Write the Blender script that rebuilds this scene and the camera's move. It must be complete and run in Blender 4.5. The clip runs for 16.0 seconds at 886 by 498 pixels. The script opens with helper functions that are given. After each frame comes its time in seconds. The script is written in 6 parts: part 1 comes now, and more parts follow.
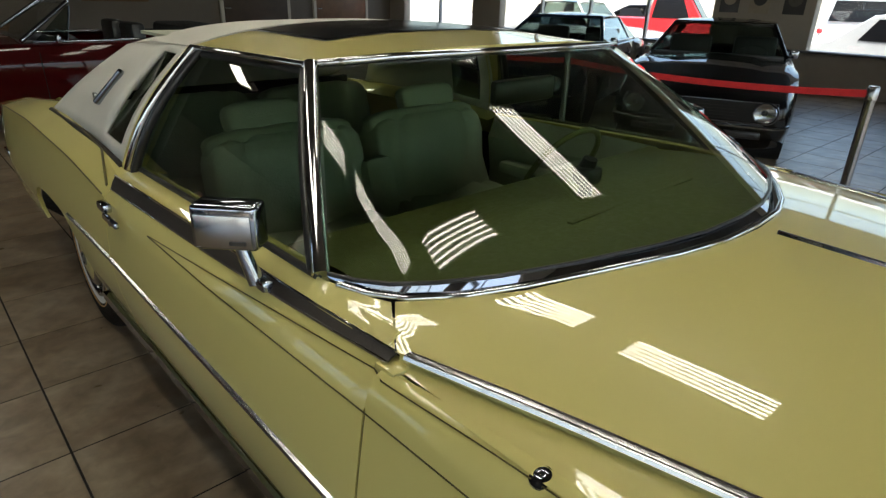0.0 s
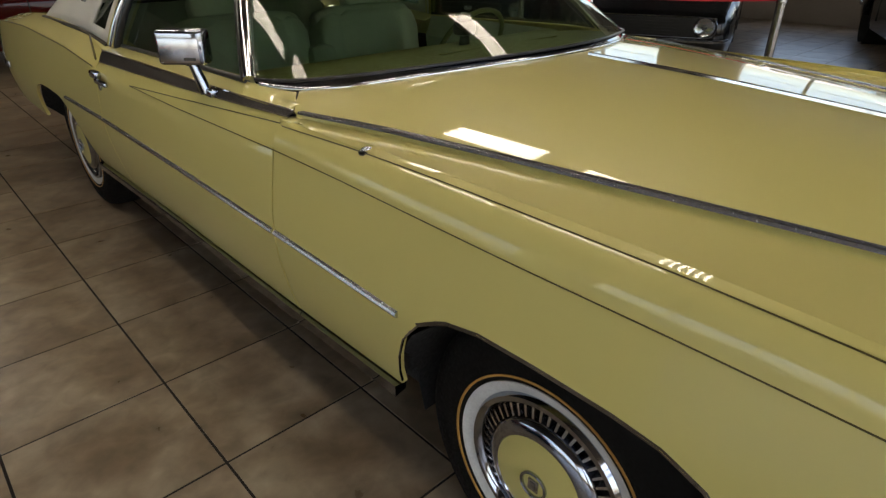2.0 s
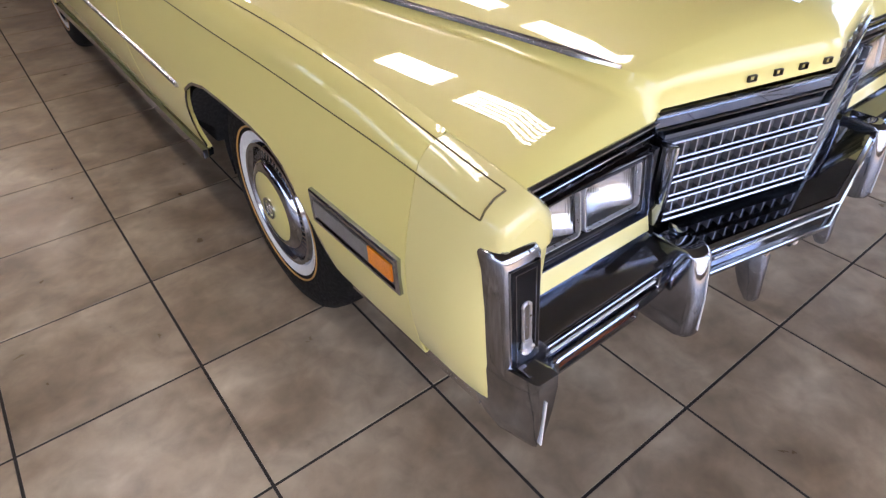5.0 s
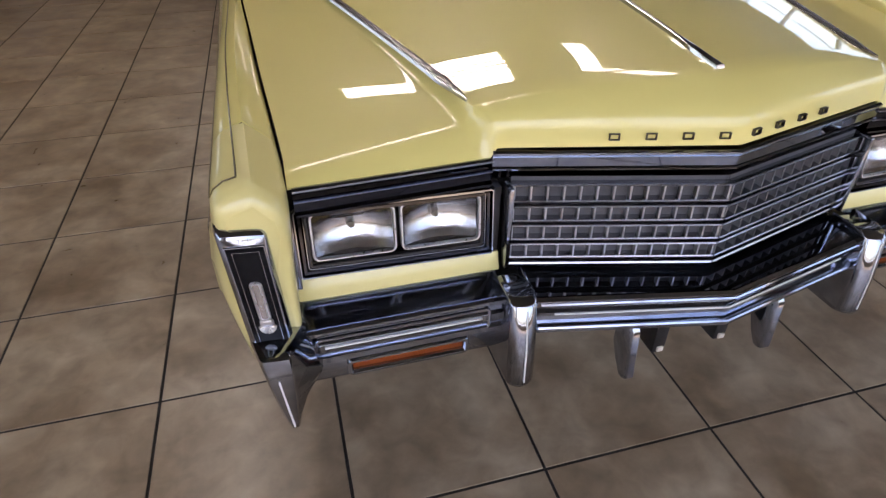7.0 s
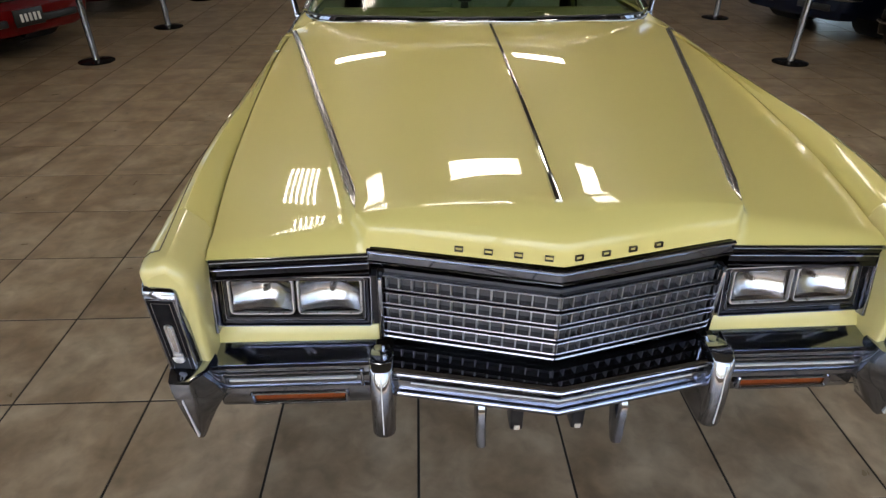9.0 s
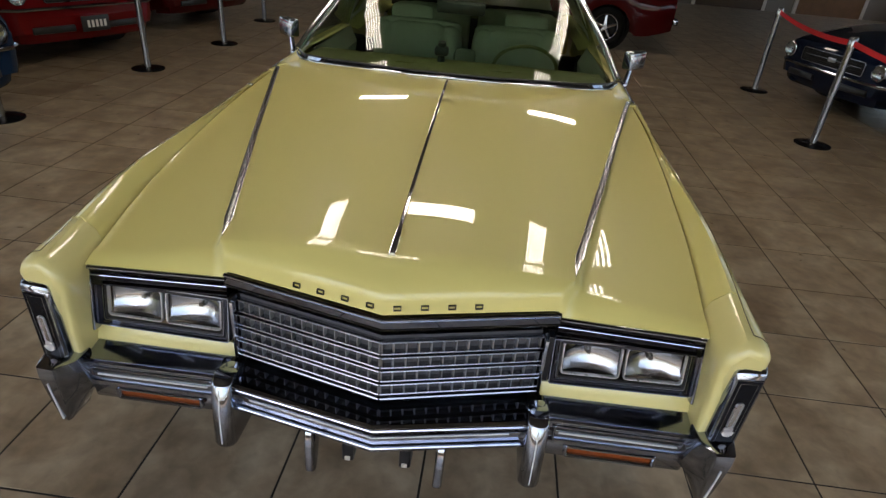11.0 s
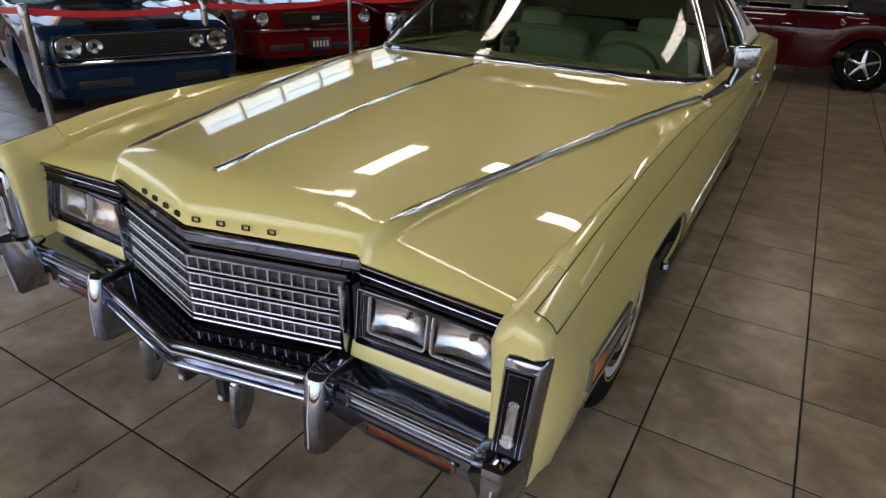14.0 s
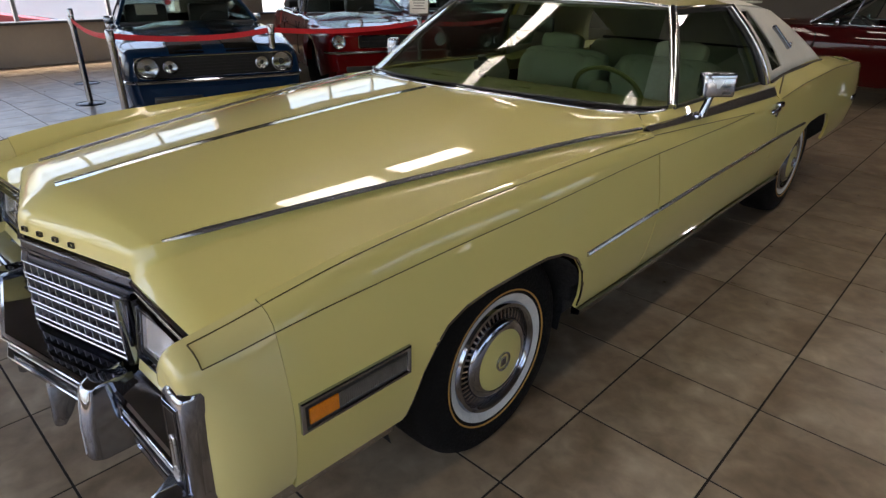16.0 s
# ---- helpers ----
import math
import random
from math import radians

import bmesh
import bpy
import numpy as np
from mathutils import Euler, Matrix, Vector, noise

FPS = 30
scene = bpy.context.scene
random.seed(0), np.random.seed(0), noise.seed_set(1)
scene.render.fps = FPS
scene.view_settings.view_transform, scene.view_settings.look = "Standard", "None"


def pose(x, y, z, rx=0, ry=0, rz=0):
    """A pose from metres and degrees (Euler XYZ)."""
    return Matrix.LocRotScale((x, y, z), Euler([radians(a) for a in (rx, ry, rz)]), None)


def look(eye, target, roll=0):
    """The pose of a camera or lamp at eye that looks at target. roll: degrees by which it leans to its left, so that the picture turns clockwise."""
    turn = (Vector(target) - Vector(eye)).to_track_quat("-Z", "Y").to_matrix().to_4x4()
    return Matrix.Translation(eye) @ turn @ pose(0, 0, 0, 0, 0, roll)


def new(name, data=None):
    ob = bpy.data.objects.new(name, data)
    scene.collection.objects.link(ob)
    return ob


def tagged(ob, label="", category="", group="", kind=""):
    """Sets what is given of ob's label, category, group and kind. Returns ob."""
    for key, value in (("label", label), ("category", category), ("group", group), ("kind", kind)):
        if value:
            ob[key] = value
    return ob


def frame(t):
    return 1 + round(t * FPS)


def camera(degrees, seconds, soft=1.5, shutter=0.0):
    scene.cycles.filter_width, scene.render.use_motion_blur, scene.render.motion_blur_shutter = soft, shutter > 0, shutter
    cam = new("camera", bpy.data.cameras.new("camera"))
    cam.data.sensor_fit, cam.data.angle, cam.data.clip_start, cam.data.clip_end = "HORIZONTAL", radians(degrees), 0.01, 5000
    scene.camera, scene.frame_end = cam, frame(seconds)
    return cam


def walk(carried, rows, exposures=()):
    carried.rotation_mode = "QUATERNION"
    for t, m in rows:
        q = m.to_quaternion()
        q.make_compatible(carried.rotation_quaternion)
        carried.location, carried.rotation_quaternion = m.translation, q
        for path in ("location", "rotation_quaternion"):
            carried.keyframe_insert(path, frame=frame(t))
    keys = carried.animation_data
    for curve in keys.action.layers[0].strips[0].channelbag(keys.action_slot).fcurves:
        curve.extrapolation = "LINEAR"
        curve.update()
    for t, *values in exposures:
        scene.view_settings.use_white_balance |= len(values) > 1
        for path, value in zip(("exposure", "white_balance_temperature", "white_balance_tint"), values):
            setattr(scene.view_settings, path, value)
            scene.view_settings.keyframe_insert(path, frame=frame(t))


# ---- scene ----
cam = camera(73.46, 16.0, 1.35)
EXPOSURES = ((0.0, 2.27, 6545, 7), (1.0, 2.27, 6680, 7), (1.5, 2.24, 7030, 8), (2.0, 2.32, 7010, 15), (3.0, 3.00, 7130, 21), (4.0, 3.19, 6580, 26), (5.0, 3.32, 6300, 27), (7.5, 2.62, 6650, 24), (8.2, 2.54, 6700, 18), (9.0, 2.73, 6760, 15), (9.5, 2.40, 6750, 13), (12.0, 2.49, 6780, 17), (12.5, 2.61, 6790, 19), (13.5, 2.54, 6660, 23), (14.5, 2.35, 6720, 16), (16.0, 2.42, 6670, 19))
PATH = [
    (0, (-1.4292, 0.1953, 1.4804), (-0.1705, 1.5348, 0.6919), 1.56),
    (0.5, (-1.4944, 0.0416, 1.4583), (-0.3146, 1.4434, 0.6565), 0.76),
    (1, (-1.5825, -0.1388, 1.4323), (-0.3947, 1.2211, 0.5723), 0.86),
    (1.5, (-1.6001, -0.3424, 1.3790), (-0.4649, 1.0119, 0.4422), 1.95),
    (2, (-1.6610, -0.4872, 1.3121), (-0.4386, 0.7999, 0.3906), 0.05),
    (2.5, (-1.7673, -0.6113, 1.2754), (-0.4550, 0.5004, 0.2546), -1.17),
    (3, (-1.7772, -0.7691, 1.2595), (-0.4494, 0.3137, 0.2278), -1.61),
    (3.5, (-1.7513, -1.0156, 1.2722), (-0.5417, 0.1196, 0.1549), -2.02),
    (4, (-1.6684, -1.1336, 1.2783), (-0.5190, 0.0284, 0.1256), -2.89),
    (4.5, (-1.5430, -1.2320, 1.2623), (-0.4676, -0.1161, -0.0019), -1.88),
    (5, (-1.4177, -1.4337, 1.2745), (-0.4556, -0.1813, 0.0473), -1.35),
    (7.5, (-0.6835, -1.8267, 1.3036), (-0.3082, -0.2584, 0.1206), -0.07),
    (8, (-0.5499, -1.8517, 1.3272), (-0.2403, -0.2716, 0.1408), -0.56),
    (8.5, (-0.4255, -2.0044, 1.3897), (-0.2758, -0.3240, 0.3155), -0.87),
    (9, (-0.3333, -2.0934, 1.5518), (-0.2507, -0.4041, 0.4844), 0.25),
    (9.5, (-0.2292, -2.1553, 1.6604), (-0.1061, -0.3908, 0.7269), 1.95),
    (12, (0.5904, -2.1783, 1.6799), (0.2201, -0.5389, 0.5960), 4.81),
    (12.5, (0.7921, -2.1251, 1.6493), (0.2895, -0.5531, 0.5197), 3.13),
    (13, (0.9210, -1.9783, 1.5663), (0.3428, -0.4333, 0.4355), 2.85),
    (13.5, (1.0528, -1.8827, 1.4560), (0.3491, -0.3459, 0.3870), 2.94),
    (14, (1.2331, -1.8242, 1.4121), (0.3390, -0.2693, 0.5273), 2.00),
    (14.5, (1.3703, -1.7212, 1.3961), (0.3598, -0.1852, 0.6090), -0.26),
    (15, (1.4902, -1.5372, 1.4202), (0.4322, -0.0275, 0.6446), 0.10),
    (15.5, (1.6714, -1.3877, 1.4216), (0.5159, 0.0509, 0.6501), -1.82),
    (16, (1.8717, -1.2708, 1.4404), (0.6277, 0.0528, 0.6034), 0.47),
]
walk(cam, [(t, look(eye, target, roll)) for t, eye, target, roll in PATH], EXPOSURES)

# ---------------------------------------------------------------- world and light
world = bpy.data.worlds.new("overcast_sky")
scene.world = world
world.use_nodes = True
wn = world.node_tree.nodes
sky = wn.new("ShaderNodeTexSky")
sky.sky_type, sky.sun_disc = "NISHITA", False
sky.sun_elevation, sky.sun_rotation = radians(63), radians(209)
sky.air_density, sky.dust_density = 1.0, 4.0
world.node_tree.links.new(sky.outputs[0], wn["Background"].inputs[0])
wn["Background"].inputs[1].default_value = 0.15
sun = new("sun", bpy.data.lights.new("sun", "SUN"))
sun.data.energy, sun.data.angle, sun.data.color = 4.0, radians(15), (1.0, 0.94, 0.86)
sun.matrix_world = look((0, 0, 0), (0.25, 0.45, -1.0))


# ---------------------------------------------------------------- materials
def node_mat(name):
    m = bpy.data.materials.new(name)
    m.use_nodes = True
    nt = m.node_tree
    return m, nt.nodes, nt.links, nt.nodes["Principled BSDF"]


def mat(name, col, rough=0.5, metal=0.0, coat=0.0, scale=6.0, var=0.12, bump=0.0, bscale=60.0, spec=0.5, emit=0.0):
    """A surface with two scales of colour and gloss variation."""
    m, n, l, b = node_mat(name)
    tc = n.new("ShaderNodeTexCoord")
    n1, n2 = n.new("ShaderNodeTexNoise"), n.new("ShaderNodeTexNoise")
    n1.inputs["Scale"].default_value, n2.inputs["Scale"].default_value = scale, scale * 9
    n1.inputs["Detail"].default_value = n2.inputs["Detail"].default_value = 4
    for q in (n1, n2):
        l.new(tc.outputs["Object"], q.inputs["Vector"])
    add = n.new("ShaderNodeMath")
    add.operation = "ADD"
    l.new(n1.outputs["Fac"], add.inputs[0])
    l.new(n2.outputs["Fac"], add.inputs[1])
    ramp = n.new("ShaderNodeMapRange")
    ramp.inputs[1].default_value, ramp.inputs[2].default_value = 0.7, 1.3
    ramp.inputs[3].default_value, ramp.inputs[4].default_value = 1 - var, 1 + var
    l.new(add.outputs[0], ramp.inputs[0])
    mul = n.new("ShaderNodeVectorMath")
    mul.operation = "SCALE"
    mul.inputs[0].default_value = col
    l.new(ramp.outputs[0], mul.inputs["Scale"])
    l.new(mul.outputs[0], b.inputs["Base Color"])
    r2 = n.new("ShaderNodeMapRange")
    r2.inputs[1].default_value, r2.inputs[2].default_value = 0.3, 0.7
    r2.inputs[3].default_value, r2.inputs[4].default_value = rough * 0.8, min(1, rough * 1.25)
    l.new(n2.outputs["Fac"], r2.inputs[0])
    l.new(r2.outputs[0], b.inputs["Roughness"])
    b.inputs["Metallic"].default_value = metal
    b.inputs["Coat Weight"].default_value = coat
    b.inputs["Coat Roughness"].default_value = 0.02
    b.inputs["Specular IOR Level"].default_value = spec
    if emit:
        b.inputs["Emission Color"].default_value = (*col, 1)
        b.inputs["Emission Strength"].default_value = emit
    if bump:
        n3, bp = n.new("ShaderNodeTexNoise"), n.new("ShaderNodeBump")
        n3.inputs["Scale"].default_value = bscale
        l.new(tc.outputs["Object"], n3.inputs["Vector"])
        l.new(n3.outputs["Fac"], bp.inputs["Height"])
        bp.inputs["Strength"].default_value, bp.inputs["Distance"].default_value = bump, 0.01
        l.new(bp.outputs[0], b.inputs["Normal"])
    return m


def glass_mat(name, tint, gloss=1.0, rough=0.0):
    """Thin tinted pane: it lets light through and mirrors by Fresnel."""
    m, n, l, b = node_mat(name)
    n.remove(b)
    tr, gl, mx, lw = n.new("ShaderNodeBsdfTransparent"), n.new("ShaderNodeBsdfGlossy"), n.new("ShaderNodeMixShader"), n.new("ShaderNodeLayerWeight")
    lw.inputs[0].default_value = 0.5
    pw, fr = n.new("ShaderNodeMath"), n.new("ShaderNodeMapRange")
    pw.operation = "POWER"
    pw.inputs[1].default_value = 5.0
    fr.inputs[3].default_value, fr.inputs[4].default_value = 0.043, 1.0
    l.new(lw.outputs["Facing"], pw.inputs[0])
    l.new(pw.outputs[0], fr.inputs[0])
    tr.inputs[0].default_value = (*tint, 1)
    gl.inputs["Roughness"].default_value = rough
    gl.inputs[0].default_value = (gloss, gloss, gloss, 1)
    l.new(fr.outputs[0], mx.inputs[0])
    l.new(tr.outputs[0], mx.inputs[1])
    l.new(gl.outputs[0], mx.inputs[2])
    l.new(mx.outputs[0], n["Material Output"].inputs[0])
    return m


def paint_mat(name, col, peel=0.003, coat=1.0, spec=0.3, ior=1.5):
    """Glossy enamel with clear coat and a faint orange peel."""
    m, n, l, b = node_mat(name)
    tc, n1, n2, bp = n.new("ShaderNodeTexCoord"), n.new("ShaderNodeTexNoise"), n.new("ShaderNodeTexNoise"), n.new("ShaderNodeBump")
    n1.inputs["Scale"].default_value, n2.inputs["Scale"].default_value = 0.8, 220
    mr, sc = n.new("ShaderNodeMapRange"), n.new("ShaderNodeVectorMath")
    mr.inputs[3].default_value, mr.inputs[4].default_value = 0.975, 1.025
    sc.operation = "SCALE"
    sc.inputs[0].default_value = col
    for q in (n1, n2):
        l.new(tc.outputs["Object"], q.inputs["Vector"])
    l.new(n1.outputs["Fac"], mr.inputs[0])
    l.new(mr.outputs[0], sc.inputs["Scale"])
    l.new(sc.outputs[0], b.inputs["Base Color"])
    l.new(n2.outputs["Fac"], bp.inputs["Height"])
    bp.inputs["Strength"].default_value, bp.inputs["Distance"].default_value = peel, 0.002
    l.new(bp.outputs[0], b.inputs["Coat Normal"])
    b.inputs["Roughness"].default_value = 0.38
    b.inputs["Coat Weight"].default_value, b.inputs["Coat Roughness"].default_value = coat, 0.004
    b.inputs["Specular IOR Level"].default_value = spec
    b.inputs["IOR"].default_value, b.inputs["Coat IOR"].default_value = ior, ior
    return m


PAINT = paint_mat("butter_yellow_paint", (0.640, 0.562, 0.192))
CAP = paint_mat("yellow_plastic_filler", (0.628, 0.554, 0.228), 0.01)
CHROME = mat("chrome", (0.36, 0.39, 0.455), 0.085, 1.0, 0, 8, 0.05)
# Lighter chrome copy: the bright surroundings it mirrors are put into its colour.
CHROME_BRIGHT = mat("chrome_bright_reflections", (0.66, 0.67, 0.69), 0.06, 1.0, 0, 8, 0.05)
SATIN = mat("satin_silver", (0.62, 0.63, 0.66), 0.32, 1.0, 0, 12, 0.06)
MIRROR_SHELL = mat("smooth_satin_silver", (0.66, 0.67, 0.70), 0.24, 1.0, 0, 1.5, 0.02)
# Darker chrome copy: dark surroundings it mirrors are put into its colour.
CHROME_DARK = mat("chrome_dark_reflections", (0.23, 0.25, 0.30), 0.03, 1.0, 0, 8, 0.06)
# Flat grey that imitates the shading inside the grille cells.
CELL_GREY = mat("grille_cell_shade", (0.055, 0.055, 0.06), 0.45, 0, 0, 30, 0.2)
# Blackest chrome copy, coloured for parts that mirror near-black surroundings.
CHROME_BLACK = mat("chrome_black_reflections", (0.05, 0.054, 0.068), 0.05, 1.0, 0, 8, 0.06)
FIN_METAL = mat("dull_grille_metal", (0.46, 0.47, 0.49), 0.36, 1.0, 0, 20, 0.12)
GRILLE_METAL = mat("grille_metal", (0.36, 0.37, 0.395), 0.2, 1.0, 0, 20, 0.12)
METAL_DARK = mat("dark_cast_metal", (0.10, 0.095, 0.085), 0.35, 1.0, 0, 20, 0.15)
CHROME_WORN = mat("brushed_bright_metal", (0.55, 0.55, 0.56), 0.22, 1.0, 0, 30, 0.10)
STEEL = mat("stainless_post", (0.34, 0.34, 0.35), 0.2, 1.0, 0, 20, 0.08)
BLACK = mat("black_plastic", (0.012, 0.012, 0.013), 0.35, 0, 0.2, 12, 0.15)
BLACK_GLOSS = mat("black_lens", (0.006, 0.006, 0.007), 0.16, 0, 0.0, 12, 0.1)
BLACK_GLOSS.node_tree.nodes["Principled BSDF"].inputs["Specular IOR Level"].default_value = 0.12
DARK = mat("dark_cavity", (0.006, 0.006, 0.006), 0.9, 0, 0, 12, 0.2)
RUBBER = mat("tyre_rubber", (0.009, 0.0085, 0.008), 0.7, 0, 0, 14, 0.2, 0.15, 80, 0.1)
WHITEWALL = mat("whitewall_rubber", (0.62, 0.62, 0.6), 0.5, 0, 0, 18, 0.12, 0.1, 60)
GOLD = mat("gold_tyre_stripe", (0.50, 0.26, 0.06), 0.5, 0, 0, 20, 0.1)
STRIPE = mat("olive_pinstripe", (0.09, 0.07, 0.02), 0.35, 0, 0.8, 20, 0.1)
VINYL_BLACK = mat("dark_brown_vinyl_strip", (0.018, 0.013, 0.010), 0.5, 0, 0, 30, 0.15, 0.2, 300)
VINYL_WHITE = mat("white_vinyl_roof", (0.62, 0.60, 0.54), 0.55, 0, 0, 4, 0.06, 0.35, 260)
AMBER_DARK = mat("dim_amber_lens", (0.22, 0.05, 0.012), 0.2, 0, 0.4, 50, 0.12)
AMBER = mat("amber_lens", (0.75, 0.22, 0.01), 0.15, 0, 0.6, 50, 0.12, 0.3, 300)
CLEAR_LENS = mat("grey_ribbed_lens", (0.17, 0.16, 0.14), 0.2, 0.3, 0.6, 50, 0.1)
LEATHER = mat("pale_leather", (0.37, 0.39, 0.295), 0.45, 0, 0, 5, 0.08, 0.25, 120)
DASH = mat("olive_dash_vinyl", (0.13, 0.14, 0.045), 0.5, 0, 0, 8, 0.08, 0.2, 250)
CARPET = mat("green_carpet", (0.08, 0.085, 0.04), 0.95, 0, 0, 10, 0.2, 0.5, 400)
WINDSHIELD = glass_mat("green_tinted_glass", (0.47, 0.57, 0.45))
SIDE_GLASS = glass_mat("green_tinted_side_glass", (0.43, 0.51, 0.43))
CLEAR = glass_mat("clear_glass", (0.92, 0.94, 0.93))
LAMP_REFLECTOR = mat("lamp_reflector", (0.46, 0.48, 0.51), 0.15, 1.0, 0, 20, 0.1, 0.14, 30)


def lamp_lens_mat():
    m, n, l, b = node_mat("fluted_lamp_glass")
    n.remove(b)
    tc, wv, bp = n.new("ShaderNodeTexCoord"), n.new("ShaderNodeTexWave"), n.new("ShaderNodeBump")
    wv.inputs["Scale"].default_value, wv.inputs["Distortion"].default_value = 48, 0.6
    l.new(tc.outputs["Object"], wv.inputs["Vector"])
    l.new(wv.outputs["Fac"], bp.inputs["Height"])
    bp.inputs["Strength"].default_value, bp.inputs["Distance"].default_value = 0.22, 0.003
    tr, gl, mx, fr = n.new("ShaderNodeBsdfRefraction"), n.new("ShaderNodeBsdfGlossy"), n.new("ShaderNodeMixShader"), n.new("ShaderNodeFresnel")
    tr.inputs["IOR"].default_value, tr.inputs["Roughness"].default_value = 1.12, 0.03
    gl.inputs["Roughness"].default_value = 0.05
    fr.inputs[0].default_value = 1.28
    for q in (tr, gl):
        l.new(bp.outputs[0], q.inputs["Normal"])
    l.new(fr.outputs[0], mx.inputs[0])
    l.new(tr.outputs[0], mx.inputs[1])
    l.new(gl.outputs[0], mx.inputs[2])
    l.new(mx.outputs[0], n["Material Output"].inputs[0])
    return m


LAMP_GLASS = lamp_lens_mat()


def tile_mat():
    m, n, l, b = node_mat("tan_ceramic_tile")
    tc, oi = n.new("ShaderNodeTexCoord"), n.new("ShaderNodeObjectInfo")
    geo = n.new("ShaderNodeNewGeometry")
    vm = n.new("ShaderNodeVectorMath")
    vm.operation = "MULTIPLY_ADD"
    vm.inputs[1].default_value = (1, 1, 1)
    l.new(geo.outputs["Position"], vm.inputs[0])
    sc = n.new("ShaderNodeVectorMath")
    sc.operation = "SCALE"
    sc.inputs[0].default_value = (37, 19, 53)
    rnd = n.new("ShaderNodeMath")
    rnd.operation = "ADD"
    l.new(oi.outputs["Random"], rnd.inputs[0])
    l.new(geo.outputs["Random Per Island"], rnd.inputs[1])
    l.new(rnd.outputs[0], sc.inputs["Scale"])
    l.new(sc.outputs[0], vm.inputs[2])
    n1, n2, n3 = (n.new("ShaderNodeTexNoise") for _ in range(3))
    for q, s, d, dist in ((n1, 4.2, 5, 0.35), (n2, 14, 6, 0.4), (n3, 90, 3, 0)):
        q.inputs["Scale"].default_value, q.inputs["Detail"].default_value, q.inputs["Distortion"].default_value = s, d, dist
        l.new(vm.outputs[0], q.inputs["Vector"])
    r1 = n.new("ShaderNodeValToRGB")
    r1.color_ramp.elements[0].position, r1.color_ramp.elements[0].color = 0.30, (0.172, 0.119, 0.070, 1)
    r1.color_ramp.elements[1].position, r1.color_ramp.elements[1].color = 0.70, (0.355, 0.285, 0.195, 1)
    e = r1.color_ramp.elements.new(0.5)
    e.color = (0.262, 0.198, 0.128, 1)
    l.new(n1.outputs["Fac"], r1.inputs[0])
    mx = n.new("ShaderNodeMix")
    mx.data_type, mx.blend_type = "RGBA", "OVERLAY"
    mx.inputs[0].default_value = 0.55
    l.new(r1.outputs[0], mx.inputs[6])
    l.new(n2.outputs["Fac"], mx.inputs[7])
    l.new(mx.outputs[2], b.inputs["Base Color"])
    rr = n.new("ShaderNodeMapRange")
    rr.inputs[3].default_value, rr.inputs[4].default_value = 0.22, 0.42
    l.new(n2.outputs["Fac"], rr.inputs[0])
    l.new(rr.outputs[0], b.inputs["Roughness"])
    bp = n.new("ShaderNodeBump")
    bp.inputs["Strength"].default_value, bp.inputs["Distance"].default_value = 0.25, 0.004
    l.new(n2.outputs["Fac"], bp.inputs["Height"])
    l.new(bp.outputs[0], b.inputs["Normal"])
    return m


TILE = tile_mat()
GROUT = mat("dark_grout", (0.016, 0.013, 0.010), 0.9, 0, 0, 30, 0.25, 0.4, 200)
WALL = mat("cream_wall_paint", (0.55, 0.50, 0.42), 0.7, 0, 0, 2, 0.05, 0.1, 150)
# Rear wall colour lowered so the far end of the room looks dim.
WALL_REAR = mat("darkened_tan_rear_wall", (0.15, 0.125, 0.10), 0.7, 0, 0, 2, 0.05, 0.1, 150)
WALL_LOW = mat("taupe_low_wall", (0.34, 0.30, 0.25), 0.7, 0, 0, 2, 0.06, 0.1, 150)
# Ceiling colour cut to near black so its reflection barely greys the hood.
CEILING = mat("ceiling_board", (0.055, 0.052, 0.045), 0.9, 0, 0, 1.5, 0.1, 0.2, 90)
FRAME_METAL = mat("bronze_window_frame", (0.10, 0.10, 0.10), 0.4, 0.6, 0, 12, 0.1)
FRAME_LIGHT = mat("grey_mullion_metal", (0.30, 0.31, 0.32), 0.45, 0.5, 0, 12, 0.1)
DARK_WOOD = mat("dark_door_wood", (0.06, 0.035, 0.02), 0.55, 0, 0.1, 5, 0.2, 0.1, 60)
CORK = mat("cork", (0.30, 0.19, 0.10), 0.9, 0, 0, 40, 0.2, 0.3, 200)
PAPER_BLUE = mat("blue_paper", (0.20, 0.33, 0.50), 0.8, 0, 0, 8, 0.06)
P_TAN = mat("tan_print", (0.34, 0.29, 0.22), 0.6, 0, 0, 10, 0.1)
WOOD = mat("brown_door_wood", (0.16, 0.075, 0.03), 0.5, 0, 0.2, 5, 0.2, 0.1, 60)
RIBBON = mat("red_webbing", (0.55, 0.012, 0.02), 0.6, 0, 0, 30, 0.1, 0.3, 400)
PAPER = mat("paper", (0.72, 0.70, 0.64), 0.8, 0, 0, 8, 0.06)
ASPHALT = mat("pale_concrete", (0.30, 0.30, 0.29), 0.9, 0, 0, 3, 0.2, 0.3, 120)


def lamp_mat(name, col, strength):
    m, n, l, b = node_mat(name)
    b.inputs["Base Color"].default_value = (0.8, 0.8, 0.8, 1)
    b.inputs["Emission Color"].default_value = (*col, 1)
    b.inputs["Emission Strength"].default_value = strength
    return m


TUBE = lamp_mat("fluorescent_tube", (1.0, 0.93, 0.78), 4.8)
LAMP_GREY = mat("grey_lamp_reflector", (0.10, 0.10, 0.10), 0.5, 0, 0, 8, 0.05)


# ---------------------------------------------------------------- mesh helpers
def finish(me, angle=32):
    me.polygons.foreach_set("use_smooth", [True] * len(me.polygons))
    me.set_sharp_from_angle(angle=radians(angle))
    me.update()


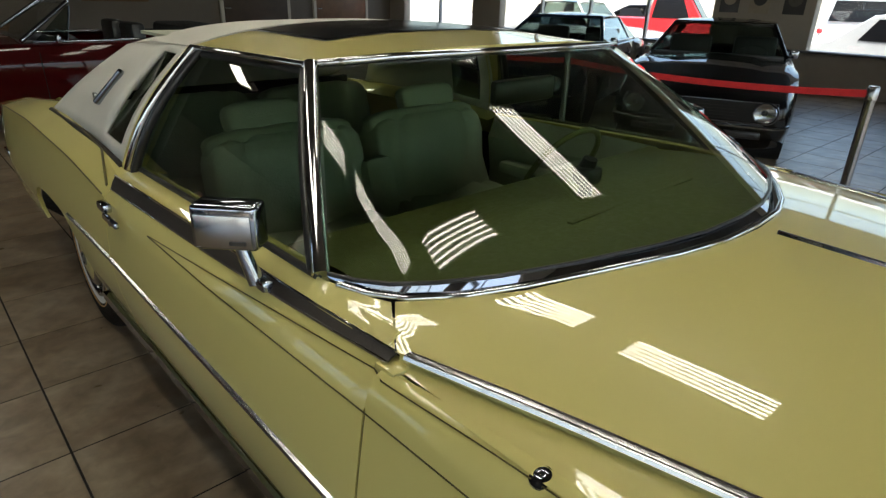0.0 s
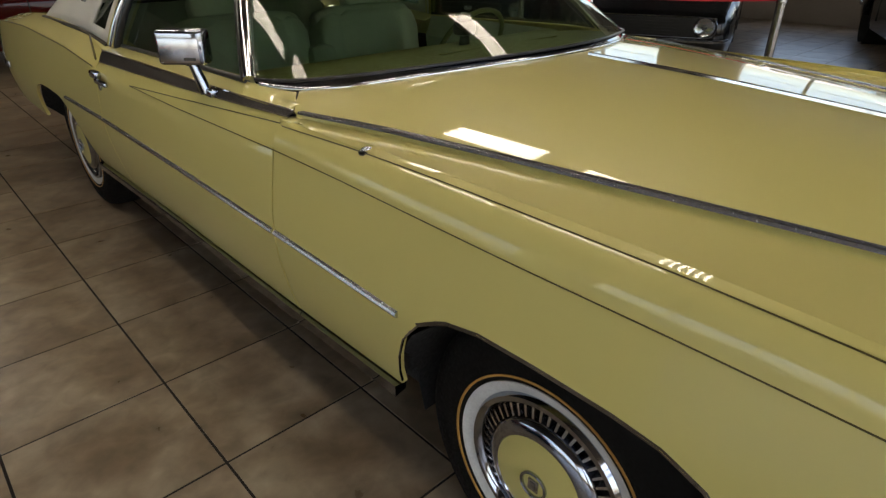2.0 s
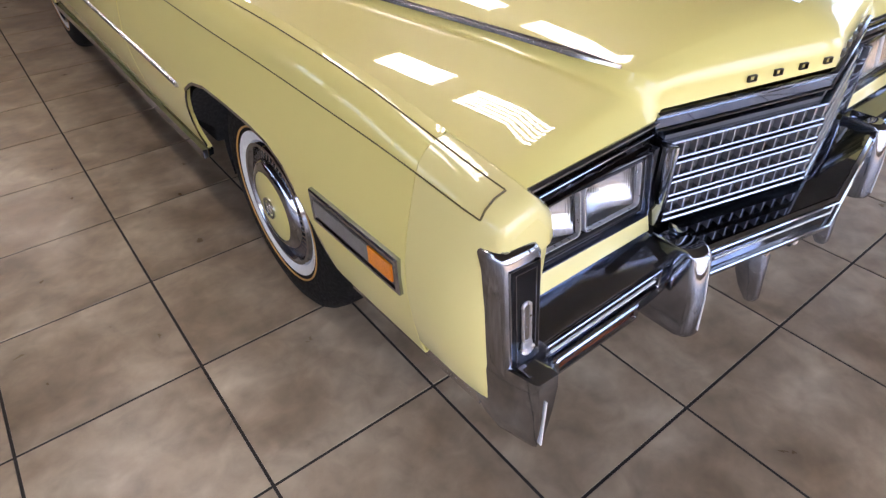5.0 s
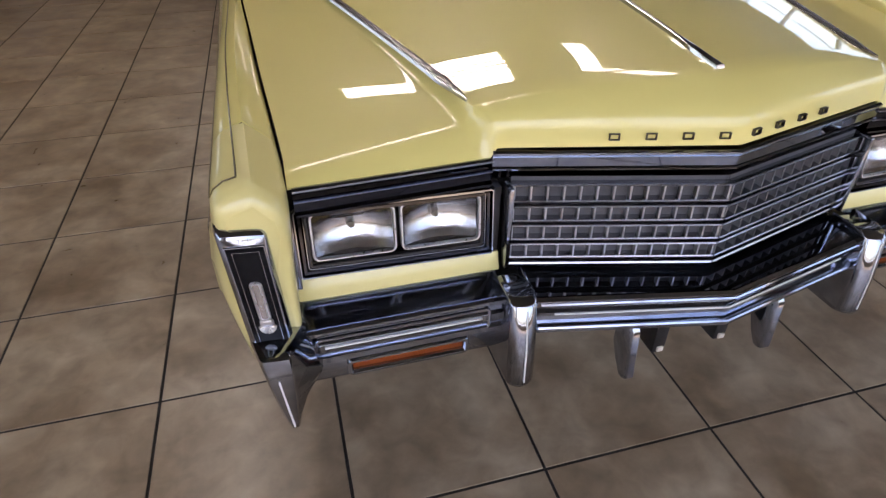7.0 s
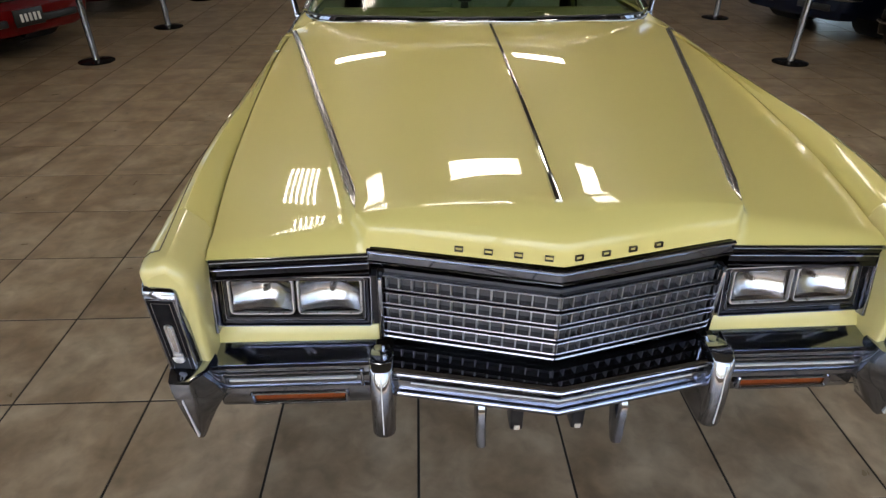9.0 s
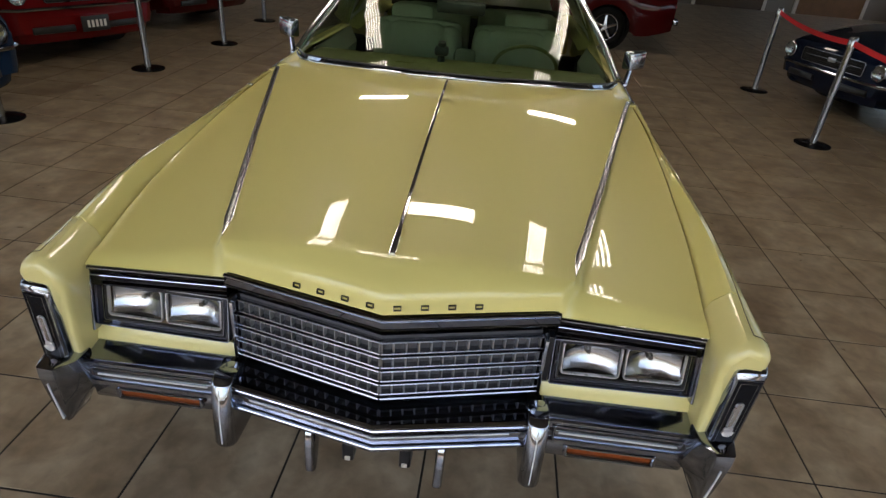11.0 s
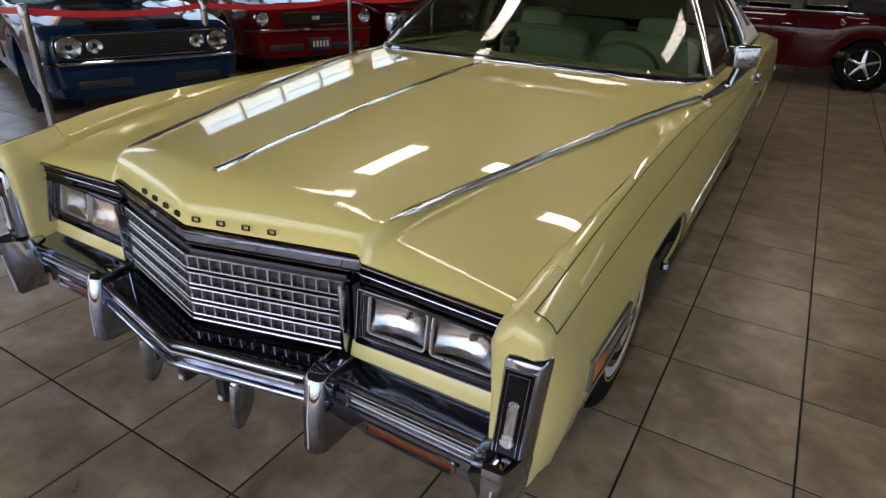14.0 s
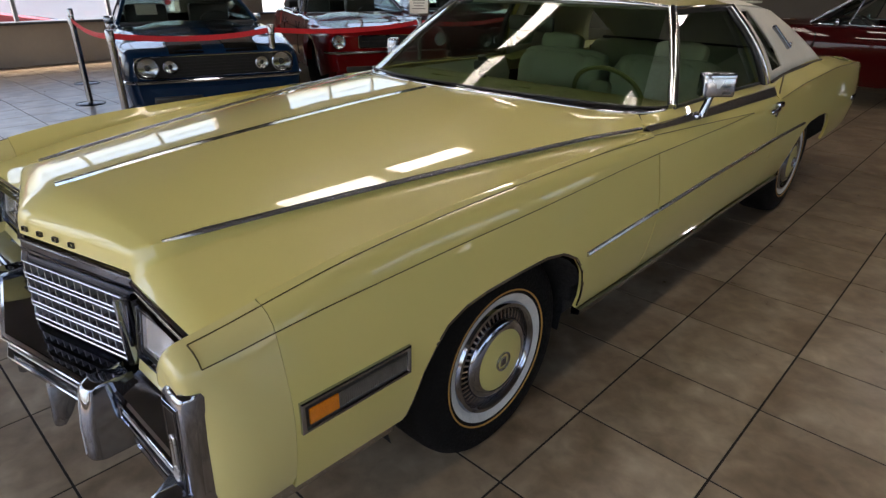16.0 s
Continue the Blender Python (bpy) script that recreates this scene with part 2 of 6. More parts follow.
def solid(name, verts, faces, material, parent=None, label="", angle=32):
    me = bpy.data.meshes.new(name)
    me.from_pydata([tuple(v) for v in verts], [], faces)
    me.materials.append(material)
    finish(me, angle)
    ob = new(name, me)
    if parent:
        ob.parent = parent
    if label:
        ob["label"] = label
    return ob


def part(name, bm, material, parent=None, label="", angle=32):
    bmesh.ops.recalc_face_normals(bm, faces=bm.faces)
    me = bpy.data.meshes.new(name)
    bm.to_mesh(me)
    bm.free()
    me.materials.append(material)
    finish(me, angle)
    ob = new(name, me)
    if parent:
        ob.parent = parent
    if label:
        ob["label"] = label
    return ob


def grid_faces(nr, nc, flip=False, wrap=False, off=0):
    out = []
    for i in range(nr - 1):
        for j in range(nc if wrap else nc - 1):
            a, b = off + i * nc + j, off + i * nc + (j + 1) % nc
            q = (a, b, b + nc, a + nc)
            out.append(q[::-1] if flip else q)
    return out


def sheet(name, rows, material, parent, label="", side=1, thick=0.0, angle=32, flip=False):
    """A panel from rows of points; side -1 mirrors it across the car."""
    v = [(side * p[0], p[1], p[2]) for r in rows for p in r]
    f = grid_faces(len(rows), len(rows[0]), (side < 0) != flip)
    if thick:
        # an inner skin along the normals and a rim all round
        me = bpy.data.meshes.new("skin")
        me.from_pydata(v, [], f)
        me.update()
        n, nc, nr = len(v), len(rows[0]), len(rows)
        inner = [tuple(q.co - q.normal * thick) for q in me.vertices]
        bpy.data.meshes.remove(me)
        rim = list(range(nc)) + [i * nc + nc - 1 for i in range(1, nr)] + [(nr - 1) * nc + j for j in range(nc - 2, -1, -1)] + [i * nc for i in range(nr - 2, 0, -1)]
        g = [tuple(k + n for k in q[::-1]) for q in f]
        for a, b in zip(rim, rim[1:] + rim[:1]):
            q = (b, a, a + n, b + n)
            g.append(q[::-1] if (side < 0) != flip else q)
        return solid(name, v + inner, f + g, material, parent, label, angle)
    return solid(name, v, f, material, parent, label, angle)


def bm_box(bm, c, s, bev=0.0, rot=None, seg=2):
    r = bmesh.ops.create_cube(bm, size=1.0)
    vs = r["verts"]
    m = Matrix.Translation(c) @ (rot or Matrix.Identity(4)) @ Matrix.Diagonal((*s, 1))
    bmesh.ops.transform(bm, matrix=m, verts=vs)
    if bev:
        es = list({e for v in vs for e in v.link_edges})
        bmesh.ops.bevel(bm, geom=es, offset=bev, segments=seg, profile=0.5, affect="EDGES")
    return bm


def box(name, c, s, material, parent=None, label="", bev=0.0, rot=None):
    return part(name, bm_box(bmesh.new(), c, s, bev, rot), material, parent, label)


def bm_cyl(bm, p0, p1, r0, r1=None, n=16, caps=True):
    p0, p1 = Vector(p0), Vector(p1)
    d = p1 - p0
    m = Matrix.Translation((p0 + p1) / 2) @ d.to_track_quat("Z", "Y").to_matrix().to_4x4()
    bmesh.ops.create_cone(bm, cap_ends=caps, segments=n, radius1=r0, radius2=r0 if r1 is None else r1, depth=d.length, matrix=m)
    return bm


def lathe(name, prof, origin, axis, material, parent=None, label="", n=48, angle=32):
    """prof: (radius, distance along the axis)."""
    q = Vector(axis).to_track_quat("Z", "Y").to_matrix()
    o = Vector(origin)
    v = [o + q @ Vector((r * math.cos(2 * math.pi * j / n), r * math.sin(2 * math.pi * j / n), h)) for r, h in prof for j in range(n)]
    return solid(name, v, grid_faces(len(prof), n, False, True), material, parent, label, angle)


def sweep(name, path, prof, material, parent=None, label="", up=(0, 0, 1), closed=True, angle=32):
    """prof: (sideways, upwards) points, carried along a path of points."""
    pts = [Vector(p) for p in path]
    up = Vector(up)
    v, n = [], len(prof)
    for i, p in enumerate(pts):
        t = (pts[min(i + 1, len(pts) - 1)] - pts[max(i - 1, 0)]).normalized()
        s = t.cross(up).normalized()
        u = s.cross(t).normalized()
        v += [p + s * a + u * b for a, b in prof]
    f = grid_faces(len(pts), n, False, closed)
    if closed:
        f += [tuple(range(n))[::-1], tuple(range((len(pts) - 1) * n, len(pts) * n))]
    bm = bmesh.new()
    bv = [bm.verts.new(p) for p in v]
    for q in f:
        bm.faces.new([bv[k] for k in q])
    return part(name, bm, material, parent, label, angle)


def table(*rows):
    """A smooth line through (place, value) pairs."""
    xs, ys = [r[0] for r in rows], [r[1] for r in rows]
    def at(x):
        return float(np.interp(x, xs, ys))
    return at


def soft(*rows):
    f = table(*rows)
    def at(x, w=0.10):
        return sum(f(x + k * w / 3) for k in (-3, -2, -1, 0, 1, 2, 3)) / 7
    return at


def thing(name, label, category, group=""):
    return tagged(new(name), label, category, group)


def frame_ring(name, P, w, d, material, parent, label=""):
    """A picture-frame moulding round four corners P (outer), w wide, d proud along the corners' normal."""
    P = [Vector(p) for p in P]
    c = sum(P, Vector()) / 4
    nrm = (P[1] - P[0]).cross(P[3] - P[0]).normalized()
    bm = bmesh.new()
    rings = []
    for inset, h in ((0, -0.004), (0.0, d * 0.6), (w * 0.25, d), (w * 0.7, d), (w, d * 0.3), (w, -0.004)):
        ring = []
        for i in range(4):
            a, b = (P[i - 1] - P[i]).normalized(), (P[(i + 1) % 4] - P[i]).normalized()
            ring.append(bm.verts.new(P[i] + (a + b) * inset + nrm * h))
        rings.append(ring)
    for a, b in zip(rings, rings[1:]):
        for j in range(4):
            bm.faces.new((a[j], a[(j + 1) % 4], b[(j + 1) % 4], b[j]))
    return part(name, bm, material, parent, label)


def round_ring(name, P, w, d, r, material, parent, label=""):
    """A moulding like frame_ring, its corners rounded by r."""
    P = [Vector(p) for p in P]
    nrm = (P[1] - P[0]).cross(P[3] - P[0]).normalized()
    loop = []
    for i in range(4):
        a, b = (P[i - 1] - P[i]).normalized(), (P[(i + 1) % 4] - P[i]).normalized()
        for k in range(6):
            t = math.pi / 2 * k / 5
            c = P[i] + (a + b) * r
            loop.append((c, -b * math.cos(t) - a * math.sin(t)))
    bm = bmesh.new()
    rings = [[bm.verts.new(c + o * (r - i) + nrm * h) for c, o in loop] for i, h in ((0, -0.004), (0, d * 0.6), (w * 0.25, d), (w * 0.7, d), (w, d * 0.3), (w, -0.004))]
    for a, b in zip(rings, rings[1:]):
        for j in range(24):
            bm.faces.new((a[j], a[(j + 1) % 24], b[(j + 1) % 24], b[j]))
    return part(name, bm, material, parent, label)


def quad_block(name, P, d0, d1, material, parent, label="", bev=0.0):
    P = [Vector(p) for p in P]
    nrm = (P[1] - P[0]).cross(P[3] - P[0]).normalized()
    bm = bmesh.new()
    a = [bm.verts.new(p + nrm * d0) for p in P]
    b = [bm.verts.new(p + nrm * d1) for p in P]
    bm.faces.new(a[::-1])
    bm.faces.new(b)
    for i in range(4):
        bm.faces.new((a[i], a[(i + 1) % 4], b[(i + 1) % 4], b[i]))
    if bev:
        bmesh.ops.bevel(bm, geom=list(bm.edges), offset=bev, segments=2, profile=0.5, affect="EDGES")
    return part(name, bm, material, parent, label)


def between(P, u0, u1, v0, v1):
    P = [Vector(p) for p in P]
    f = lambda u, v: (P[0] * (1 - u) + P[1] * u) * (1 - v) + (P[3] * (1 - u) + P[2] * u) * v
    return [f(u0, v0), f(u1, v0), f(u1, v1), f(u0, v1)]



# ---------------------------------------------------------------- floor and room
TILE_PITCH, TILE_TURN = 0.4665, radians(-0.4)
GX, GY = 0.1255, -0.127
floor = box("floor", (0, 4, -0.0525), (26, 30, 0.1), GROUT, None, "dark grout bed of the showroom floor")
tagged(floor, "tan mottled ceramic tile floor with dark grout joints", "floor", kind="structure")

ROOM_X0, ROOM_X1, ROOM_Y0, ROOM_Y1, ROOM_H = -10.3, 10.9, -4.6, 16.0, 3.9


def tile_mesh(name, cells):
    bm = bmesh.new()
    h, g = TILE_PITCH / 2 - 0.0041, 0.0006
    c, s = math.cos(TILE_TURN), math.sin(TILE_TURN)
    v, f = [], []
    for i, j in cells:
        cx, cy = GX + (i + 0.5) * TILE_PITCH, GY + (j + 0.5) * TILE_PITCH
        k = len(v)
        for hh, z in ((h, -0.012), (h, -2 * g), (h - g, 0.0)):
            for a, b in ((-1, -1), (1, -1), (1, 1), (-1, 1)):
                px, py = cx + a * hh, cy + b * hh
                v.append((c * px - s * py, s * px + c * py, z))
        f.append((k + 8, k + 9, k + 10, k + 11))
        for r in (0, 4):
            for q in range(4):
                f.append((k + r + q, k + r + (q + 1) % 4, k + r + 4 + (q + 1) % 4, k + r + 4 + q))
    bm.free()
    return v, f


NEAR_I, NEAR_J = range(-7, 7), range(-6, 12)
far_cells = [(i, j) for i in range(-23, 24) for j in range(-15, 35) if not (i in NEAR_I and j in NEAR_J)]
tv, tf = tile_mesh("far_tiles", far_cells)
far_tiles = solid("floor_tiles", tv, tf, TILE, floor)
tagged(far_tiles, kind="stuff")


def wall(name, c, s, material, label):
    w = box(name, c, s, material)
    return tagged(w, label, "wall", kind="structure")


wall("wall_rear", (0.3, ROOM_Y1 + 0.1, ROOM_H / 2), (21.6, 0.2, ROOM_H), WALL_REAR, "tan rear wall, darkened in colour to look dim, with notice boards")
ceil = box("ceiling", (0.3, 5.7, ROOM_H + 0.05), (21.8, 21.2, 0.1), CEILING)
tagged(ceil, "board ceiling set near black to keep its reflections dark", "ceiling", kind="structure")


def window_wall(name, x, sx, label, sill, piers, mullions):
    """A low wall, glazing with metal mullions, piers and a header."""
    head = 3.3
    w = box(name, (x + sx * 0.1, 5.7, sill / 2), (0.2, 21.0, sill), WALL_LOW)
    tagged(w, label, "wall", kind="structure")
    box("header", (x + sx * 0.1, 5.7, (head + ROOM_H) / 2), (0.2, 21.0, ROOM_H - head), WALL, w)
    box("window_sill", (x, 5.7, sill + 0.02), (0.30, 21.0, 0.04), FRAME_METAL, w, "", 0.006)
    for y0, y1 in piers:
        box("pier", (x + sx * 0.1, (y0 + y1) / 2, (sill + head) / 2 + 0.02), (0.24, y1 - y0, head - sill), WALL_LOW, w, "", 0.01)
    for y in mullions:
        box("mullion", (x + sx * 0.1, y, (sill + head) / 2), (0.09, 0.055, head - sill), FRAME_LIGHT, w)
    box("transom", (x + sx * 0.1, 5.7, 2.55), (0.08, 21.0, 0.05), FRAME_LIGHT, w)
    pane = box("pane", (x + sx * 0.1, 5.7, (sill + head) / 2), (0.008, 21.0, head - sill), CLEAR, w)
    pane.visible_shadow = False
    return w


window_wall("wall_west", ROOM_X0, -1, "low taupe wall under showroom windows with metal mullions", 0.66, ((4.2, 6.0), (11.6, 12.6), (15.3, 16.0), (-4.6, -4.0)), (-2.9, -1.45, 0.0, 1.5, 2.95, 7.3, 8.7, 10.2, 14.0))
window_wall("wall_east", ROOM_X1, 1, "low taupe wall under showroom windows with metal mullions", 0.68, ((4.0, 5.8), (11.4, 12.4), (15.3, 16.0), (-4.6, -4.0)), (-3.0, -1.6, -0.2, 1.25, 2.7, 7.25, 8.7, 10.1, 13.8))
fw = window_wall("wall_front", ROOM_Y0, -1, "low taupe wall under tall showroom windows with metal mullions", 0.35, ((-4.8, -4.4), (0.6, 1.6), (10.0, 11.0), (15.8, 16.2)), (-3.0, -1.5, 0.0, 3.0, 4.5, 6.0, 7.5, 9.0, 12.5, 14.0))
fw.matrix_basis = pose(6.0, 0, 0) @ pose(0, 0, 0, 0, 0, 90)

# rear wall: brown doors, pale posts, framed notice boards
def rear_door(name, x0, x1, z1, material, label):
    d = box(name, ((x0 + x1) / 2, ROOM_Y1 - 0.03, z1 / 2), (x1 - x0, 0.05, z1), material, None, "", 0.006)
    tagged(d, label, "door", kind="structure")
    for x in (x0 - 0.04, x1 + 0.04):
        box("door_post", (x, ROOM_Y1 - 0.03, z1 / 2 + 0.02), (0.08, 0.09, z1 + 0.04), WALL, d)
    box("door_head", ((x0 + x1) / 2, ROOM_Y1 - 0.03, z1 + 0.045), (x1 - x0 + 0.17, 0.09, 0.09), WALL, d)
    box("door_handle", (x0 + 0.10, ROOM_Y1 - 0.09, 1.02), (0.13, 0.05, 0.03), STEEL, d, "steel lever handle", 0.008)


rear_door("door_1", 5.5, 7.3, 2.3, DARK_WOOD, "dark brown double door in a pale frame")
rear_door("door_2", 8.2, 9.9, 2.3, WOOD, "reddish brown wooden door in a pale frame")
for bx, bw in ((0.5, 1.5), (3.0, 1.4), (-3.2, 1.3)):
    b = thing("notice_board", "wood-framed notice board pinned with papers on the rear wall", "notice board", "notice boards")
    fr = frame_ring("board_frame", [(bx - bw / 2, ROOM_Y1 - 0.03, 1.15), (bx + bw / 2, ROOM_Y1 - 0.03, 1.15), (bx + bw / 2, ROOM_Y1 - 0.03, 2.1), (bx - bw / 2, ROOM_Y1 - 0.03, 2.1)], 0.05, 0.03, WOOD, b, "brown wooden frame")
    box("cork", (bx, ROOM_Y1 - 0.02, 1.625), (bw - 0.06, 0.02, 0.9), CORK, b)
    for k in range(7):
        rx, rz = bx + (k % 4 - 1.5) * bw * 0.21, 1.38 + (k // 4) * 0.42 + 0.04 * (k % 3)
        box("notice", (rx, ROOM_Y1 - 0.034, rz), (0.20, 0.004, 0.27), (PAPER, PAPER_BLUE, PAPER)[k % 3], b, "", 0.0, Matrix.Rotation(radians((k * 37) % 9 - 4), 4, "Y"))
# wall posters on the window piers
for sx, px, ys in ((1, ROOM_X1 - 0.026, (4.35, 4.95, 5.5)), (-1, ROOM_X0 + 0.026, (4.6, 5.2, 5.75))):
    for k, y in enumerate(ys):
        for z in (1.55, 2.25):
            p = box("poster", (px, y, z), (0.008, 0.36, 0.5), (BLACK, P_TAN, BLACK)[k], None)
            tagged(p, "small dark framed print on the window pier", "poster", "pier prints")
            part("print_disc", bm_cyl(bmesh.new(), (px - sx * 0.003, y, z), (px - sx * 0.009, y, z), 0.12, n=24), (METAL_DARK, BLACK, P_TAN)[k], p)

ground = box("ground", (0, 4, -0.2), (400, 400, 0.1), ASPHALT)
tagged(ground, "pale concrete car lot outside the windows", "ground", kind="structure")


def ceiling_light(x, y, along_x=False, size=1.2):
    """A six-tube high-bay fixture: open housing, folded mirror reflector, tubes, end caps."""
    e = thing("ceiling_light", "six-tube fluorescent high-bay ceiling fixture, switched on", "lamp", "ceiling lights")
    turn = pose(x, y, ROOM_H - 0.17) @ pose(0, 0, 0, 0, 0, 0 if along_x else 90)
    half, wide = size / 2, 0.36
    bm = bm_box(bmesh.new(), (0, 0, 0.085), (size, wide, 0.06), 0.008)
    for k in (-1, 1):
        bm_box(bm, (k * (half - 0.02), 0, 0.03), (0.04, wide, 0.075), 0.006)
        bm_box(bm, (k * half * 0.7, 0, 0.14), (0.02, 0.02, 0.06))
    part("housing", bm, WALL, e, "white enamelled housing")
    rows = []
    for k in range(13):
        o = (k - 6) * 0.028
        rows.append([(-half + 0.04, o, 0.052 if k % 2 else 0.012), (half - 0.04, o, 0.052 if k % 2 else 0.012)])
    sheet("reflector", rows, LAMP_GREY, e, "folded grey reflector")
    for k in range(6):
        part("tube", bm_cyl(bmesh.new(), (-half + 0.045, (k - 2.5) * 0.056, 0.016), (half - 0.045, (k - 2.5) * 0.056, 0.016), 0.0105, n=10), TUBE, e)
    e.matrix_basis = turn
    return e


for lx, ly in ((1.65, 1.25), (1.75, 2.85), (-1.7, 1.45), (-1.8, 2.85)):
    ceiling_light(lx, ly)
for lx, ly in ((-0.5, 0.75), (0.05, 3.15), (-1.95, 7.9), (1.9, 7.6)):
    ceiling_light(lx, ly, True)

# ---------------------------------------------------------------- the yellow coupe
car = thing("coupe_car", "butter-yellow two-door luxury coupe with chrome trim and white half-vinyl roof", "car")

# outer side: half width by height, narrowing towards the nose and the tail
side_x = soft((0.30, 0.93), (0.36, 0.955), (0.45, 0.985), (0.55, 1.003), (0.62, 1.010), (0.70, 1.003), (0.78, 0.992), (0.86, 0.98), (0.95, 0.955))
fender_x = soft((0.30, 0.93), (0.36, 0.955), (0.45, 0.985), (0.55, 1.001), (0.62, 1.006), (0.70, 0.993), (0.77, 0.9765), (0.82, 0.9635), (0.86, 0.953), (0.95, 0.93))
taper = soft((-1.0, 0.005), (-0.75, 0.004), (-0.3, 0.002), (0.1, 0.0), (3.3, 0.0), (4.1, 0.0), (4.3, 0.008), (4.5, 0.035))
shoulder_z = soft((-0.95, 0.788), (-0.7, 0.803), (-0.3, 0.811), (0.1, 0.816), (0.5, 0.825), (0.9, 0.836), (1.9, 0.842), (2.2, 0.842), (2.45, 0.86), (2.8, 0.885), (3.6, 0.905), (4.2, 0.885), (4.4, 0.86))


def X(y, z):
    k = min(1, max(0, (y - 0.6) / 0.9))
    return fender_x(z, 0.05) * (1 - k) + side_x(z, 0.06) * k - taper(y)


front_arch = table((-0.436, 0.388), (-0.43, 0.40), (-0.415, 0.45), (-0.395, 0.515), (-0.36, 0.575), (-0.31, 0.622), (-0.24, 0.648), (-0.15, 0.658), (0.0, 0.663), (0.13, 0.663), (0.225, 0.647), (0.30, 0.606), (0.355, 0.545), (0.385, 0.48), (0.405, 0.42), (0.415, 0.372))
rear_arch = table((2.74, 0.372), (2.755, 0.42), (2.79, 0.49), (2.84, 0.56), (2.90, 0.605), (3.0, 0.637), (3.2, 0.645), (3.38, 0.64), (3.48, 0.615), (3.56, 0.56), (3.605, 0.49), (3.62, 0.432))
sill = table((-0.95, 0.408), (-0.43, 0.385), (0.42, 0.368), (0.9, 0.372), (1.9, 0.385), (2.74, 0.372), (3.62, 0.43), (4.1, 0.445), (4.45, 0.515))


def bottom(y):
    if -0.436 <= y <= 0.415:
        return front_arch(y)
    if 2.74 <= y <= 3.62:
        return rear_arch(y)
    return sill(y)


gap_front = table((0.30, 0.873), (0.62, 0.880), (0.76, 0.890), (0.845, 0.898), (0.895, 0.902), (0.912, 0.904), (0.93, 0.935), (0.96, 0.98), (1.1, 0.99))
gap_rear = table((0.30, 2.225), (0.40, 2.245), (0.655, 2.296), (0.78, 2.320), (0.866, 2.338), (1.1, 2.345))


def us(a, b, n, extra=()):
    return sorted({round(a + (b - a) * k / n, 4) for k in range(n + 1)} | {e for e in extra if a < e < b})


def side_panel(name, y0, y1, lines, mirror, extra=()):
    """A body side from the bottom edge to the shoulder and on over lines (x, z) of y. y0, y1: functions of height."""
    ya, yb = y0(0.6), y1(0.6)
    stations = us(ya, yb, 40, extra)
    rows = []
    for ys in stations:
        u = (ys - ya) / (yb - ya)
        col = []
        zb, zs = bottom(ys), shoulder_z(ys)
        y_at = lambda z: y0(z) + (y1(z) - y0(z)) * u
        b0 = X(ys, zb)
        col.append((b0 - 0.016, y_at(zb), zb + 0.002))
        col.append((b0 - 0.005, y_at(zb), zb - 0.001))
        for k in range(11):
            z = zb + (zs - zb) * k / 10
            col.append((X(ys, z), y_at(z), z))
        for fx, fz in lines:
            z = fz(ys)
            col.append((fx(ys), y_at(z), z))
        rows.append(col)
    return sheet(name, rows, PAINT, car, side=mirror, flip=True, thick=0.004)


ARCH_EXTRA = tuple(-0.43 + 0.012 * k for k in range(5)) + tuple(0.36 + 0.011 * k for k in range(6)) + (-0.37, -0.34, -0.31, -0.28, 0.3, 0.33)
up_x = soft((-0.95, 0.917), (-0.7, 0.926), (-0.4, 0.930), (-0.1, 0.924), (0.3, 0.922), (0.6, 0.926), (0.9, 0.945))
up_z = soft((-0.95, 0.818), (-0.8, 0.838), (-0.7, 0.858), (-0.5, 0.880), (-0.3, 0.889), (-0.1, 0.892), (0.3, 0.897), (0.6, 0.897), (0.9, 0.894))
shut_x = soft((-0.95, 0.838), (-0.8, 0.843), (-0.5, 0.865), (0.0, 0.890), (0.5, 0.905), (0.9, 0.905))
shut_z = soft((-0.95, 0.760), (-0.87, 0.772), (-0.8, 0.790), (-0.6, 0.826), (-0.35, 0.853), (0.0, 0.876), (0.5, 0.897), (0.9, 0.902))
crest = (lambda y: up_x(y) - 0.020, lambda y: up_z(y) + 0.010)
crest2 = (lambda y: shut_x(y) + 0.016, lambda y: max(shut_z(y) + 0.004, up_z(y) - 0.004 - 0.5 * max(0, up_z(y) - shut_z(y) - 0.01)))
shut = (lambda y: shut_x(y) + 0.006, shut_z)
shut_in = (lambda y: shut_x(y) + 0.006, lambda y: shut_z(y) - 0.03)

strip_lo_x = soft((0.9, 0.912), (1.1, 0.924), (1.5, 0.938), (2.34, 0.955))
strip_lo_z = soft((0.9, 0.913), (1.1, 0.905), (1.5, 0.891), (2.34, 0.872))
strip_hi_x = soft((0.9, 0.892), (1.1, 0.904), (1.5, 0.915), (2.34, 0.935))
strip_hi_z = soft((0.9, 0.924), (1.1, 0.921), (1.5, 0.918), (2.34, 0.912))
belt_x = soft((0.9, 0.862), (1.2, 0.868), (2.4, 0.86))
belt_z = soft((0.9, 0.930), (1.0, 0.94), (1.2, 0.958), (2.4, 0.928))

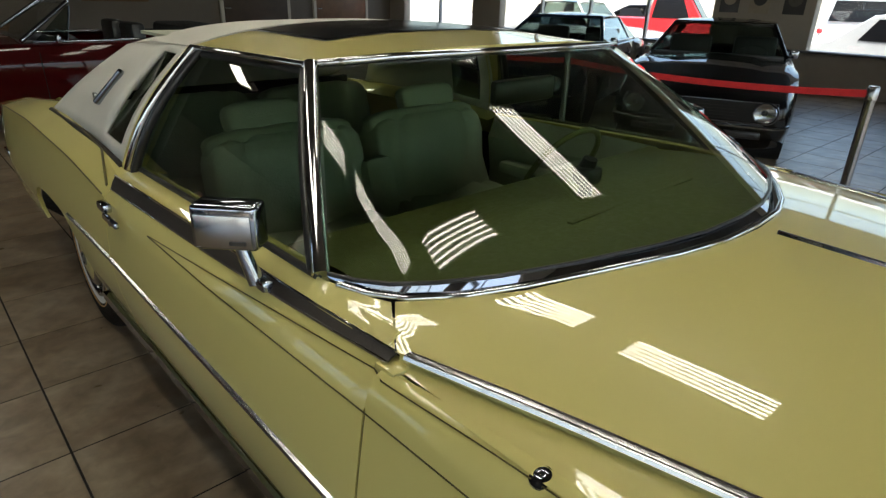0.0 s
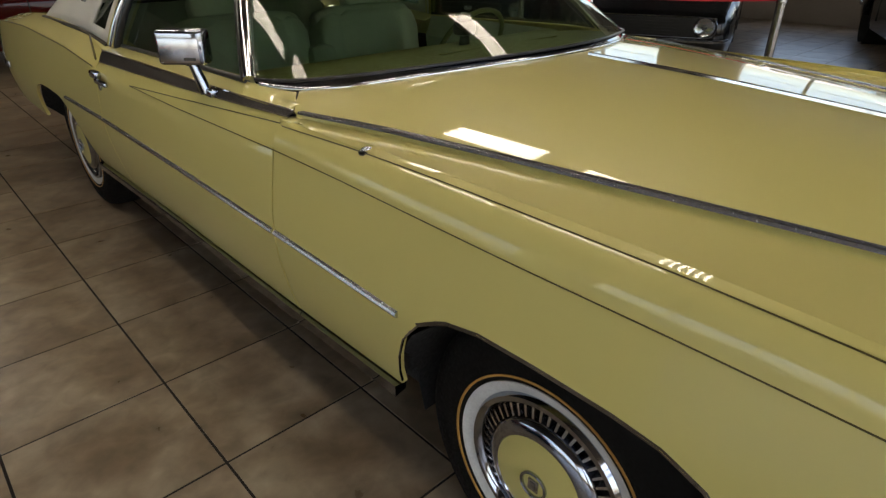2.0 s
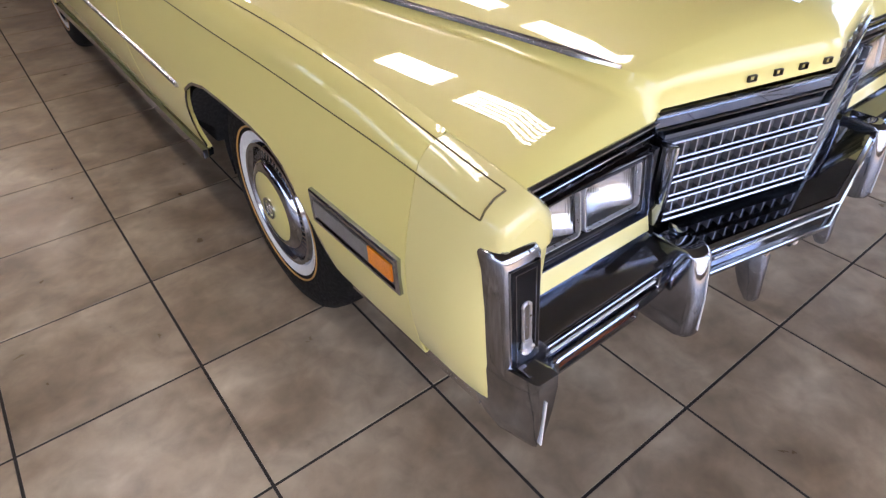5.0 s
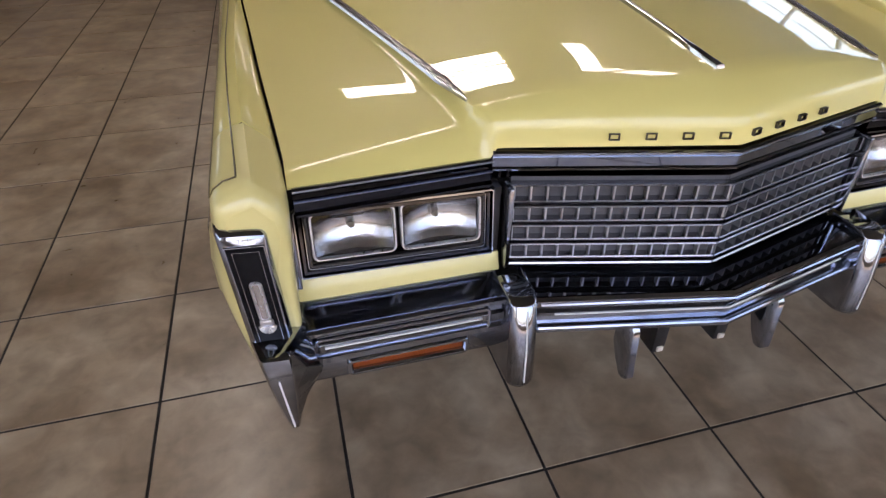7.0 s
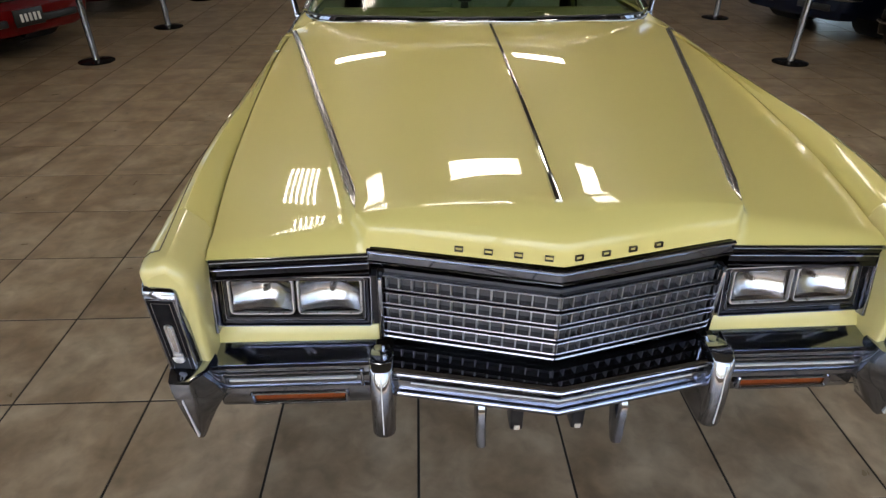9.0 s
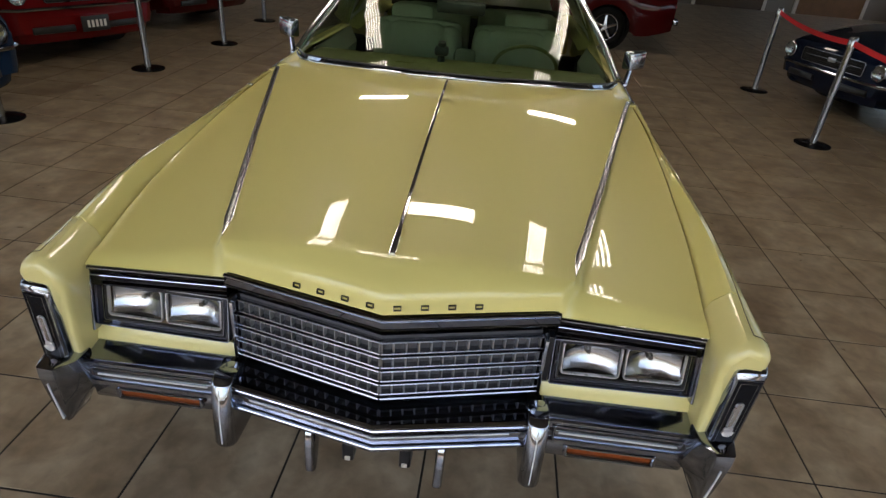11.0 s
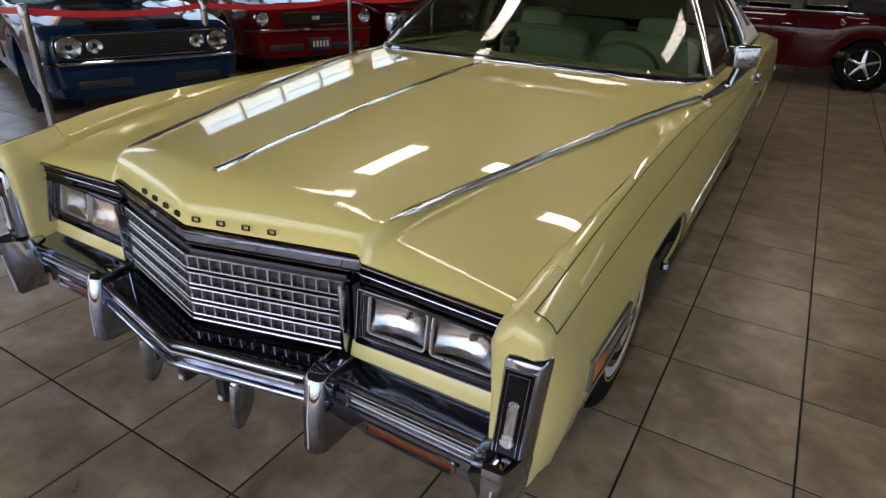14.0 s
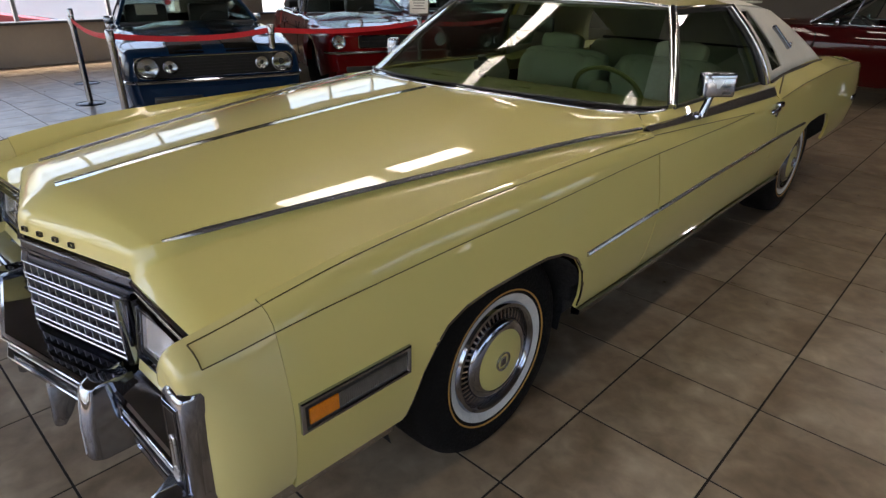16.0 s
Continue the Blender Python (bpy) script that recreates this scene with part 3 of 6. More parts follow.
for s in (1, -1):
    side_panel("front_fender", lambda z: -0.768, lambda z: gap_front(z) - 0.0032, ((lambda y: X(y, shoulder_z(y)) * 0.72 + up_x(y) * 0.28 + 0.0045, lambda y: shoulder_z(y) * 0.72 + up_z(y) * 0.28 + 0.0045), (lambda y: X(y, shoulder_z(y)) * 0.36 + up_x(y) * 0.64 + 0.0045, lambda y: shoulder_z(y) * 0.36 + up_z(y) * 0.64 + 0.0045), (up_x, up_z), crest, crest2, shut, shut_in), s, ARCH_EXTRA)
    door = side_panel("door", lambda z: gap_front(z) + 0.0032, lambda z: gap_rear(z) - 0.002,
                      ((strip_lo_x, strip_lo_z), (strip_hi_x, strip_hi_z), (belt_x, belt_z), (lambda y: belt_x(y) - 0.03, lambda y: belt_z(y) - 0.002)), s)
    # rear quarter: the shoulder rises behind the door into a raised blade
    q_in = (soft((2.3, 0.93), (2.5, 0.90), (3.0, 0.87), (4.2, 0.86), (4.45, 0.83)), soft((2.3, 0.905), (2.45, 0.93), (2.7, 0.955), (3.2, 0.968), (3.8, 0.955), (4.3, 0.915), (4.45, 0.88)))
    q_top = (soft((2.3, 0.86), (2.6, 0.82), (3.2, 0.80), (4.45, 0.76)), soft((2.3, 0.92), (2.5, 0.945), (2.7, 0.962), (3.2, 0.968), (3.8, 0.953), (4.45, 0.875)))
    q_dip = (soft((2.3, 0.78), (3.2, 0.72), (4.45, 0.70)), soft((2.3, 0.90), (2.6, 0.925), (3.2, 0.925), (3.8, 0.915), (4.45, 0.83)))
    side_panel("rear_quarter", lambda z: gap_rear(z) + 0.002, lambda z: 4.45, (q_in, q_top, q_dip), s, tuple(2.74 + 0.015 * k for k in range(8)) + tuple(3.5 + 0.012 * k for k in range(11)))

# dark inner structure behind the panel gaps
for s in (1, -1):
    part("inner_sill", bm_box(bmesh.new(), (s * 0.89, 1.6, 0.60), (0.05, 1.55, 0.42), 0.01), DARK, car, "dark inner sill structure")
part("bulkhead", bm_box(bmesh.new(), (0, 0.92, 0.66), (1.70, 0.06, 0.50), 0.01), DARK, car, "dark bulkhead")
for s in (1, -1):
    for y, h, w, d in ((0.66, 0.60, 0.46, 0.46), (-0.62, 0.58, 0.34, 0.34), (2.52, 0.60, 0.42, 0.40)):
        part("inner_fender", bm_box(bmesh.new(), (s * 0.87, y, h), (0.10, w, d), 0.01), DARK, car)
    part("inner_cowl", bm_box(bmesh.new(), (s * 0.80, 1.04, 0.86), (0.17, 0.30, 0.10), 0.01), DARK, car)
bm = bmesh.new()
bm_box(bm, (0, 1.7, 0.25), (1.60, 4.9, 0.12), 0.02)
part("underbody", bm, DARK, car, "dark underbody")
for y0 in (0.0, 3.19):
    for s in (1, -1):
        # wheel well liner
        v, f = [], []
        for k in range(17):
            a = math.pi * (-0.10 + 1.20 * k / 16)
            y, z = y0 - 0.015 + 0.435 * math.cos(a), 0.36 + 0.33 * math.sin(a)
            v += [(s * 0.62, y, z), (s * (X(y, z) - 0.014 if z > 0.42 else 0.90), y, z)]
        f += grid_faces(17, 2)
        k = len(v)
        v += [(s * 0.62, y0 - 0.02, 0.2)]
        f += [(2 * q, 2 * q + 2, k) for q in range(16)]
        solid("wheel_well", v, f, DARK, car, "black wheel well liner")

# fender filler caps
def cap_section(y):
    yy = max(y, -0.93)
    sh = shoulder_z(yy)
    out = [(X(yy, 0.41) - 0.012, 0.405)] + [(X(yy, z), z) for z in (0.44, 0.50, 0.57, 0.64, 0.71, 0.76, sh)]
    out += [(X(yy, sh) * (1 - k) + up_x(yy) * k + 0.0045, sh * (1 - k) + up_z(yy) * k + 0.0045) for k in (0.28, 0.64)]
    out += [(up_x(yy), up_z(yy)), (up_x(yy) - 0.022, up_z(yy) + 0.006), crest2_xz(yy), (shut_x(yy) + 0.006, shut_z(yy)), (0.846, 0.74), (0.852, 0.62), (0.856, 0.50), (0.875, 0.42)]
    return out


def crest2_xz(y):
    return crest2[0](y), crest2[1](y)


for s in (1, -1):
    cx, cz = 0.905, 0.62
    rows = []
    for y, inset in ((-0.7692, 0.0), (-0.82, 0.0), (-0.87, 0.0), (-0.915, 0.001), (-0.935, 0.003), (-0.948, 0.007), (-0.958, 0.014), (-0.964, 0.024), (-0.966, 0.036)):
        row = []
        for x, z in cap_section(y):
            d = Vector((cx - x, 0, (cz - z) * 0.55))
            d = d.normalized() * min(inset, d.length * 0.9)
            if x > 0.9:
                b = min(1, max(0, (-0.86 - y) / 0.085)) ** 2
                x = min(x, x * (1 - b) + (0.9665 + (z - 0.74) * 0.063) * b)
            yy = max(y, -0.944 - 0.022 * min(1, max(0, (z - 0.73) / 0.06))) if x > 0.88 else y if z > 0.745 else max(y, -0.940) if x > 0.88 else max(y, -0.952)
            row.append((x + d.x, yy, z + d.z))
        rows.append(row)
    n = len(rows[0])
    v = [(s * p[0], p[1], p[2]) for r in rows for p in r]
    f = grid_faces(len(rows), n, s < 0, True)
    f.append(tuple(range((len(rows) - 1) * n, len(rows) * n)) if s < 0 else tuple(range((len(rows) - 1) * n, len(rows) * n))[::-1])
    solid("fender_cap", v, f, CAP, car, "slightly paler yellow plastic fender filler cap", 50)

# hood with nose
trim_x = soft((-0.80, 0.479), (-0.77, 0.486), (-0.47, 0.561), (-0.04, 0.669), (0.4, 0.770), (0.64, 0.826), (0.9, 0.888), (1.05, 0.924))
trim_z = soft((-0.80, 0.850), (-0.77, 0.853), (-0.565, 0.867), (-0.34, 0.881), (-0.08, 0.895), (0.26, 0.909), (0.66, 0.923), (0.9, 0.921), (1.05, 0.919))
mid_z = soft((-0.90, 0.893), (-0.85, 0.899), (-0.695, 0.915), (-0.52, 0.932), (-0.29, 0.949), (-0.04, 0.966), (0.285, 0.986), (0.63, 0.999), (0.9, 1.006), (1.05, 1.009))
COLS = (0, 0.12, 0.25, 0.4, 0.55, 0.7, 0.82, 0.884, 0.92, 0.96, 0.985, 1.0, 1.015, 1.03, 1.05, 1.07, 1.09, 1.13, 1.2, 1.28, 1.35, 1.5, 1.65, 1.8, 1.92, 1.98, 2.0)


def hood_point(c, y):
    if c <= 1:
        x, zt = c * trim_x(y), trim_z(y)
        return x, zt + (mid_z(y) - zt) * (1 - c ** 2.0)
    k = c - 1
    x = trim_x(y) + (shut_x(y) - trim_x(y)) * k
    z = trim_z(y) + (shut_z(y) - trim_z(y)) * (0.55 * (1 - (1 - min(1, k / 0.09)) ** 2) + 0.45 * k)
    return x, z


def hood_rows():
    rows = []
    y_front = table((0, -0.872), (1, -0.795), (1.08, -0.78), (2, -0.80))
    y_rear = table((0, 0.672), (0.2, 0.682), (0.4, 0.742), (0.55, 0.80), (0.7, 0.866), (0.82, 0.958), (0.884, 1.020), (0.937, 0.968), (0.978, 0.929), (1.007, 0.901), (2, 0.893))
    brk_y = table((0, -0.961), (0.985, -0.843), (1.03, -0.838), (2, -0.855))
    brk_z = table((0, 0.851), (0.985, 0.849), (1.03, 0.812), (2, 0.779))
    bot_y = table((0, -0.966), (0.97, -0.850), (1.03, -0.852), (2, -0.868))
    bot_z = table((0, 0.789), (0.985, 0.785), (1.015, 0.768), (2, 0.768))
    bot_x = table((0, 0), (1, 0.457), (2, 0.845))
    for k in range(7):
        row = []
        for c in COLS:
            bx, by, bz = bot_x(c), bot_y(c), bot_z(c)
            xf, zf = hood_point(c, y_front(c))
            w = min(1, max(0, (c - 1) / 0.08))
            # folded nose in the middle, a plain rolled lip over the lamps
            low, edge, top = Vector((bx, by, bz)), Vector((bx * 0.9 + xf * 0.1, brk_y(c), brk_z(c))), Vector((xf, y_front(c), zf))
            down, back = (low - edge).normalized(), (top - edge).normalized()
            start, stop = edge + down * 0.028, edge + back * 0.048
            turn = lambda q: start * (1 - q) ** 2 + edge * (2 * q * (1 - q)) + stop * q * q
            fold = (low, start, turn(0.25), turn(0.5), turn(0.75), stop, (stop + top) / 2)[k]
            u = (1.0, 0.85, 0.72, 0.64, 0.55, 0.45, 0.25)[k]
            lip = (xf + (bx - xf) * u, y_front(c) + (by - y_front(c)) * u, zf + (bz - zf) * u ** 1.9)
            row.append(tuple(a * (1 - w) + b * w for a, b in zip(fold, lip)))
        rows.append(row)
    n = 30
    for k in range(n + 1):
        row = []
        for c in COLS:
            y = y_front(c) + (y_rear(c) - y_front(c)) * k / n
            x, z = hood_point(c, y)
            z += 0.007 * min(1, max(0, (y - 0.75) / 0.2)) * max(0, 1 - abs(c - 0.89) / 0.11)
            row.append((x, y, z))
        rows.append(row)
    full = []
    for r in rows:
        full.append([(-x, y, z) for x, y, z in r[:0:-1]] + r)
    return full


hood = sheet("hood", hood_rows(), PAINT, car, "long yellow hood with a raised centre panel", thick=0.006, angle=42)
# painted corner between hood, windscreen foot and door top
for s in (1, -1):
    inner = [(0.813, 1.027, 0.944), (0.836, 1.078, 0.947), (0.862, 1.138, 0.953), (0.872, 1.19, 0.957)]
    outer = [(0.894, 0.9065, 0.921), (0.903, 0.99, 0.922), (0.909, 1.08, 0.921), (0.911, 1.19, 0.921)]
    u4 = (0.0, 0.36, 0.68, 1.0)
    fit = [[np.polyfit(u4, [p[i] for p in side], 2) for i in range(3)] for side in (outer, inner)]
    rows = []
    for k in range(7):
        t = k / 6
        rows.append([tuple(float(np.polyval(fit[0][i], u) * (1 - t) + np.polyval(fit[1][i], u) * t) for i in range(3)) for u in [j / 10 for j in range(11)]])
    sheet("cowl_corner", rows, PAINT, car, "", side=s, thick=0.004, flip=False)
for s in (1, -1):
    part("corner_filler", bm_box(bmesh.new(), (s * 0.903, 0.895, 0.897), (0.050, 0.055, 0.022), 0.006), PAINT, car)
bm = bmesh.new()
bm_box(bm, (0, -0.05, 0.70), (1.66, 1.5, 0.12), 0.02)
part("engine_bay", bm, DARK, car, "dark engine bay under the hood")


# chrome strips lying on the hood
def hood_strip(name, pts, w, h, material, label, tip=True):
    """A tapering strip along points, with its width per point."""
    bm = bmesh.new()
    ring = []
    for i, p in enumerate(pts):
        p = Vector(p)
        t = (Vector(pts[min(i + 1, len(pts) - 1)]) - Vector(pts[max(i - 1, 0)])).normalized()
        sd = t.cross(Vector((0, 0, 1))).normalized()
        ww = w[i]
        ring.append([bm.verts.new(p + sd * a * ww + Vector((0, 0, b))) for a, b in ((-0.5, -0.002), (-0.4, h * 0.8), (0, h), (0.4, h * 0.8), (0.5, -0.002))])
    for a, b in zip(ring, ring[1:]):
        for j in range(4):
            bm.faces.new((a[j], a[j + 1], b[j + 1], b[j]))
    bm.faces.new(ring[0])
    bm.faces.new(ring[-1][::-1])
    return part(name, bm, material, car, label, 50)


ys = [-0.855 + k * 0.045 for k in range(35)]
ys = [y for y in ys if y < 0.655]
hood_strip("hood_spear", [(0, y, mid_z(y) + 0.001) for y in ys], [0.013 + 0.007 * (y < -0.72) for y in ys], 0.008, CHROME_BRIGHT, "slim chrome spear along the hood centre")
for s in (1, -1):
    ys = [-0.775 + k * 0.05 for k in range(34)] + [0.885]
    wid = [0.003, 0.018, 0.031] + [0.026] * 40
    pts = [(s * trim_x(y), y, trim_z(y) + 0.001) for y in ys]
    hood_strip("hood_side_trim", pts, wid, 0.005, CHROME_WORN, "bright hood trim with dark vinyl lines")
    for o, ww in ((-0.22, 0.27), (0.22, 0.27)):
        hood_strip("trim_insert", [(p[0] + o * 0.027, p[1], p[2] + 0.0014) for p in pts[1:]], [w * ww for w in wid[1:]], 0.0034, VINYL_BLACK, "dark vinyl insert line")


# pin stripes along the fenders
def stripe(pts, w=0.003, name="pinstripe", material=None, lift=0.0012):
    v = []
    for i, p in enumerate(pts):
        p = Vector(p)
        t = (Vector(pts[min(i + 1, len(pts) - 1)]) - Vector(pts[max(i - 1, 0)])).normalized()
        out = Vector((math.copysign(1, p.x), 0, 0.9)).normalized()
        sd = t.cross(out).normalized()
        for a in (-0.5, 0.5):
            v.append(p + sd * a * w + out * lift)
        for a in (-0.5, 0.5):
            v.append(p + sd * a * w - out * 0.001)
    f = []
    for i in range(len(pts) - 1):
        a, b = 4 * i, 4 * i + 4
        f += [(a, a + 1, b + 1, b), (a, b, b + 2, a + 2), (a + 1, a + 3, b + 3, b + 1)]
    return solid(name, v, f, material or STRIPE, car, "thin olive pin stripe")


conv = soft((1.0, 0.0), (1.95, 1.0))
for s in (1, -1):
    ys = [-0.92 + 0.04 * k for k in range(72)]
    ys = [y for y in ys if y <= 1.94]
    lo = [(s * (X(y, shoulder_z(y)) - (0.001 if y < -0.9 else 0)), y, shoulder_z(y)) for y in ys]
    stripe(lo, 0.0025)
    hi = []
    for y in ys:
        k = max(0, (y - 0.9) / 1.04)
        xo, zo = up_x(min(y, 0.9)), up_z(min(y, 0.9))
        e = (X(1.94, shoulder_z(1.94)), shoulder_z(1.94))
        zz = zo + (e[1] - zo) * k
        xx = xo if y <= 0.9 else None
        if xx is None:
            a, b = shoulder_z(y), strip_lo_z(y)
            q = (zz - a) / max(1e-4, b - a)
            xx = X(y, a) + (strip_lo_x(y) - X(y, a)) * max(0, min(1, q))
        hi.append((s * xx, y, zz))
    stripe(hi, 0.0025)
    h0, l0 = Vector(hi[0]), Vector(lo[0])
    stripe([h0] + [l0.lerp(h0, k) + Vector((s * 0.0045, 0, 0.0045)) for k in (0.64, 0.28)] + [l0], 0.0025)
    # rear stripes
    ys = [2.36 + 0.1 * k for k in range(20)]
    stripe([(s * X(y, shoulder_z(y)), y, shoulder_z(y)) for y in ys], 0.0045)
    stripe([(s * (0.957 - 0.058 * k / 5), 2.37 + 0.048 * k, 0.875 + 0.0145 * k) for k in range(6)] + [(s * (0.899 - 0.004 * k), 2.61 + 0.09 * k, 0.9475 + 0.006 * k) for k in range(1, 4)], 0.0045, lift=0.006)

# side mouldings
for s in (1, -1):
    mz = table((0.36, 0.603), (0.84, 0.622), (1.4, 0.64), (2.3, 0.655), (2.87, 0.652))
    for a, b in ((0.362, 0.874), (0.887, 2.288), (2.304, 2.868)):
        n = 14
        pts = []
        for k in range(n + 1):
            y = a + (b - a) * k / n
            pts.append((s * (X(y, mz(y)) + 0.001), y, mz(y)))
        prof = [(-0.003, -0.009), (0.005, -0.006), (0.008, 0), (0.005, 0.006), (-0.003, 0.009)]
        sweep("side_moulding", pts, [(p if s > 0 else -p, q) for p, q in prof], CHROME_WORN, car, "chrome side moulding")
    # dark belt strip on the door, framed with bright lines
    ys = [0.90 + 0.06 * k for k in range(24)] + [2.335]
    rows = [[(strip_lo_x(y) + 0.003, y, strip_lo_z(y) + 0.002), ((strip_lo_x(y) + strip_hi_x(y)) / 2 + 0.005, y, (strip_lo_z(y) + strip_hi_z(y)) / 2 + 0.002), (strip_hi_x(y) + 0.003, y, strip_hi_z(y) + 0.001)] for y in ys]
    sheet("belt_strip", rows, VINYL_BLACK, car, "dark vinyl belt strip", side=s, thick=0.004, flip=True)
    for fx, fz, dz in ((strip_lo_x, strip_lo_z, 0.001), (strip_hi_x, strip_hi_z, 0.003)):
        sweep("belt_bead", [(s * (fx(y) + 0.0035), y, fz(y) + dz) for y in ys], [(-0.002, -0.002), (0.002, -0.002), (0.002, 0.002), (-0.002, 0.002)], CHROME_BRIGHT, car, "fine bright bead")
    # chrome lip of the front wheel arch
    pts = [(s * (X(y, front_arch(y)) - 0.002), y, front_arch(y) + 0.001) for y in us(-0.434, 0.413, 30, ARCH_EXTRA)]
    sweep("arch_moulding", pts, [(-0.005, -0.003), (0.004, -0.003), (0.004, 0.002), (-0.005, 0.002)], CHROME, car, "bright wheel arch lip", up=(s, 0, 0))
    pts = [(s * 0.955, y, sill(y) - 0.006) for y in us(0.42, 2.72, 10)]
    sweep("rocker_moulding", pts, [(-0.02, -0.028), (0.012, -0.020), (0.016, 0.0), (-0.02, 0.004)], CHROME_DARK, car, "chrome rocker moulding")
    pts = [(s * 0.928, y, sill(y) - 0.010) for y in us(-0.90, -0.445, 5)]
    sweep("lower_valance", pts, [(-0.012, -0.040), (0.006, -0.038), (0.010, 0.0), (-0.012, 0.006)], CHROME_WORN, car, "bright lower fender valance")


# side marker lamps: amber and grey ribbed lens in a chrome frame
for s in (1, -1):
    xo = lambda y, z: s * (X(y, z) + 0.003)
    ya, yb = -0.446, -0.757
    P = [(xo(ya, 0.56), ya, 0.555), (xo(yb, 0.565), yb, 0.558), (xo(yb, 0.63), yb, 0.638), (xo(ya, 0.628), ya, 0.634)]
    if s > 0:
        P = [P[1], P[0], P[3], P[2]]
    fr = frame_ring("side_marker", P, 0.013, 0.007, CHROME, car, "chrome framed side marker lamp")
    quad_block("marker_backing", between(P, 0.03, 0.97, 0.08, 0.92), -0.003, 0.003, BLACK, fr)
    amb, gry = ((0.06, 0.30), (0.305, 0.95)) if s > 0 else ((0.70, 0.94), (0.05, 0.695))
    quad_block("amber_lens", between(P, *amb, 0.26, 0.74), 0.0, 0.007, AMBER, fr, "orange side marker lens")
    quad_block("grey_lens", between(P, *gry, 0.26, 0.74), 0.0, 0.005, CLEAR_LENS, fr, "grey ribbed cornering lamp lens")
    bm = bmesh.new()
    for k in range(34):
        u = gry[0] + (gry[1] - gry[0]) * (k + 0.5) / 34
        q = between(P, u - 0.004, u + 0.004, 0.27, 0.73)
        nr = (q[1] - q[0]).cross(q[3] - q[0]).normalized()
        v = [bm.verts.new(p + nr * 0.0052) for p in q] + [bm.verts.new((q[0] + q[1]) / 2 + nr * 0.008), bm.verts.new((q[2] + q[3]) / 2 + nr * 0.008)]
        bm.faces.new((v[0], v[4], v[5], v[3]))
        bm.faces.new((v[4], v[1], v[2], v[5]))
    part("lens_ribs", bm, CLEAR_LENS, fr)


# ---------------------------------------------------------------- nose: mouldings, lamps, grille, bumper
TOPLINE = [(-0.458, -0.848), (0, -0.965), (0.458, -0.848)]


def band(name, pts, prof, material, label="", parent=None):
    """A strip along plan points (x, y), profile (forwards, height), mitred at the corners."""
    v, n = [], len(prof)
    for i, (x, y) in enumerate(pts):
        def nrm(a, b):
            d = Vector((b[0] - a[0], b[1] - a[1])).normalized()
            return Vector((d.y, -d.x))
        ns = []
        if i > 0:
            ns.append(nrm(pts[i - 1], pts[i]))
        if i < len(pts) - 1:
            ns.append(nrm(pts[i], pts[i + 1]))
        m = sum(ns, Vector((0, 0))).normalized()
        k = 1 / max(0.3, m.dot(ns[0]))
        v += [(x + m.x * d * k, y + m.y * d * k, z) for d, z in prof]
    f = grid_faces(len(pts), n, False, True) + [tuple(range(n))[::-1], tuple(range((len(pts) - 1) * n, len(pts) * n))]
    bm = bmesh.new()
    bv = [bm.verts.new(p) for p in v]
    for q in f:
        bm.faces.new([bv[k] for k in q])
    return part(name, bm, material, parent or car, label, 25)


band("header_moulding", TOPLINE, [(-0.03, 0.781), (0.004, 0.781), (0.010, 0.778), (0.010, 0.774), (0.004, 0.770), (0.001, 0.766), (-0.03, 0.766)], CHROME, "chrome header moulding over the grille")
band("header_face", TOPLINE, [(-0.03, 0.770), (0.004, 0.770), (0.006, 0.768), (0.006, 0.749), (0.002, 0.747), (-0.03, 0.747)], CHROME_DARK, "chrome plate above the grille, coloured for dark reflections")
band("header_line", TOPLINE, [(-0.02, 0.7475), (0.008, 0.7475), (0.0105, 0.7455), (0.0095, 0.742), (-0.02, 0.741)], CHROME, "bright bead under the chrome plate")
# Added dark band: the shade under the header is put into its colour.
band("header_shadow", TOPLINE, [(-0.05, 0.742), (-0.014, 0.742), (-0.018, 0.712), (-0.05, 0.712)], CHROME_BLACK, "near-black band standing in for shade above the grille")
for s in (1, -1):
    line = [(-0.838, -0.868), (-0.458, -0.850)] if s < 0 else [(0.458, -0.850), (0.838, -0.868)]
    band("lamp_moulding", line, [(-0.03, 0.766), (0.004, 0.767), (0.009, 0.764), (0.009, 0.760), (0.003, 0.756), (-0.03, 0.755)], CHROME, "chrome moulding over the headlamps")
    # near-black tone stands in for the dark reflection on this strip
    band("lamp_header", line, [(-0.03, 0.754), (0.001, 0.753), (-0.002, 0.744), (-0.003, 0.716), (0.004, 0.711), (0.004, 0.706), (-0.008, 0.700), (-0.03, 0.700)], CHROME_BLACK, "chrome strip over the headlamps, coloured for black reflections")
    band("lamp_header_bead", line, [(-0.01, 0.7375), (0.002, 0.737), (0.003, 0.7355), (0.002, 0.734), (-0.01, 0.7335)], CHROME, "fine bright bead")
    # short end moulding beside the lamps
    part("lamp_end_moulding", bm_box(bmesh.new(), (s * 0.851, -0.858, 0.655), (0.010, 0.030, 0.205), 0.003, Matrix.Rotation(radians(-10), 4, "X")), CHROME_DARK, car, "upright chrome end moulding")

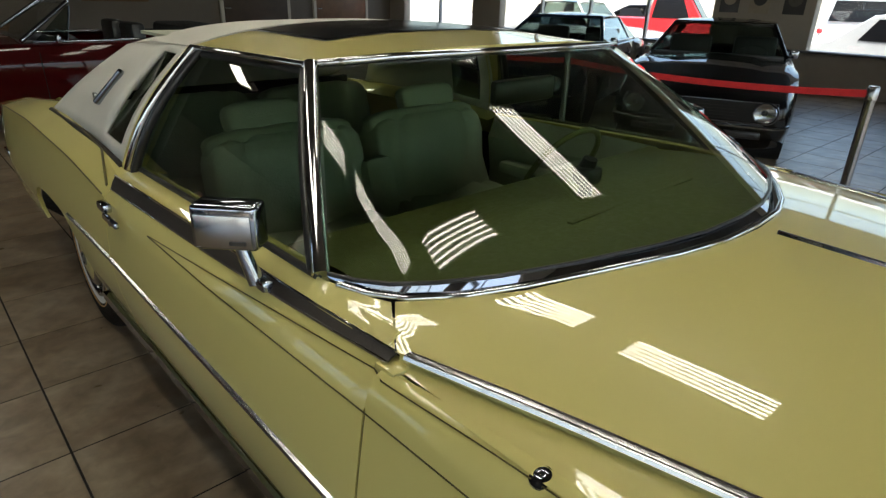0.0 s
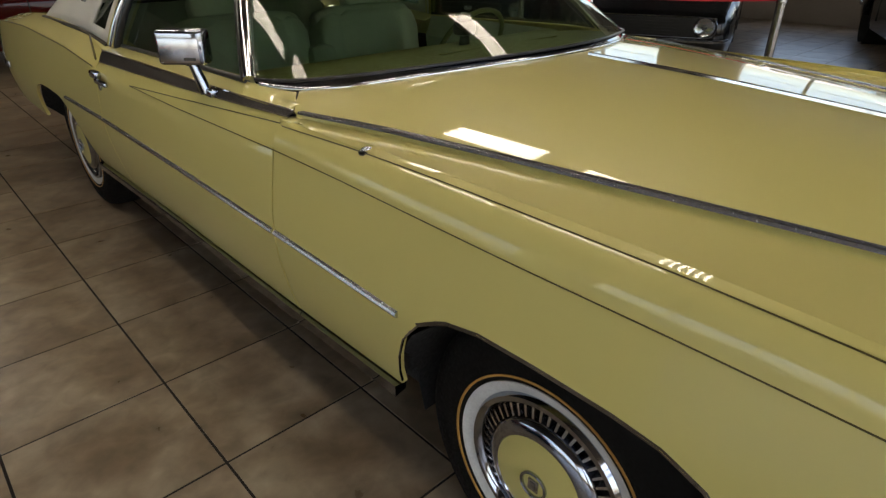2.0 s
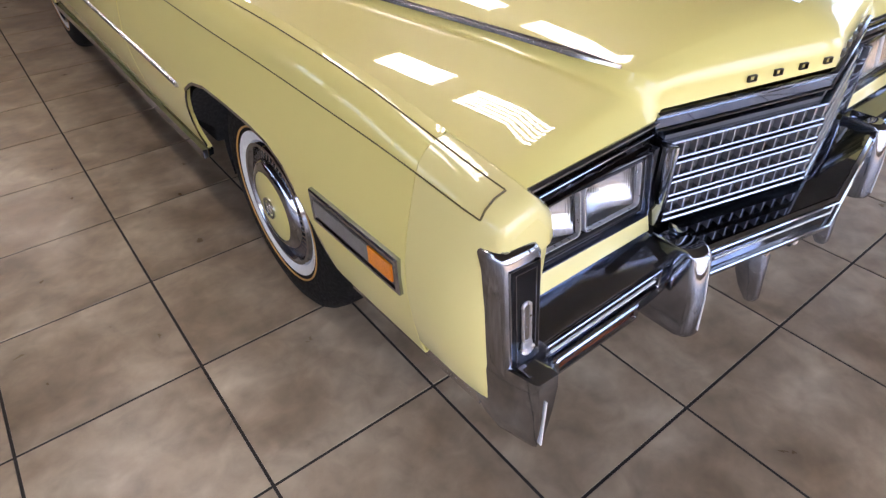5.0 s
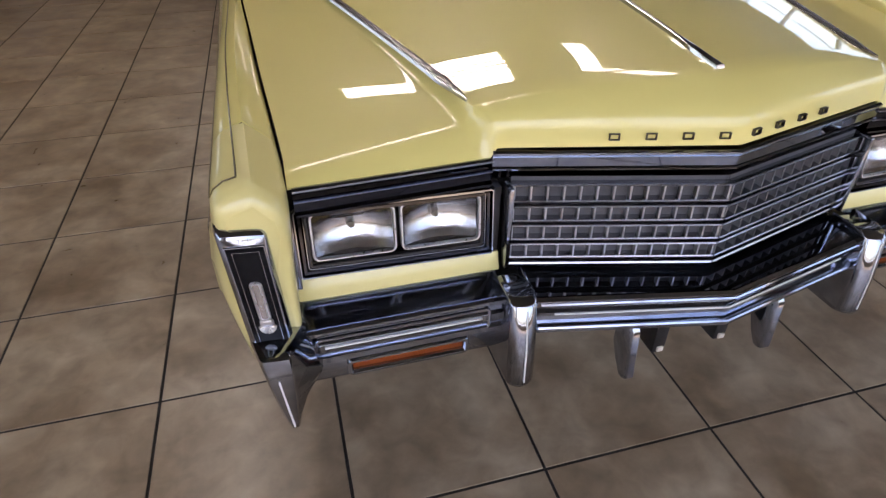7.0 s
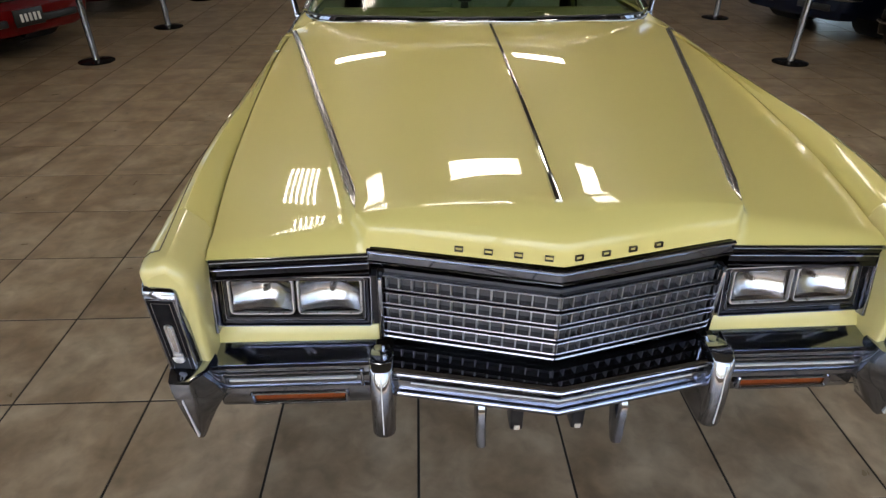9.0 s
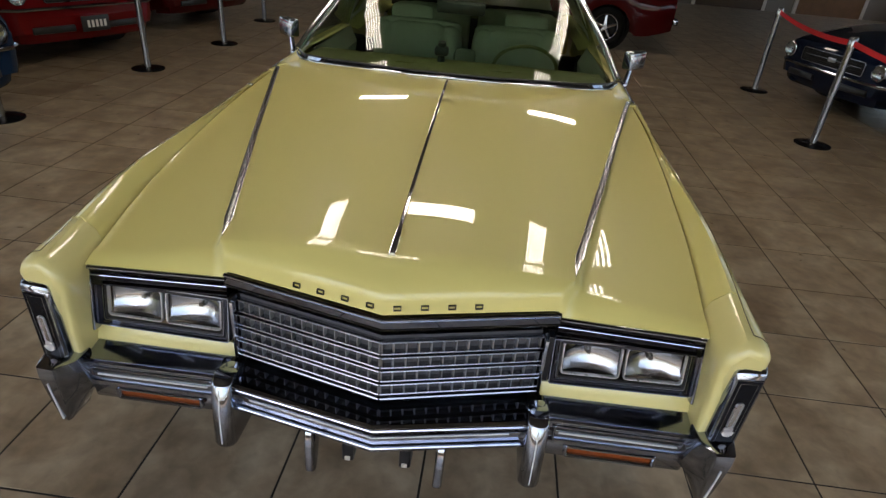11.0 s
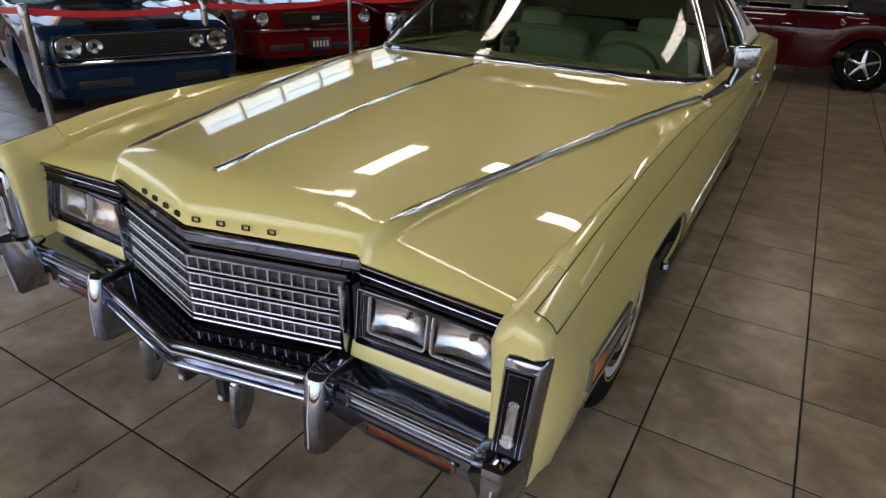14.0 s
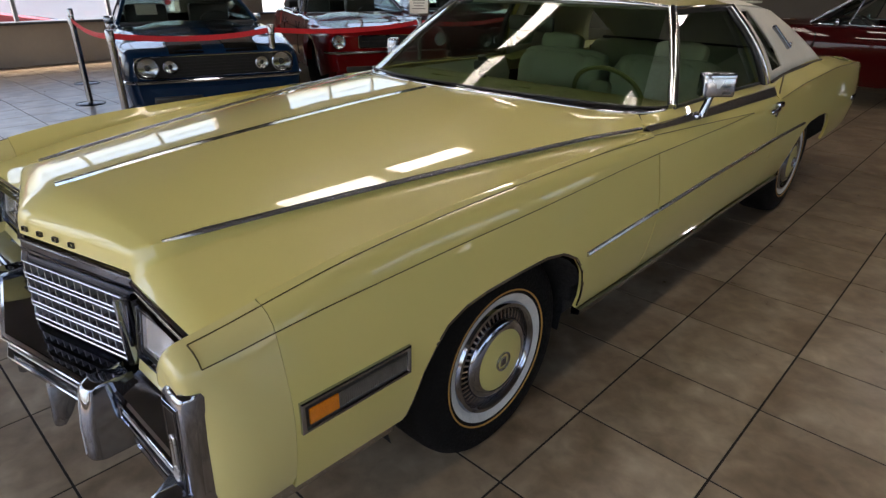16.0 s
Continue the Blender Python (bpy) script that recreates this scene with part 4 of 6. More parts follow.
# headlamps
for s in (1, -1):
    P = [(0.455, -0.866, 0.556), (0.848, -0.860, 0.562), (0.846, -0.832, 0.702), (0.452, -0.845, 0.700)]
    P = [(s * x, y, z) for x, y, z in P]
    if s < 0:
        P = [P[1], P[0], P[3], P[2]]
    bez = round_ring("headlamp_bezel", P, 0.006, 0.013, 0.008, CHROME, car, "chrome bezel of the paired rectangular headlamps")
    round_ring("bezel_band", between(P, 0.014, 0.986, 0.04, 0.96), 0.013, 0.009, 0.007, CHROME_BLACK, bez, "chrome band coloured for black reflections")
    round_ring("bezel_bead", between(P, 0.044, 0.956, 0.12, 0.965), 0.003, 0.009, 0.009, CHROME, bez)
    round_ring("bezel_inner", between(P, 0.050, 0.950, 0.13, 0.96), 0.008, 0.006, 0.010, BLACK, bez)
    quad_block("bezel_backing", between(P, 0.02, 0.98, 0.03, 0.97), -0.09, -0.080, BLACK, bez)
    part("bezel_screw", bm_cyl(bmesh.new(), Vector(P[0]).lerp(Vector(P[3]), 0.5) + Vector((s * 0.017, -0.004, 0)), Vector(P[0]).lerp(Vector(P[3]), 0.5) + Vector((s * 0.017, -0.010, 0)), 0.004, n=10), BLACK, bez)
    for u0, u1 in ((0.072, 0.494), (0.514, 0.935)):
        L = between(P, u0, u1, 0.22, 0.925)
        fr = round_ring("lamp_rim", L, 0.006, 0.007, 0.014, SATIN, bez, "frosted silver lamp rim")
        nr = (L[1] - L[0]).cross(L[3] - L[0]).normalized()
        # reflector bowl
        c = sum(L, Vector()) / 4
        h1, h2 = (L[1] - L[0]) / 2, (L[3] - L[0]) / 2
        v = [c + h1 * (u * 0.97) + h2 * (w * 0.96) - nr * (0.008 + 0.048 * (1 - (u * u * 0.62 + w * w * 0.38))) for w in [k / 5 - 1 for k in range(11)] for u in [k / 8 - 1 for k in range(17)]]
        solid("reflector", v, grid_faces(11, 17), LAMP_REFLECTOR, bez, "bright silver lamp reflector", 80)
        part("bulb_shield", bm_cyl(bmesh.new(), c - nr * 0.056, c - nr * 0.042, 0.010, 0.007, 12), METAL_DARK, bez)
        quad_block("lens", between(L, 0.03, 0.97, 0.05, 0.95), 0.0, 0.004, LAMP_GLASS, bez, "clear fluted headlamp glass")
    # yellow panel under the lamps
    Q = [(s * x, y, z) for x, y, z in ((0.44, -0.880, 0.514), (0.862, -0.878, 0.516), (0.862, -0.862, 0.558), (0.44, -0.868, 0.556))]
    if s < 0:
        Q = [Q[1], Q[0], Q[3], Q[2]]
    quad_block("lamp_panel", Q, -0.05, 0.0, CAP, car, "yellow filler panel below the headlamps", 0.003)

# egg-crate grille in a shallow V
def on_grille(u, z, d=0.0):
    """u from -1 to 1 across; d metres proud."""
    s = 1 if u >= 0 else -1
    n = Vector((s * 0.278, -0.96, 0))
    return Vector((u * 0.422, -0.976 + abs(u) * 0.110 - (0.70 - z) * 0.04, 0.528 + (z - 0.531) * 1.085)) + n * d


grille = part("grille", bm_box(bmesh.new(), (0, -0.80, 0.615), (0.80, 0.05, 0.20)), DARK, car, "chrome egg-crate grille in a shallow V")
for s in (1, -1):
    for z, h, d in ((0.700, 0.0036, 0.006), (0.668, 0.0036, 0.007), (0.656, 0.0036, 0.007), (0.627, 0.0036, 0.007), (0.615, 0.0036, 0.007), (0.586, 0.0036, 0.007), (0.574, 0.0036, 0.007), (0.545, 0.0036, 0.007), (0.531, 0.0045, 0.008)):
        bm = bmesh.new()
        q = [on_grille(u * s, z + dz, dd) for u in (0.0005, 1.0) for dd, dz in ((-0.03, -h / 2), (d, -h / 2), (d + 0.0018, -h / 5), (d - 0.0002, h / 2), (-0.03, h / 2))]
        bv = [bm.verts.new(p) for p in q]
        for j in range(5):
            bm.faces.new((bv[j], bv[(j + 1) % 5], bv[5 + (j + 1) % 5], bv[5 + j]))
        bm.faces.new(bv[:5])
        bm.faces.new(bv[5:][::-1])
        part("grille_bar", bm, GRILLE_METAL, grille)
    for z0, z1 in ((0.668, 0.700), (0.627, 0.656), (0.586, 0.615), (0.545, 0.574)):
        for k in range(14):
            u = s * (k + (0.08 if k == 0 else 0)) / 13.2
            a, b = on_grille(u, z0), on_grille(u, z1)
            nn = Vector((s * 0.278, -0.96, 0))
            sd = Vector((0.96, s * 0.278, 0)) * 0.0017
            bm = bmesh.new()
            bv = [bm.verts.new(p) for p in (a - sd - nn * 0.016, a + sd - nn * 0.016, a + sd + nn * 0.004, a - sd + nn * 0.004, b - sd - nn * 0.016, b + sd - nn * 0.016, b + sd + nn * 0.004, b - sd + nn * 0.004)]
            for q in ((0, 1, 2, 3), (7, 6, 5, 4), (0, 4, 5, 1), (1, 5, 6, 2), (2, 6, 7, 3), (3, 7, 4, 0)):
                bm.faces.new([bv[j] for j in q])
            part("grille_fin", bm, FIN_METAL, grille)
    bm = bmesh.new()
    bm_box(bm, (s * 0.430, -0.876, 0.620), (0.011, 0.040, 0.194), 0.004)
    part("grille_side", bm, CHROME, grille, "chrome grille side post")
    # dark gap between grille and lamps
    part("grille_gap", bm_box(bmesh.new(), (s * 0.447, -0.845, 0.61), (0.014, 0.03, 0.19)), BLACK, grille)
    # flat sheet behind the grille; its dark grey stands in for shaded cells
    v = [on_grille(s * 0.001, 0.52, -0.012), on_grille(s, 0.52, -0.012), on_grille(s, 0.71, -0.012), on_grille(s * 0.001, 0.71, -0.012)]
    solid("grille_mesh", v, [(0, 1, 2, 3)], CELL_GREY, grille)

# bumper
CEN = [(-0.405, -0.990), (0, -1.076), (0.405, -0.990)]
bumper = band("bumper", CEN, [(-0.14, 0.502), (-0.02, 0.511), (-0.004, 0.514), (0.004, 0.509), (0.004, 0.503), (-0.008, 0.498), (-0.011, 0.478), (-0.003, 0.473), (-0.003, 0.465), (-0.009, 0.460), (-0.007, 0.441), (0.006, 0.436), (0.006, 0.427), (-0.01, 0.418), (-0.14, 0.418)], CHROME, "chrome V-shaped centre bumper")
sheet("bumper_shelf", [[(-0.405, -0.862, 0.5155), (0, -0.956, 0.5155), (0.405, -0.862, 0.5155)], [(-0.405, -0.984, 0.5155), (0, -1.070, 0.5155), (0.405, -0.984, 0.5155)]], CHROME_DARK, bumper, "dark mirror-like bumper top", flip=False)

for z in (0.5015, 0.438):
    band("strip_bead", [(-0.392, -0.9928), CEN[1], (0.392, -0.9928)], [(-0.008, z + 0.0035), (0.006, z + 0.003), (0.0085, z), (0.006, z - 0.003), (-0.008, z - 0.0035)], CHROME, "chrome bead of the centre strip", bumper)
band("strip_line", [(-0.36, -0.9996), CEN[1], (0.36, -0.9996)], [(-0.010, 0.4712), (-0.0012, 0.4708), (-0.0012, 0.4676), (-0.010, 0.4672)], WHITEWALL, "fine white line", bumper)

tip_back = table((0.318, -0.935), (0.325, -0.925), (0.34, -0.912), (0.37, -0.90), (0.40, -0.88), (0.43, -0.866), (0.53, -0.86))


def stack(name, rows, material, parent, label="", side=1, angle=40):
    """A closed body from a stack of outlines (bottom and top capped)."""
    bm = bmesh.new()
    rv = [[bm.verts.new((side * x, y, z)) for x, y, z in r] for r in rows]
    n = len(rows[0])
    for a, b in zip(rv, rv[1:]):
        for j in range(n):
            bm.faces.new((a[j], a[(j + 1) % n], b[(j + 1) % n], b[j]))
    bm.faces.new(rv[0])
    bm.faces.new(rv[-1][::-1])
    return part(name, bm, material, parent, label, angle)


for s in (1, -1):
    pl = [(0.45, -0.945), (0.856, -0.945)] if s > 0 else [(-0.856, -0.945), (-0.45, -0.945)]
    band("bumper_wing", pl, [(-0.10, 0.492), (-0.02, 0.494), (-0.004, 0.496), (0.005, 0.490), (0.005, 0.482), (-0.004, 0.477), (-0.002, 0.462), (0.006, 0.457), (0.006, 0.445), (-0.002, 0.441), (-0.004, 0.424), (0.004, 0.418), (0.004, 0.408), (-0.012, 0.400), (-0.10, 0.400)], CHROME, "chrome outer bumper blade", bumper)
    rows = [[(s * 0.45, -0.862, 0.5195), (s * 0.852, -0.862, 0.5195)], [(s * 0.45, -0.945, 0.4995), (s * 0.858, -0.945, 0.4995)]]
    sheet("bumper_shelf", rows, CHROME, bumper, "dark mirror-like bumper top", flip=s > 0)
    # grey rub strip in a rounded chrome frame, with a fine white line
    Q = [(s * 0.482, -0.9530, 0.425), (s * 0.842, -0.9530, 0.425), (s * 0.842, -0.9530, 0.479), (s * 0.482, -0.9530, 0.479)]
    Q = Q if s > 0 else [Q[1], Q[0], Q[3], Q[2]]
    fr = round_ring("strip_frame", Q, 0.007, 0.004, 0.010, CHROME, bumper, "chrome frame of the rub strip")
    quad_block("strip_line", between(Q, 0.05, 0.95, 0.46, 0.53), -0.006, 0.0010, WHITEWALL, fr, "fine white line")
    # bumper guards
    sec = [(-0.030, 0.0)] + [(0.030 * math.sin(radians(q)), -(0.80 + 0.20 * math.cos(radians(q)))) for q in range(-90, 91, 15)] + [(0.030, 0.0)]
    prof = [(0.512, -0.91, 0.84), (0.524, -0.945, 0.86), (0.531, -0.972, 0.90), (0.531, -0.990, 0.93), (0.527, -1.005, 0.97), (0.517, -1.018, 1.0), (0.42, -1.034, 1.0), (0.325, -1.040, 1.0), (0.315, -1.036, 0.97), (0.311, -1.026, 0.93), (0.311, -0.93, 0.9)]
    rows = []
    for z, yf, w in prof:
        rows.append([(s * (0.432 + a * (0.55 + 0.45 * w)), -0.90 + (yf + 0.90) * (-b), z) for a, b in sec])
    ob = sheet("bumper_guard", rows, CHROME, bumper, "tall chrome bumper guard", angle=60)
    sweep("guard_line", [(s * 0.432, y, z) for y, z in ((-1.0402, 0.332), (-1.0345, 0.42), (-1.0265, 0.470), (-1.0190, 0.512))], [(-0.0014, -0.0012), (0.0014, -0.0012), (0.0014, 0.0012), (-0.0014, 0.0012)], WHITEWALL, bumper, "fine white line", up=(0, -1, 0))
    part("guard_core", bm_box(bmesh.new(), (s * 0.432, -0.955, 0.42), (0.05, 0.11, 0.20), 0.01), CHROME, bumper)
    # small lower guards and tow brackets
    rows = [[(x + o, y, z) for x, y in ((-0.013, yk), (-0.013, yf + 0.007), (-0.008, yf), (0.008, yf), (0.013, yf + 0.007), (0.013, yk))] for z, o, yf, yk in ((0.424, 0.183, -1.030, -0.985), (0.410, 0.183, -1.042, -0.985), (0.345, 0.182, -1.047, -0.985), (0.305, 0.181, -1.051, -1.005), (0.283, 0.180, -1.052, -1.022), (0.276, 0.180, -1.046, -1.028))]
    stack("lower_guard", rows, CHROME, bumper, "small chrome lower guard", s)
    part("tow_bracket", bm_box(bmesh.new(), (s * 0.082, -0.975, 0.345), (0.034, 0.06, 0.11), 0.006), BLACK, bumper, "black bracket under the bumper")
    part("bracket_tip", bm_box(bmesh.new(), (s * 0.082, -1.008, 0.305), (0.016, 0.006, 0.014), 0.002), WALL, bumper)
    # parking lamps
    P = [(s * x, -0.941, z) for x, z in ((0.525, 0.356), (0.785, 0.356), (0.785, 0.402), (0.525, 0.402))]
    if s < 0:
        P = [P[1], P[0], P[3], P[2]]
    pk = round_ring("parking_lamp", P, 0.012, 0.008, 0.012, CHROME, bumper, "slim chrome framed orange parking lamp")
    quad_block("parking_lens", between(P, 0.03, 0.97, 0.2, 0.8), -0.03, -0.006, AMBER_DARK, pk, "orange lens")
    part("bumper_valance", bm_box(bmesh.new(), (s * 0.66, -0.908, 0.375), (0.42, 0.04, 0.080), 0.010), CHROME, bumper, "chrome valance round the parking lamp")
    # upright bumper ends with black lens
    rows = []
    for z, x0, x1, yf in ((0.752, 0.902, 0.955, -0.956), (0.748, 0.892, 0.965, -0.967), (0.738, 0.887, 0.967, -0.972), (0.66, 0.884, 0.963, -0.974), (0.56, 0.879, 0.957, -0.977), (0.485, 0.875, 0.951, -0.980)):
        rows.append([(x, y, z) for x, y in ((x0, -0.90), (x0, yf + 0.008), (x0 + 0.005, yf), (x1 - 0.009, yf), (x1 - 0.002, yf + 0.007), (x1 + 0.004, -0.938), (x1 + 0.003, -0.90))])
    end = stack("bumper_end", rows, CHROME, bumper, "upright chrome bumper end holding a black lamp", s, 50)
    L = [Vector((s * x, y, z)) for x, y, z in ((0.881, -0.981, 0.492), (0.942, -0.980, 0.492), (0.957, -0.9735, 0.726), (0.893, -0.9735, 0.726))]
    if s < 0:
        L = [L[1], L[0], L[3], L[2]]
    frame_ring("lens_frame", L, 0.003, 0.002, CHROME, end)
    quad_block("end_lens", between(L, 0.05, 0.95, 0.012, 0.988), -0.004, 0.003, BLACK_GLOSS, end, "black lamp lens")
    quad_block("crest_fill", [p + Vector((0, -0.003, 0)) for p in between(L, 0.38, 0.62, 0.35, 0.68)], 0.0, 0.0025, CHROME_WORN, end)
    frame_ring("lens_line", [p + Vector((0, -0.003, 0)) for p in between(L, 0.16, 0.84, 0.04, 0.96)], 0.0015, 0.0012, GRILLE_METAL, end)
    cr = round_ring("lens_crest", [p + Vector((0, -0.003, 0)) for p in between(L, 0.33, 0.67, 0.33, 0.70)], 0.006, 0.004, 0.0095, SATIN, end, "silver crest with a tall loop")
    c = between(L, 0.5, 0.6, 0.29, 0.4)[0] + Vector((0, -0.003, 0))
    bm = bmesh.new()
    for k in range(7):
        a = math.pi * (1.08 + 0.84 * k / 6)
        bm_cyl(bm, c + Vector((0.004 * math.cos(a), 0, 0.004 * math.sin(a))), c + Vector((0.015 * math.cos(a), -0.004, 0.017 * math.sin(a))), 0.0045, 0.003, 8)
    bm_box(bm, c + Vector((0, -0.001, 0.004)), (0.024, 0.007, 0.016), 0.003)
    part("crest_base", bm, SATIN, end)
    rows = []
    for z, x0, xi, xo, x1, yf in ((0.522, 0.872, 0.890, 0.930, 0.948, -1.022), (0.517, 0.852, 0.884, 0.937, 0.956, -1.032), (0.490, 0.846, 0.883, 0.936, 0.957, -1.034), (0.43, 0.830, 0.885, 0.928, 0.951, -1.032), (0.40, 0.848, 0.887, 0.924, 0.947, -1.030), (0.37, 0.866, 0.889, 0.920, 0.942, -1.028), (0.34, 0.882, 0.891, 0.915, 0.935, -1.025), (0.325, 0.888, 0.892, 0.912, 0.930, -1.022), (0.318, 0.891, 0.894, 0.909, 0.926, -1.017)):
        yk = tip_back(z)
        rows.append([(x, y, z) for x, y in ((x0, -0.93), (x0 + 0.003, -0.982), (xi, yf + 0.010), (xi + 0.004, yf), (xo - 0.005, yf), (xo, yf + 0.007), (x1, -0.945), (x1 - 0.002, yk), (x0 + 0.03, yk))])
    tip = stack("bumper_tip", rows, CHROME, bumper, "chrome bumper end guard", s, 52)
    Q = [(s * x, y, z) for x, y, z in ((0.9015, -1.0295, 0.335), (0.9045, -1.0295, 0.335), (0.914, -1.0365, 0.468), (0.911, -1.0365, 0.468))]
    quad_block("tip_stripe", Q if s > 0 else [Q[1], Q[0], Q[3], Q[2]], -0.006, 0.0, WHITEWALL, tip, "fine pale line")

# row of eight small raised badges on the nose, drawn as plain shapes
for i in range(8):
    u = (i - 3.5) / 3.5
    x = u * 0.238
    c, k = abs(x) / 0.46, 0.33
    yb, zb = -0.966 + 0.116 * c, 0.789 - 0.004 * c
    yt, zt = -0.961 + 0.118 * c, 0.851 - 0.002 * c
    p = Vector((x, yb + (yt - yb) * k, zb + (zt - zb) * k))
    e1 = Vector((1, 0.25 if x > 0 else -0.25, 0)).normalized()
    e2 = Vector((0, yt - yb, zt - zb)).normalized()
    nr = e1.cross(e2).normalized()
    e2 = nr.cross(e1)
    p += nr * 0.004
    frame_ring("nose_badge", [p - e1 * 0.0100 - e2 * 0.0066, p + e1 * 0.0100 - e2 * 0.0066, p + e1 * 0.0100 + e2 * 0.0066, p - e1 * 0.0100 + e2 * 0.0066], 0.0019, 0.003, METAL_DARK, car, "small dark metal badge shape")


# ---------------------------------------------------------------- wheels
def wheel(s, y, hub=0.335):
    ax = (s, 0, 0)
    o = (s * 0.80, y, hub)
    R = 0.352
    t = lathe("wheel", [(0.16, -0.08), (0.27, -0.10), (0.32, -0.10), (0.345, -0.085), (R, -0.06), (R + 0.001, 0.0), (R, 0.055), (0.346, 0.085), (0.335, 0.102), (0.312, 0.116), (0.280, 0.1235), (0.250, 0.1245), (0.222, 0.119), (0.19, 0.104), (0.17, 0.09), (0.16, -0.08)], o, ax, RUBBER, car, "whitewall tyre on a finned chrome wheel cover", 64)
    lathe("gold_stripe", [(0.2385, 0.1215), (0.2385, 0.1245), (0.2335, 0.1242), (0.2335, 0.120)], o, ax, GOLD, t, "thin gold sidewall stripe", 64)
    lathe("whitewall", [(0.223, 0.118), (0.222, 0.1215), (0.208, 0.1160), (0.192, 0.108), (0.191, 0.09)], o, ax, WHITEWALL, t, "white sidewall band", 64)
    lathe("trim_ring", [(0.194, 0.10), (0.194, 0.111), (0.188, 0.120), (0.177, 0.120), (0.169, 0.112), (0.166, 0.10), (0.164, 0.085)], o, ax, CHROME, t, "chrome outer wheel ring", 64)
    lathe("fin_backing", [(0.168, 0.084), (0.126, 0.094)], o, ax, DARK, t, "", 48)
    # fins share one mesh
    q = [(dr + 0.153, dt, s * h) for dr, dt, h in ((-0.014, -0.0026, 0.112), (0.014, -0.0034, 0.104), (0.014, 0.0034, 0.104), (-0.014, 0.0026, 0.112), (-0.014, -0.0026, 0.088), (0.014, -0.0034, 0.084), (0.014, 0.0034, 0.084), (-0.014, 0.0026, 0.088))]
    me = bpy.data.meshes.new("fin")
    fs = ((0, 1, 2, 3), (4, 7, 6, 5), (0, 4, 5, 1), (1, 5, 6, 2), (2, 6, 7, 3), (3, 7, 4, 0))
    me.from_pydata([(c, a, b) for a, b, c in q], [], [f if s > 0 else f[::-1] for f in fs])
    me.materials.append(CHROME_WORN)
    for k in range(48):
        fin = new("fin", me)
        fin.parent = t
        fin.matrix_basis = Matrix.Translation(o) @ Matrix.Rotation(2 * math.pi * k / 48, 4, "X")
    lathe("wheel_cover", [(0.140, 0.09), (0.140, 0.112), (0.136, 0.120), (0.127, 0.126), (0.115, 0.132), (0.108, 0.133), (0.105, 0.129)], o, ax, CHROME, t, "chrome wheel cover dish", 64)
    lathe("cover_disc", [(0.106, 0.130), (0.085, 0.135), (0.05, 0.1385), (0.0005, 0.1395)], o, ax, PAINT, t, "yellow painted wheel cover centre", 64)
    em = lathe("emblem_ring", [(0.033, 0.137), (0.0335, 0.1435), (0.030, 0.145), (0.027, 0.1435), (0.0265, 0.138)], o, ax, CHROME, t, "chrome wreath emblem", 32)
    part("emblem", bm_box(bmesh.new(), (o[0] + s * 0.1405, y, hub), (0.006, 0.026, 0.030), 0.002), CHROME_WORN, em)
    part("emblem_shield", bm_box(bmesh.new(), (o[0] + s * 0.1435, y, hub + 0.002), (0.004, 0.014, 0.018), 0.0015), CHROME, em)
    return t


for s in (1, -1):
    wheel(s, 0.004, 0.327)
    wheel(s, 3.10, 0.335)

# ---------------------------------------------------------------- glasshouse and roof
A0, A1 = Vector((0.868, 1.185, 0.962)), Vector((0.640, 1.578, 1.345))      # windscreen pillar foot and head
WS_BASE = [(0, 0.722, 1.014), (0.15, 0.732, 1.012), (0.30, 0.768, 1.007), (0.50, 0.842, 0.997), (0.64, 0.912, 0.986), (0.74, 0.985, 0.976), (0.80, 1.05, 0.968), (0.836, 1.12, 0.963), (0.855, 1.18, 0.960)]
WS_TOP = [(0, 1.43, 1.368), (0.11, 1.4326, 1.3678), (0.22, 1.4405, 1.367), (0.36, 1.457, 1.365), (0.46, 1.480, 1.362), (0.58, 1.520, 1.353), (0.61, 1.545, 1.349), (0.628, 1.566, 1.346)]


def mirrored(pts):
    return [(-x, y, z) for x, y, z in pts[:0:-1]] + list(pts)


rows = []
for k in range(9):
    t = k / 8
    row = []
    for a, b in zip(mirrored(WS_BASE), mirrored(WS_TOP)):
        p = Vector(a) * (1 - t) + Vector(b) * t
        p += Vector((0, -0.03, 0.03)) * math.sin(math.pi * t ** 0.7) * 0.28
        row.append(tuple(p))
    rows.append(row)
ws = sheet("windscreen", rows, WINDSHIELD, car, "green-tinted curved windscreen", angle=60)
ws.visible_shadow = False


def tube(name, pts, r, material, parent=car, label="", flat=1.0):
    prof = [(r * math.cos(a) * flat, r * math.sin(a)) for a in [2 * math.pi * k / 10 for k in range(10)]]
    return sweep(name, pts, prof, material, parent, label, angle=60)


tube("screen_top_trim", [(x, y - 0.006, z + 0.002) for x, y, z in mirrored(WS_TOP)], 0.011, CHROME_BRIGHT, car, "chrome windscreen header trim")
# cowl: dark well and bright edge before the glass
cowl_in = [(x, y + 0.004, z - 0.004) for x, y, z in mirrored(WS_BASE)]
cowl_out = mirrored([(0, 0.680, 1.002), (0.15, 0.688, 1.0), (0.28, 0.724, 0.993), (0.47, 0.806, 0.978), (0.60, 0.872, 0.964), (0.70, 0.934, 0.953), (0.785, 1.012, 0.945), (0.832, 1.08, 0.946), (0.858, 1.14, 0.951)])
sheet("cowl", [cowl_out, [((a[0] + b[0]) / 2, (a[1] + b[1]) / 2, (a[2] + b[2]) / 2 - 0.012) for a, b in zip(cowl_out, cowl_in)], cowl_in], CHROME_DARK, car, "black cowl well at the foot of the windscreen")
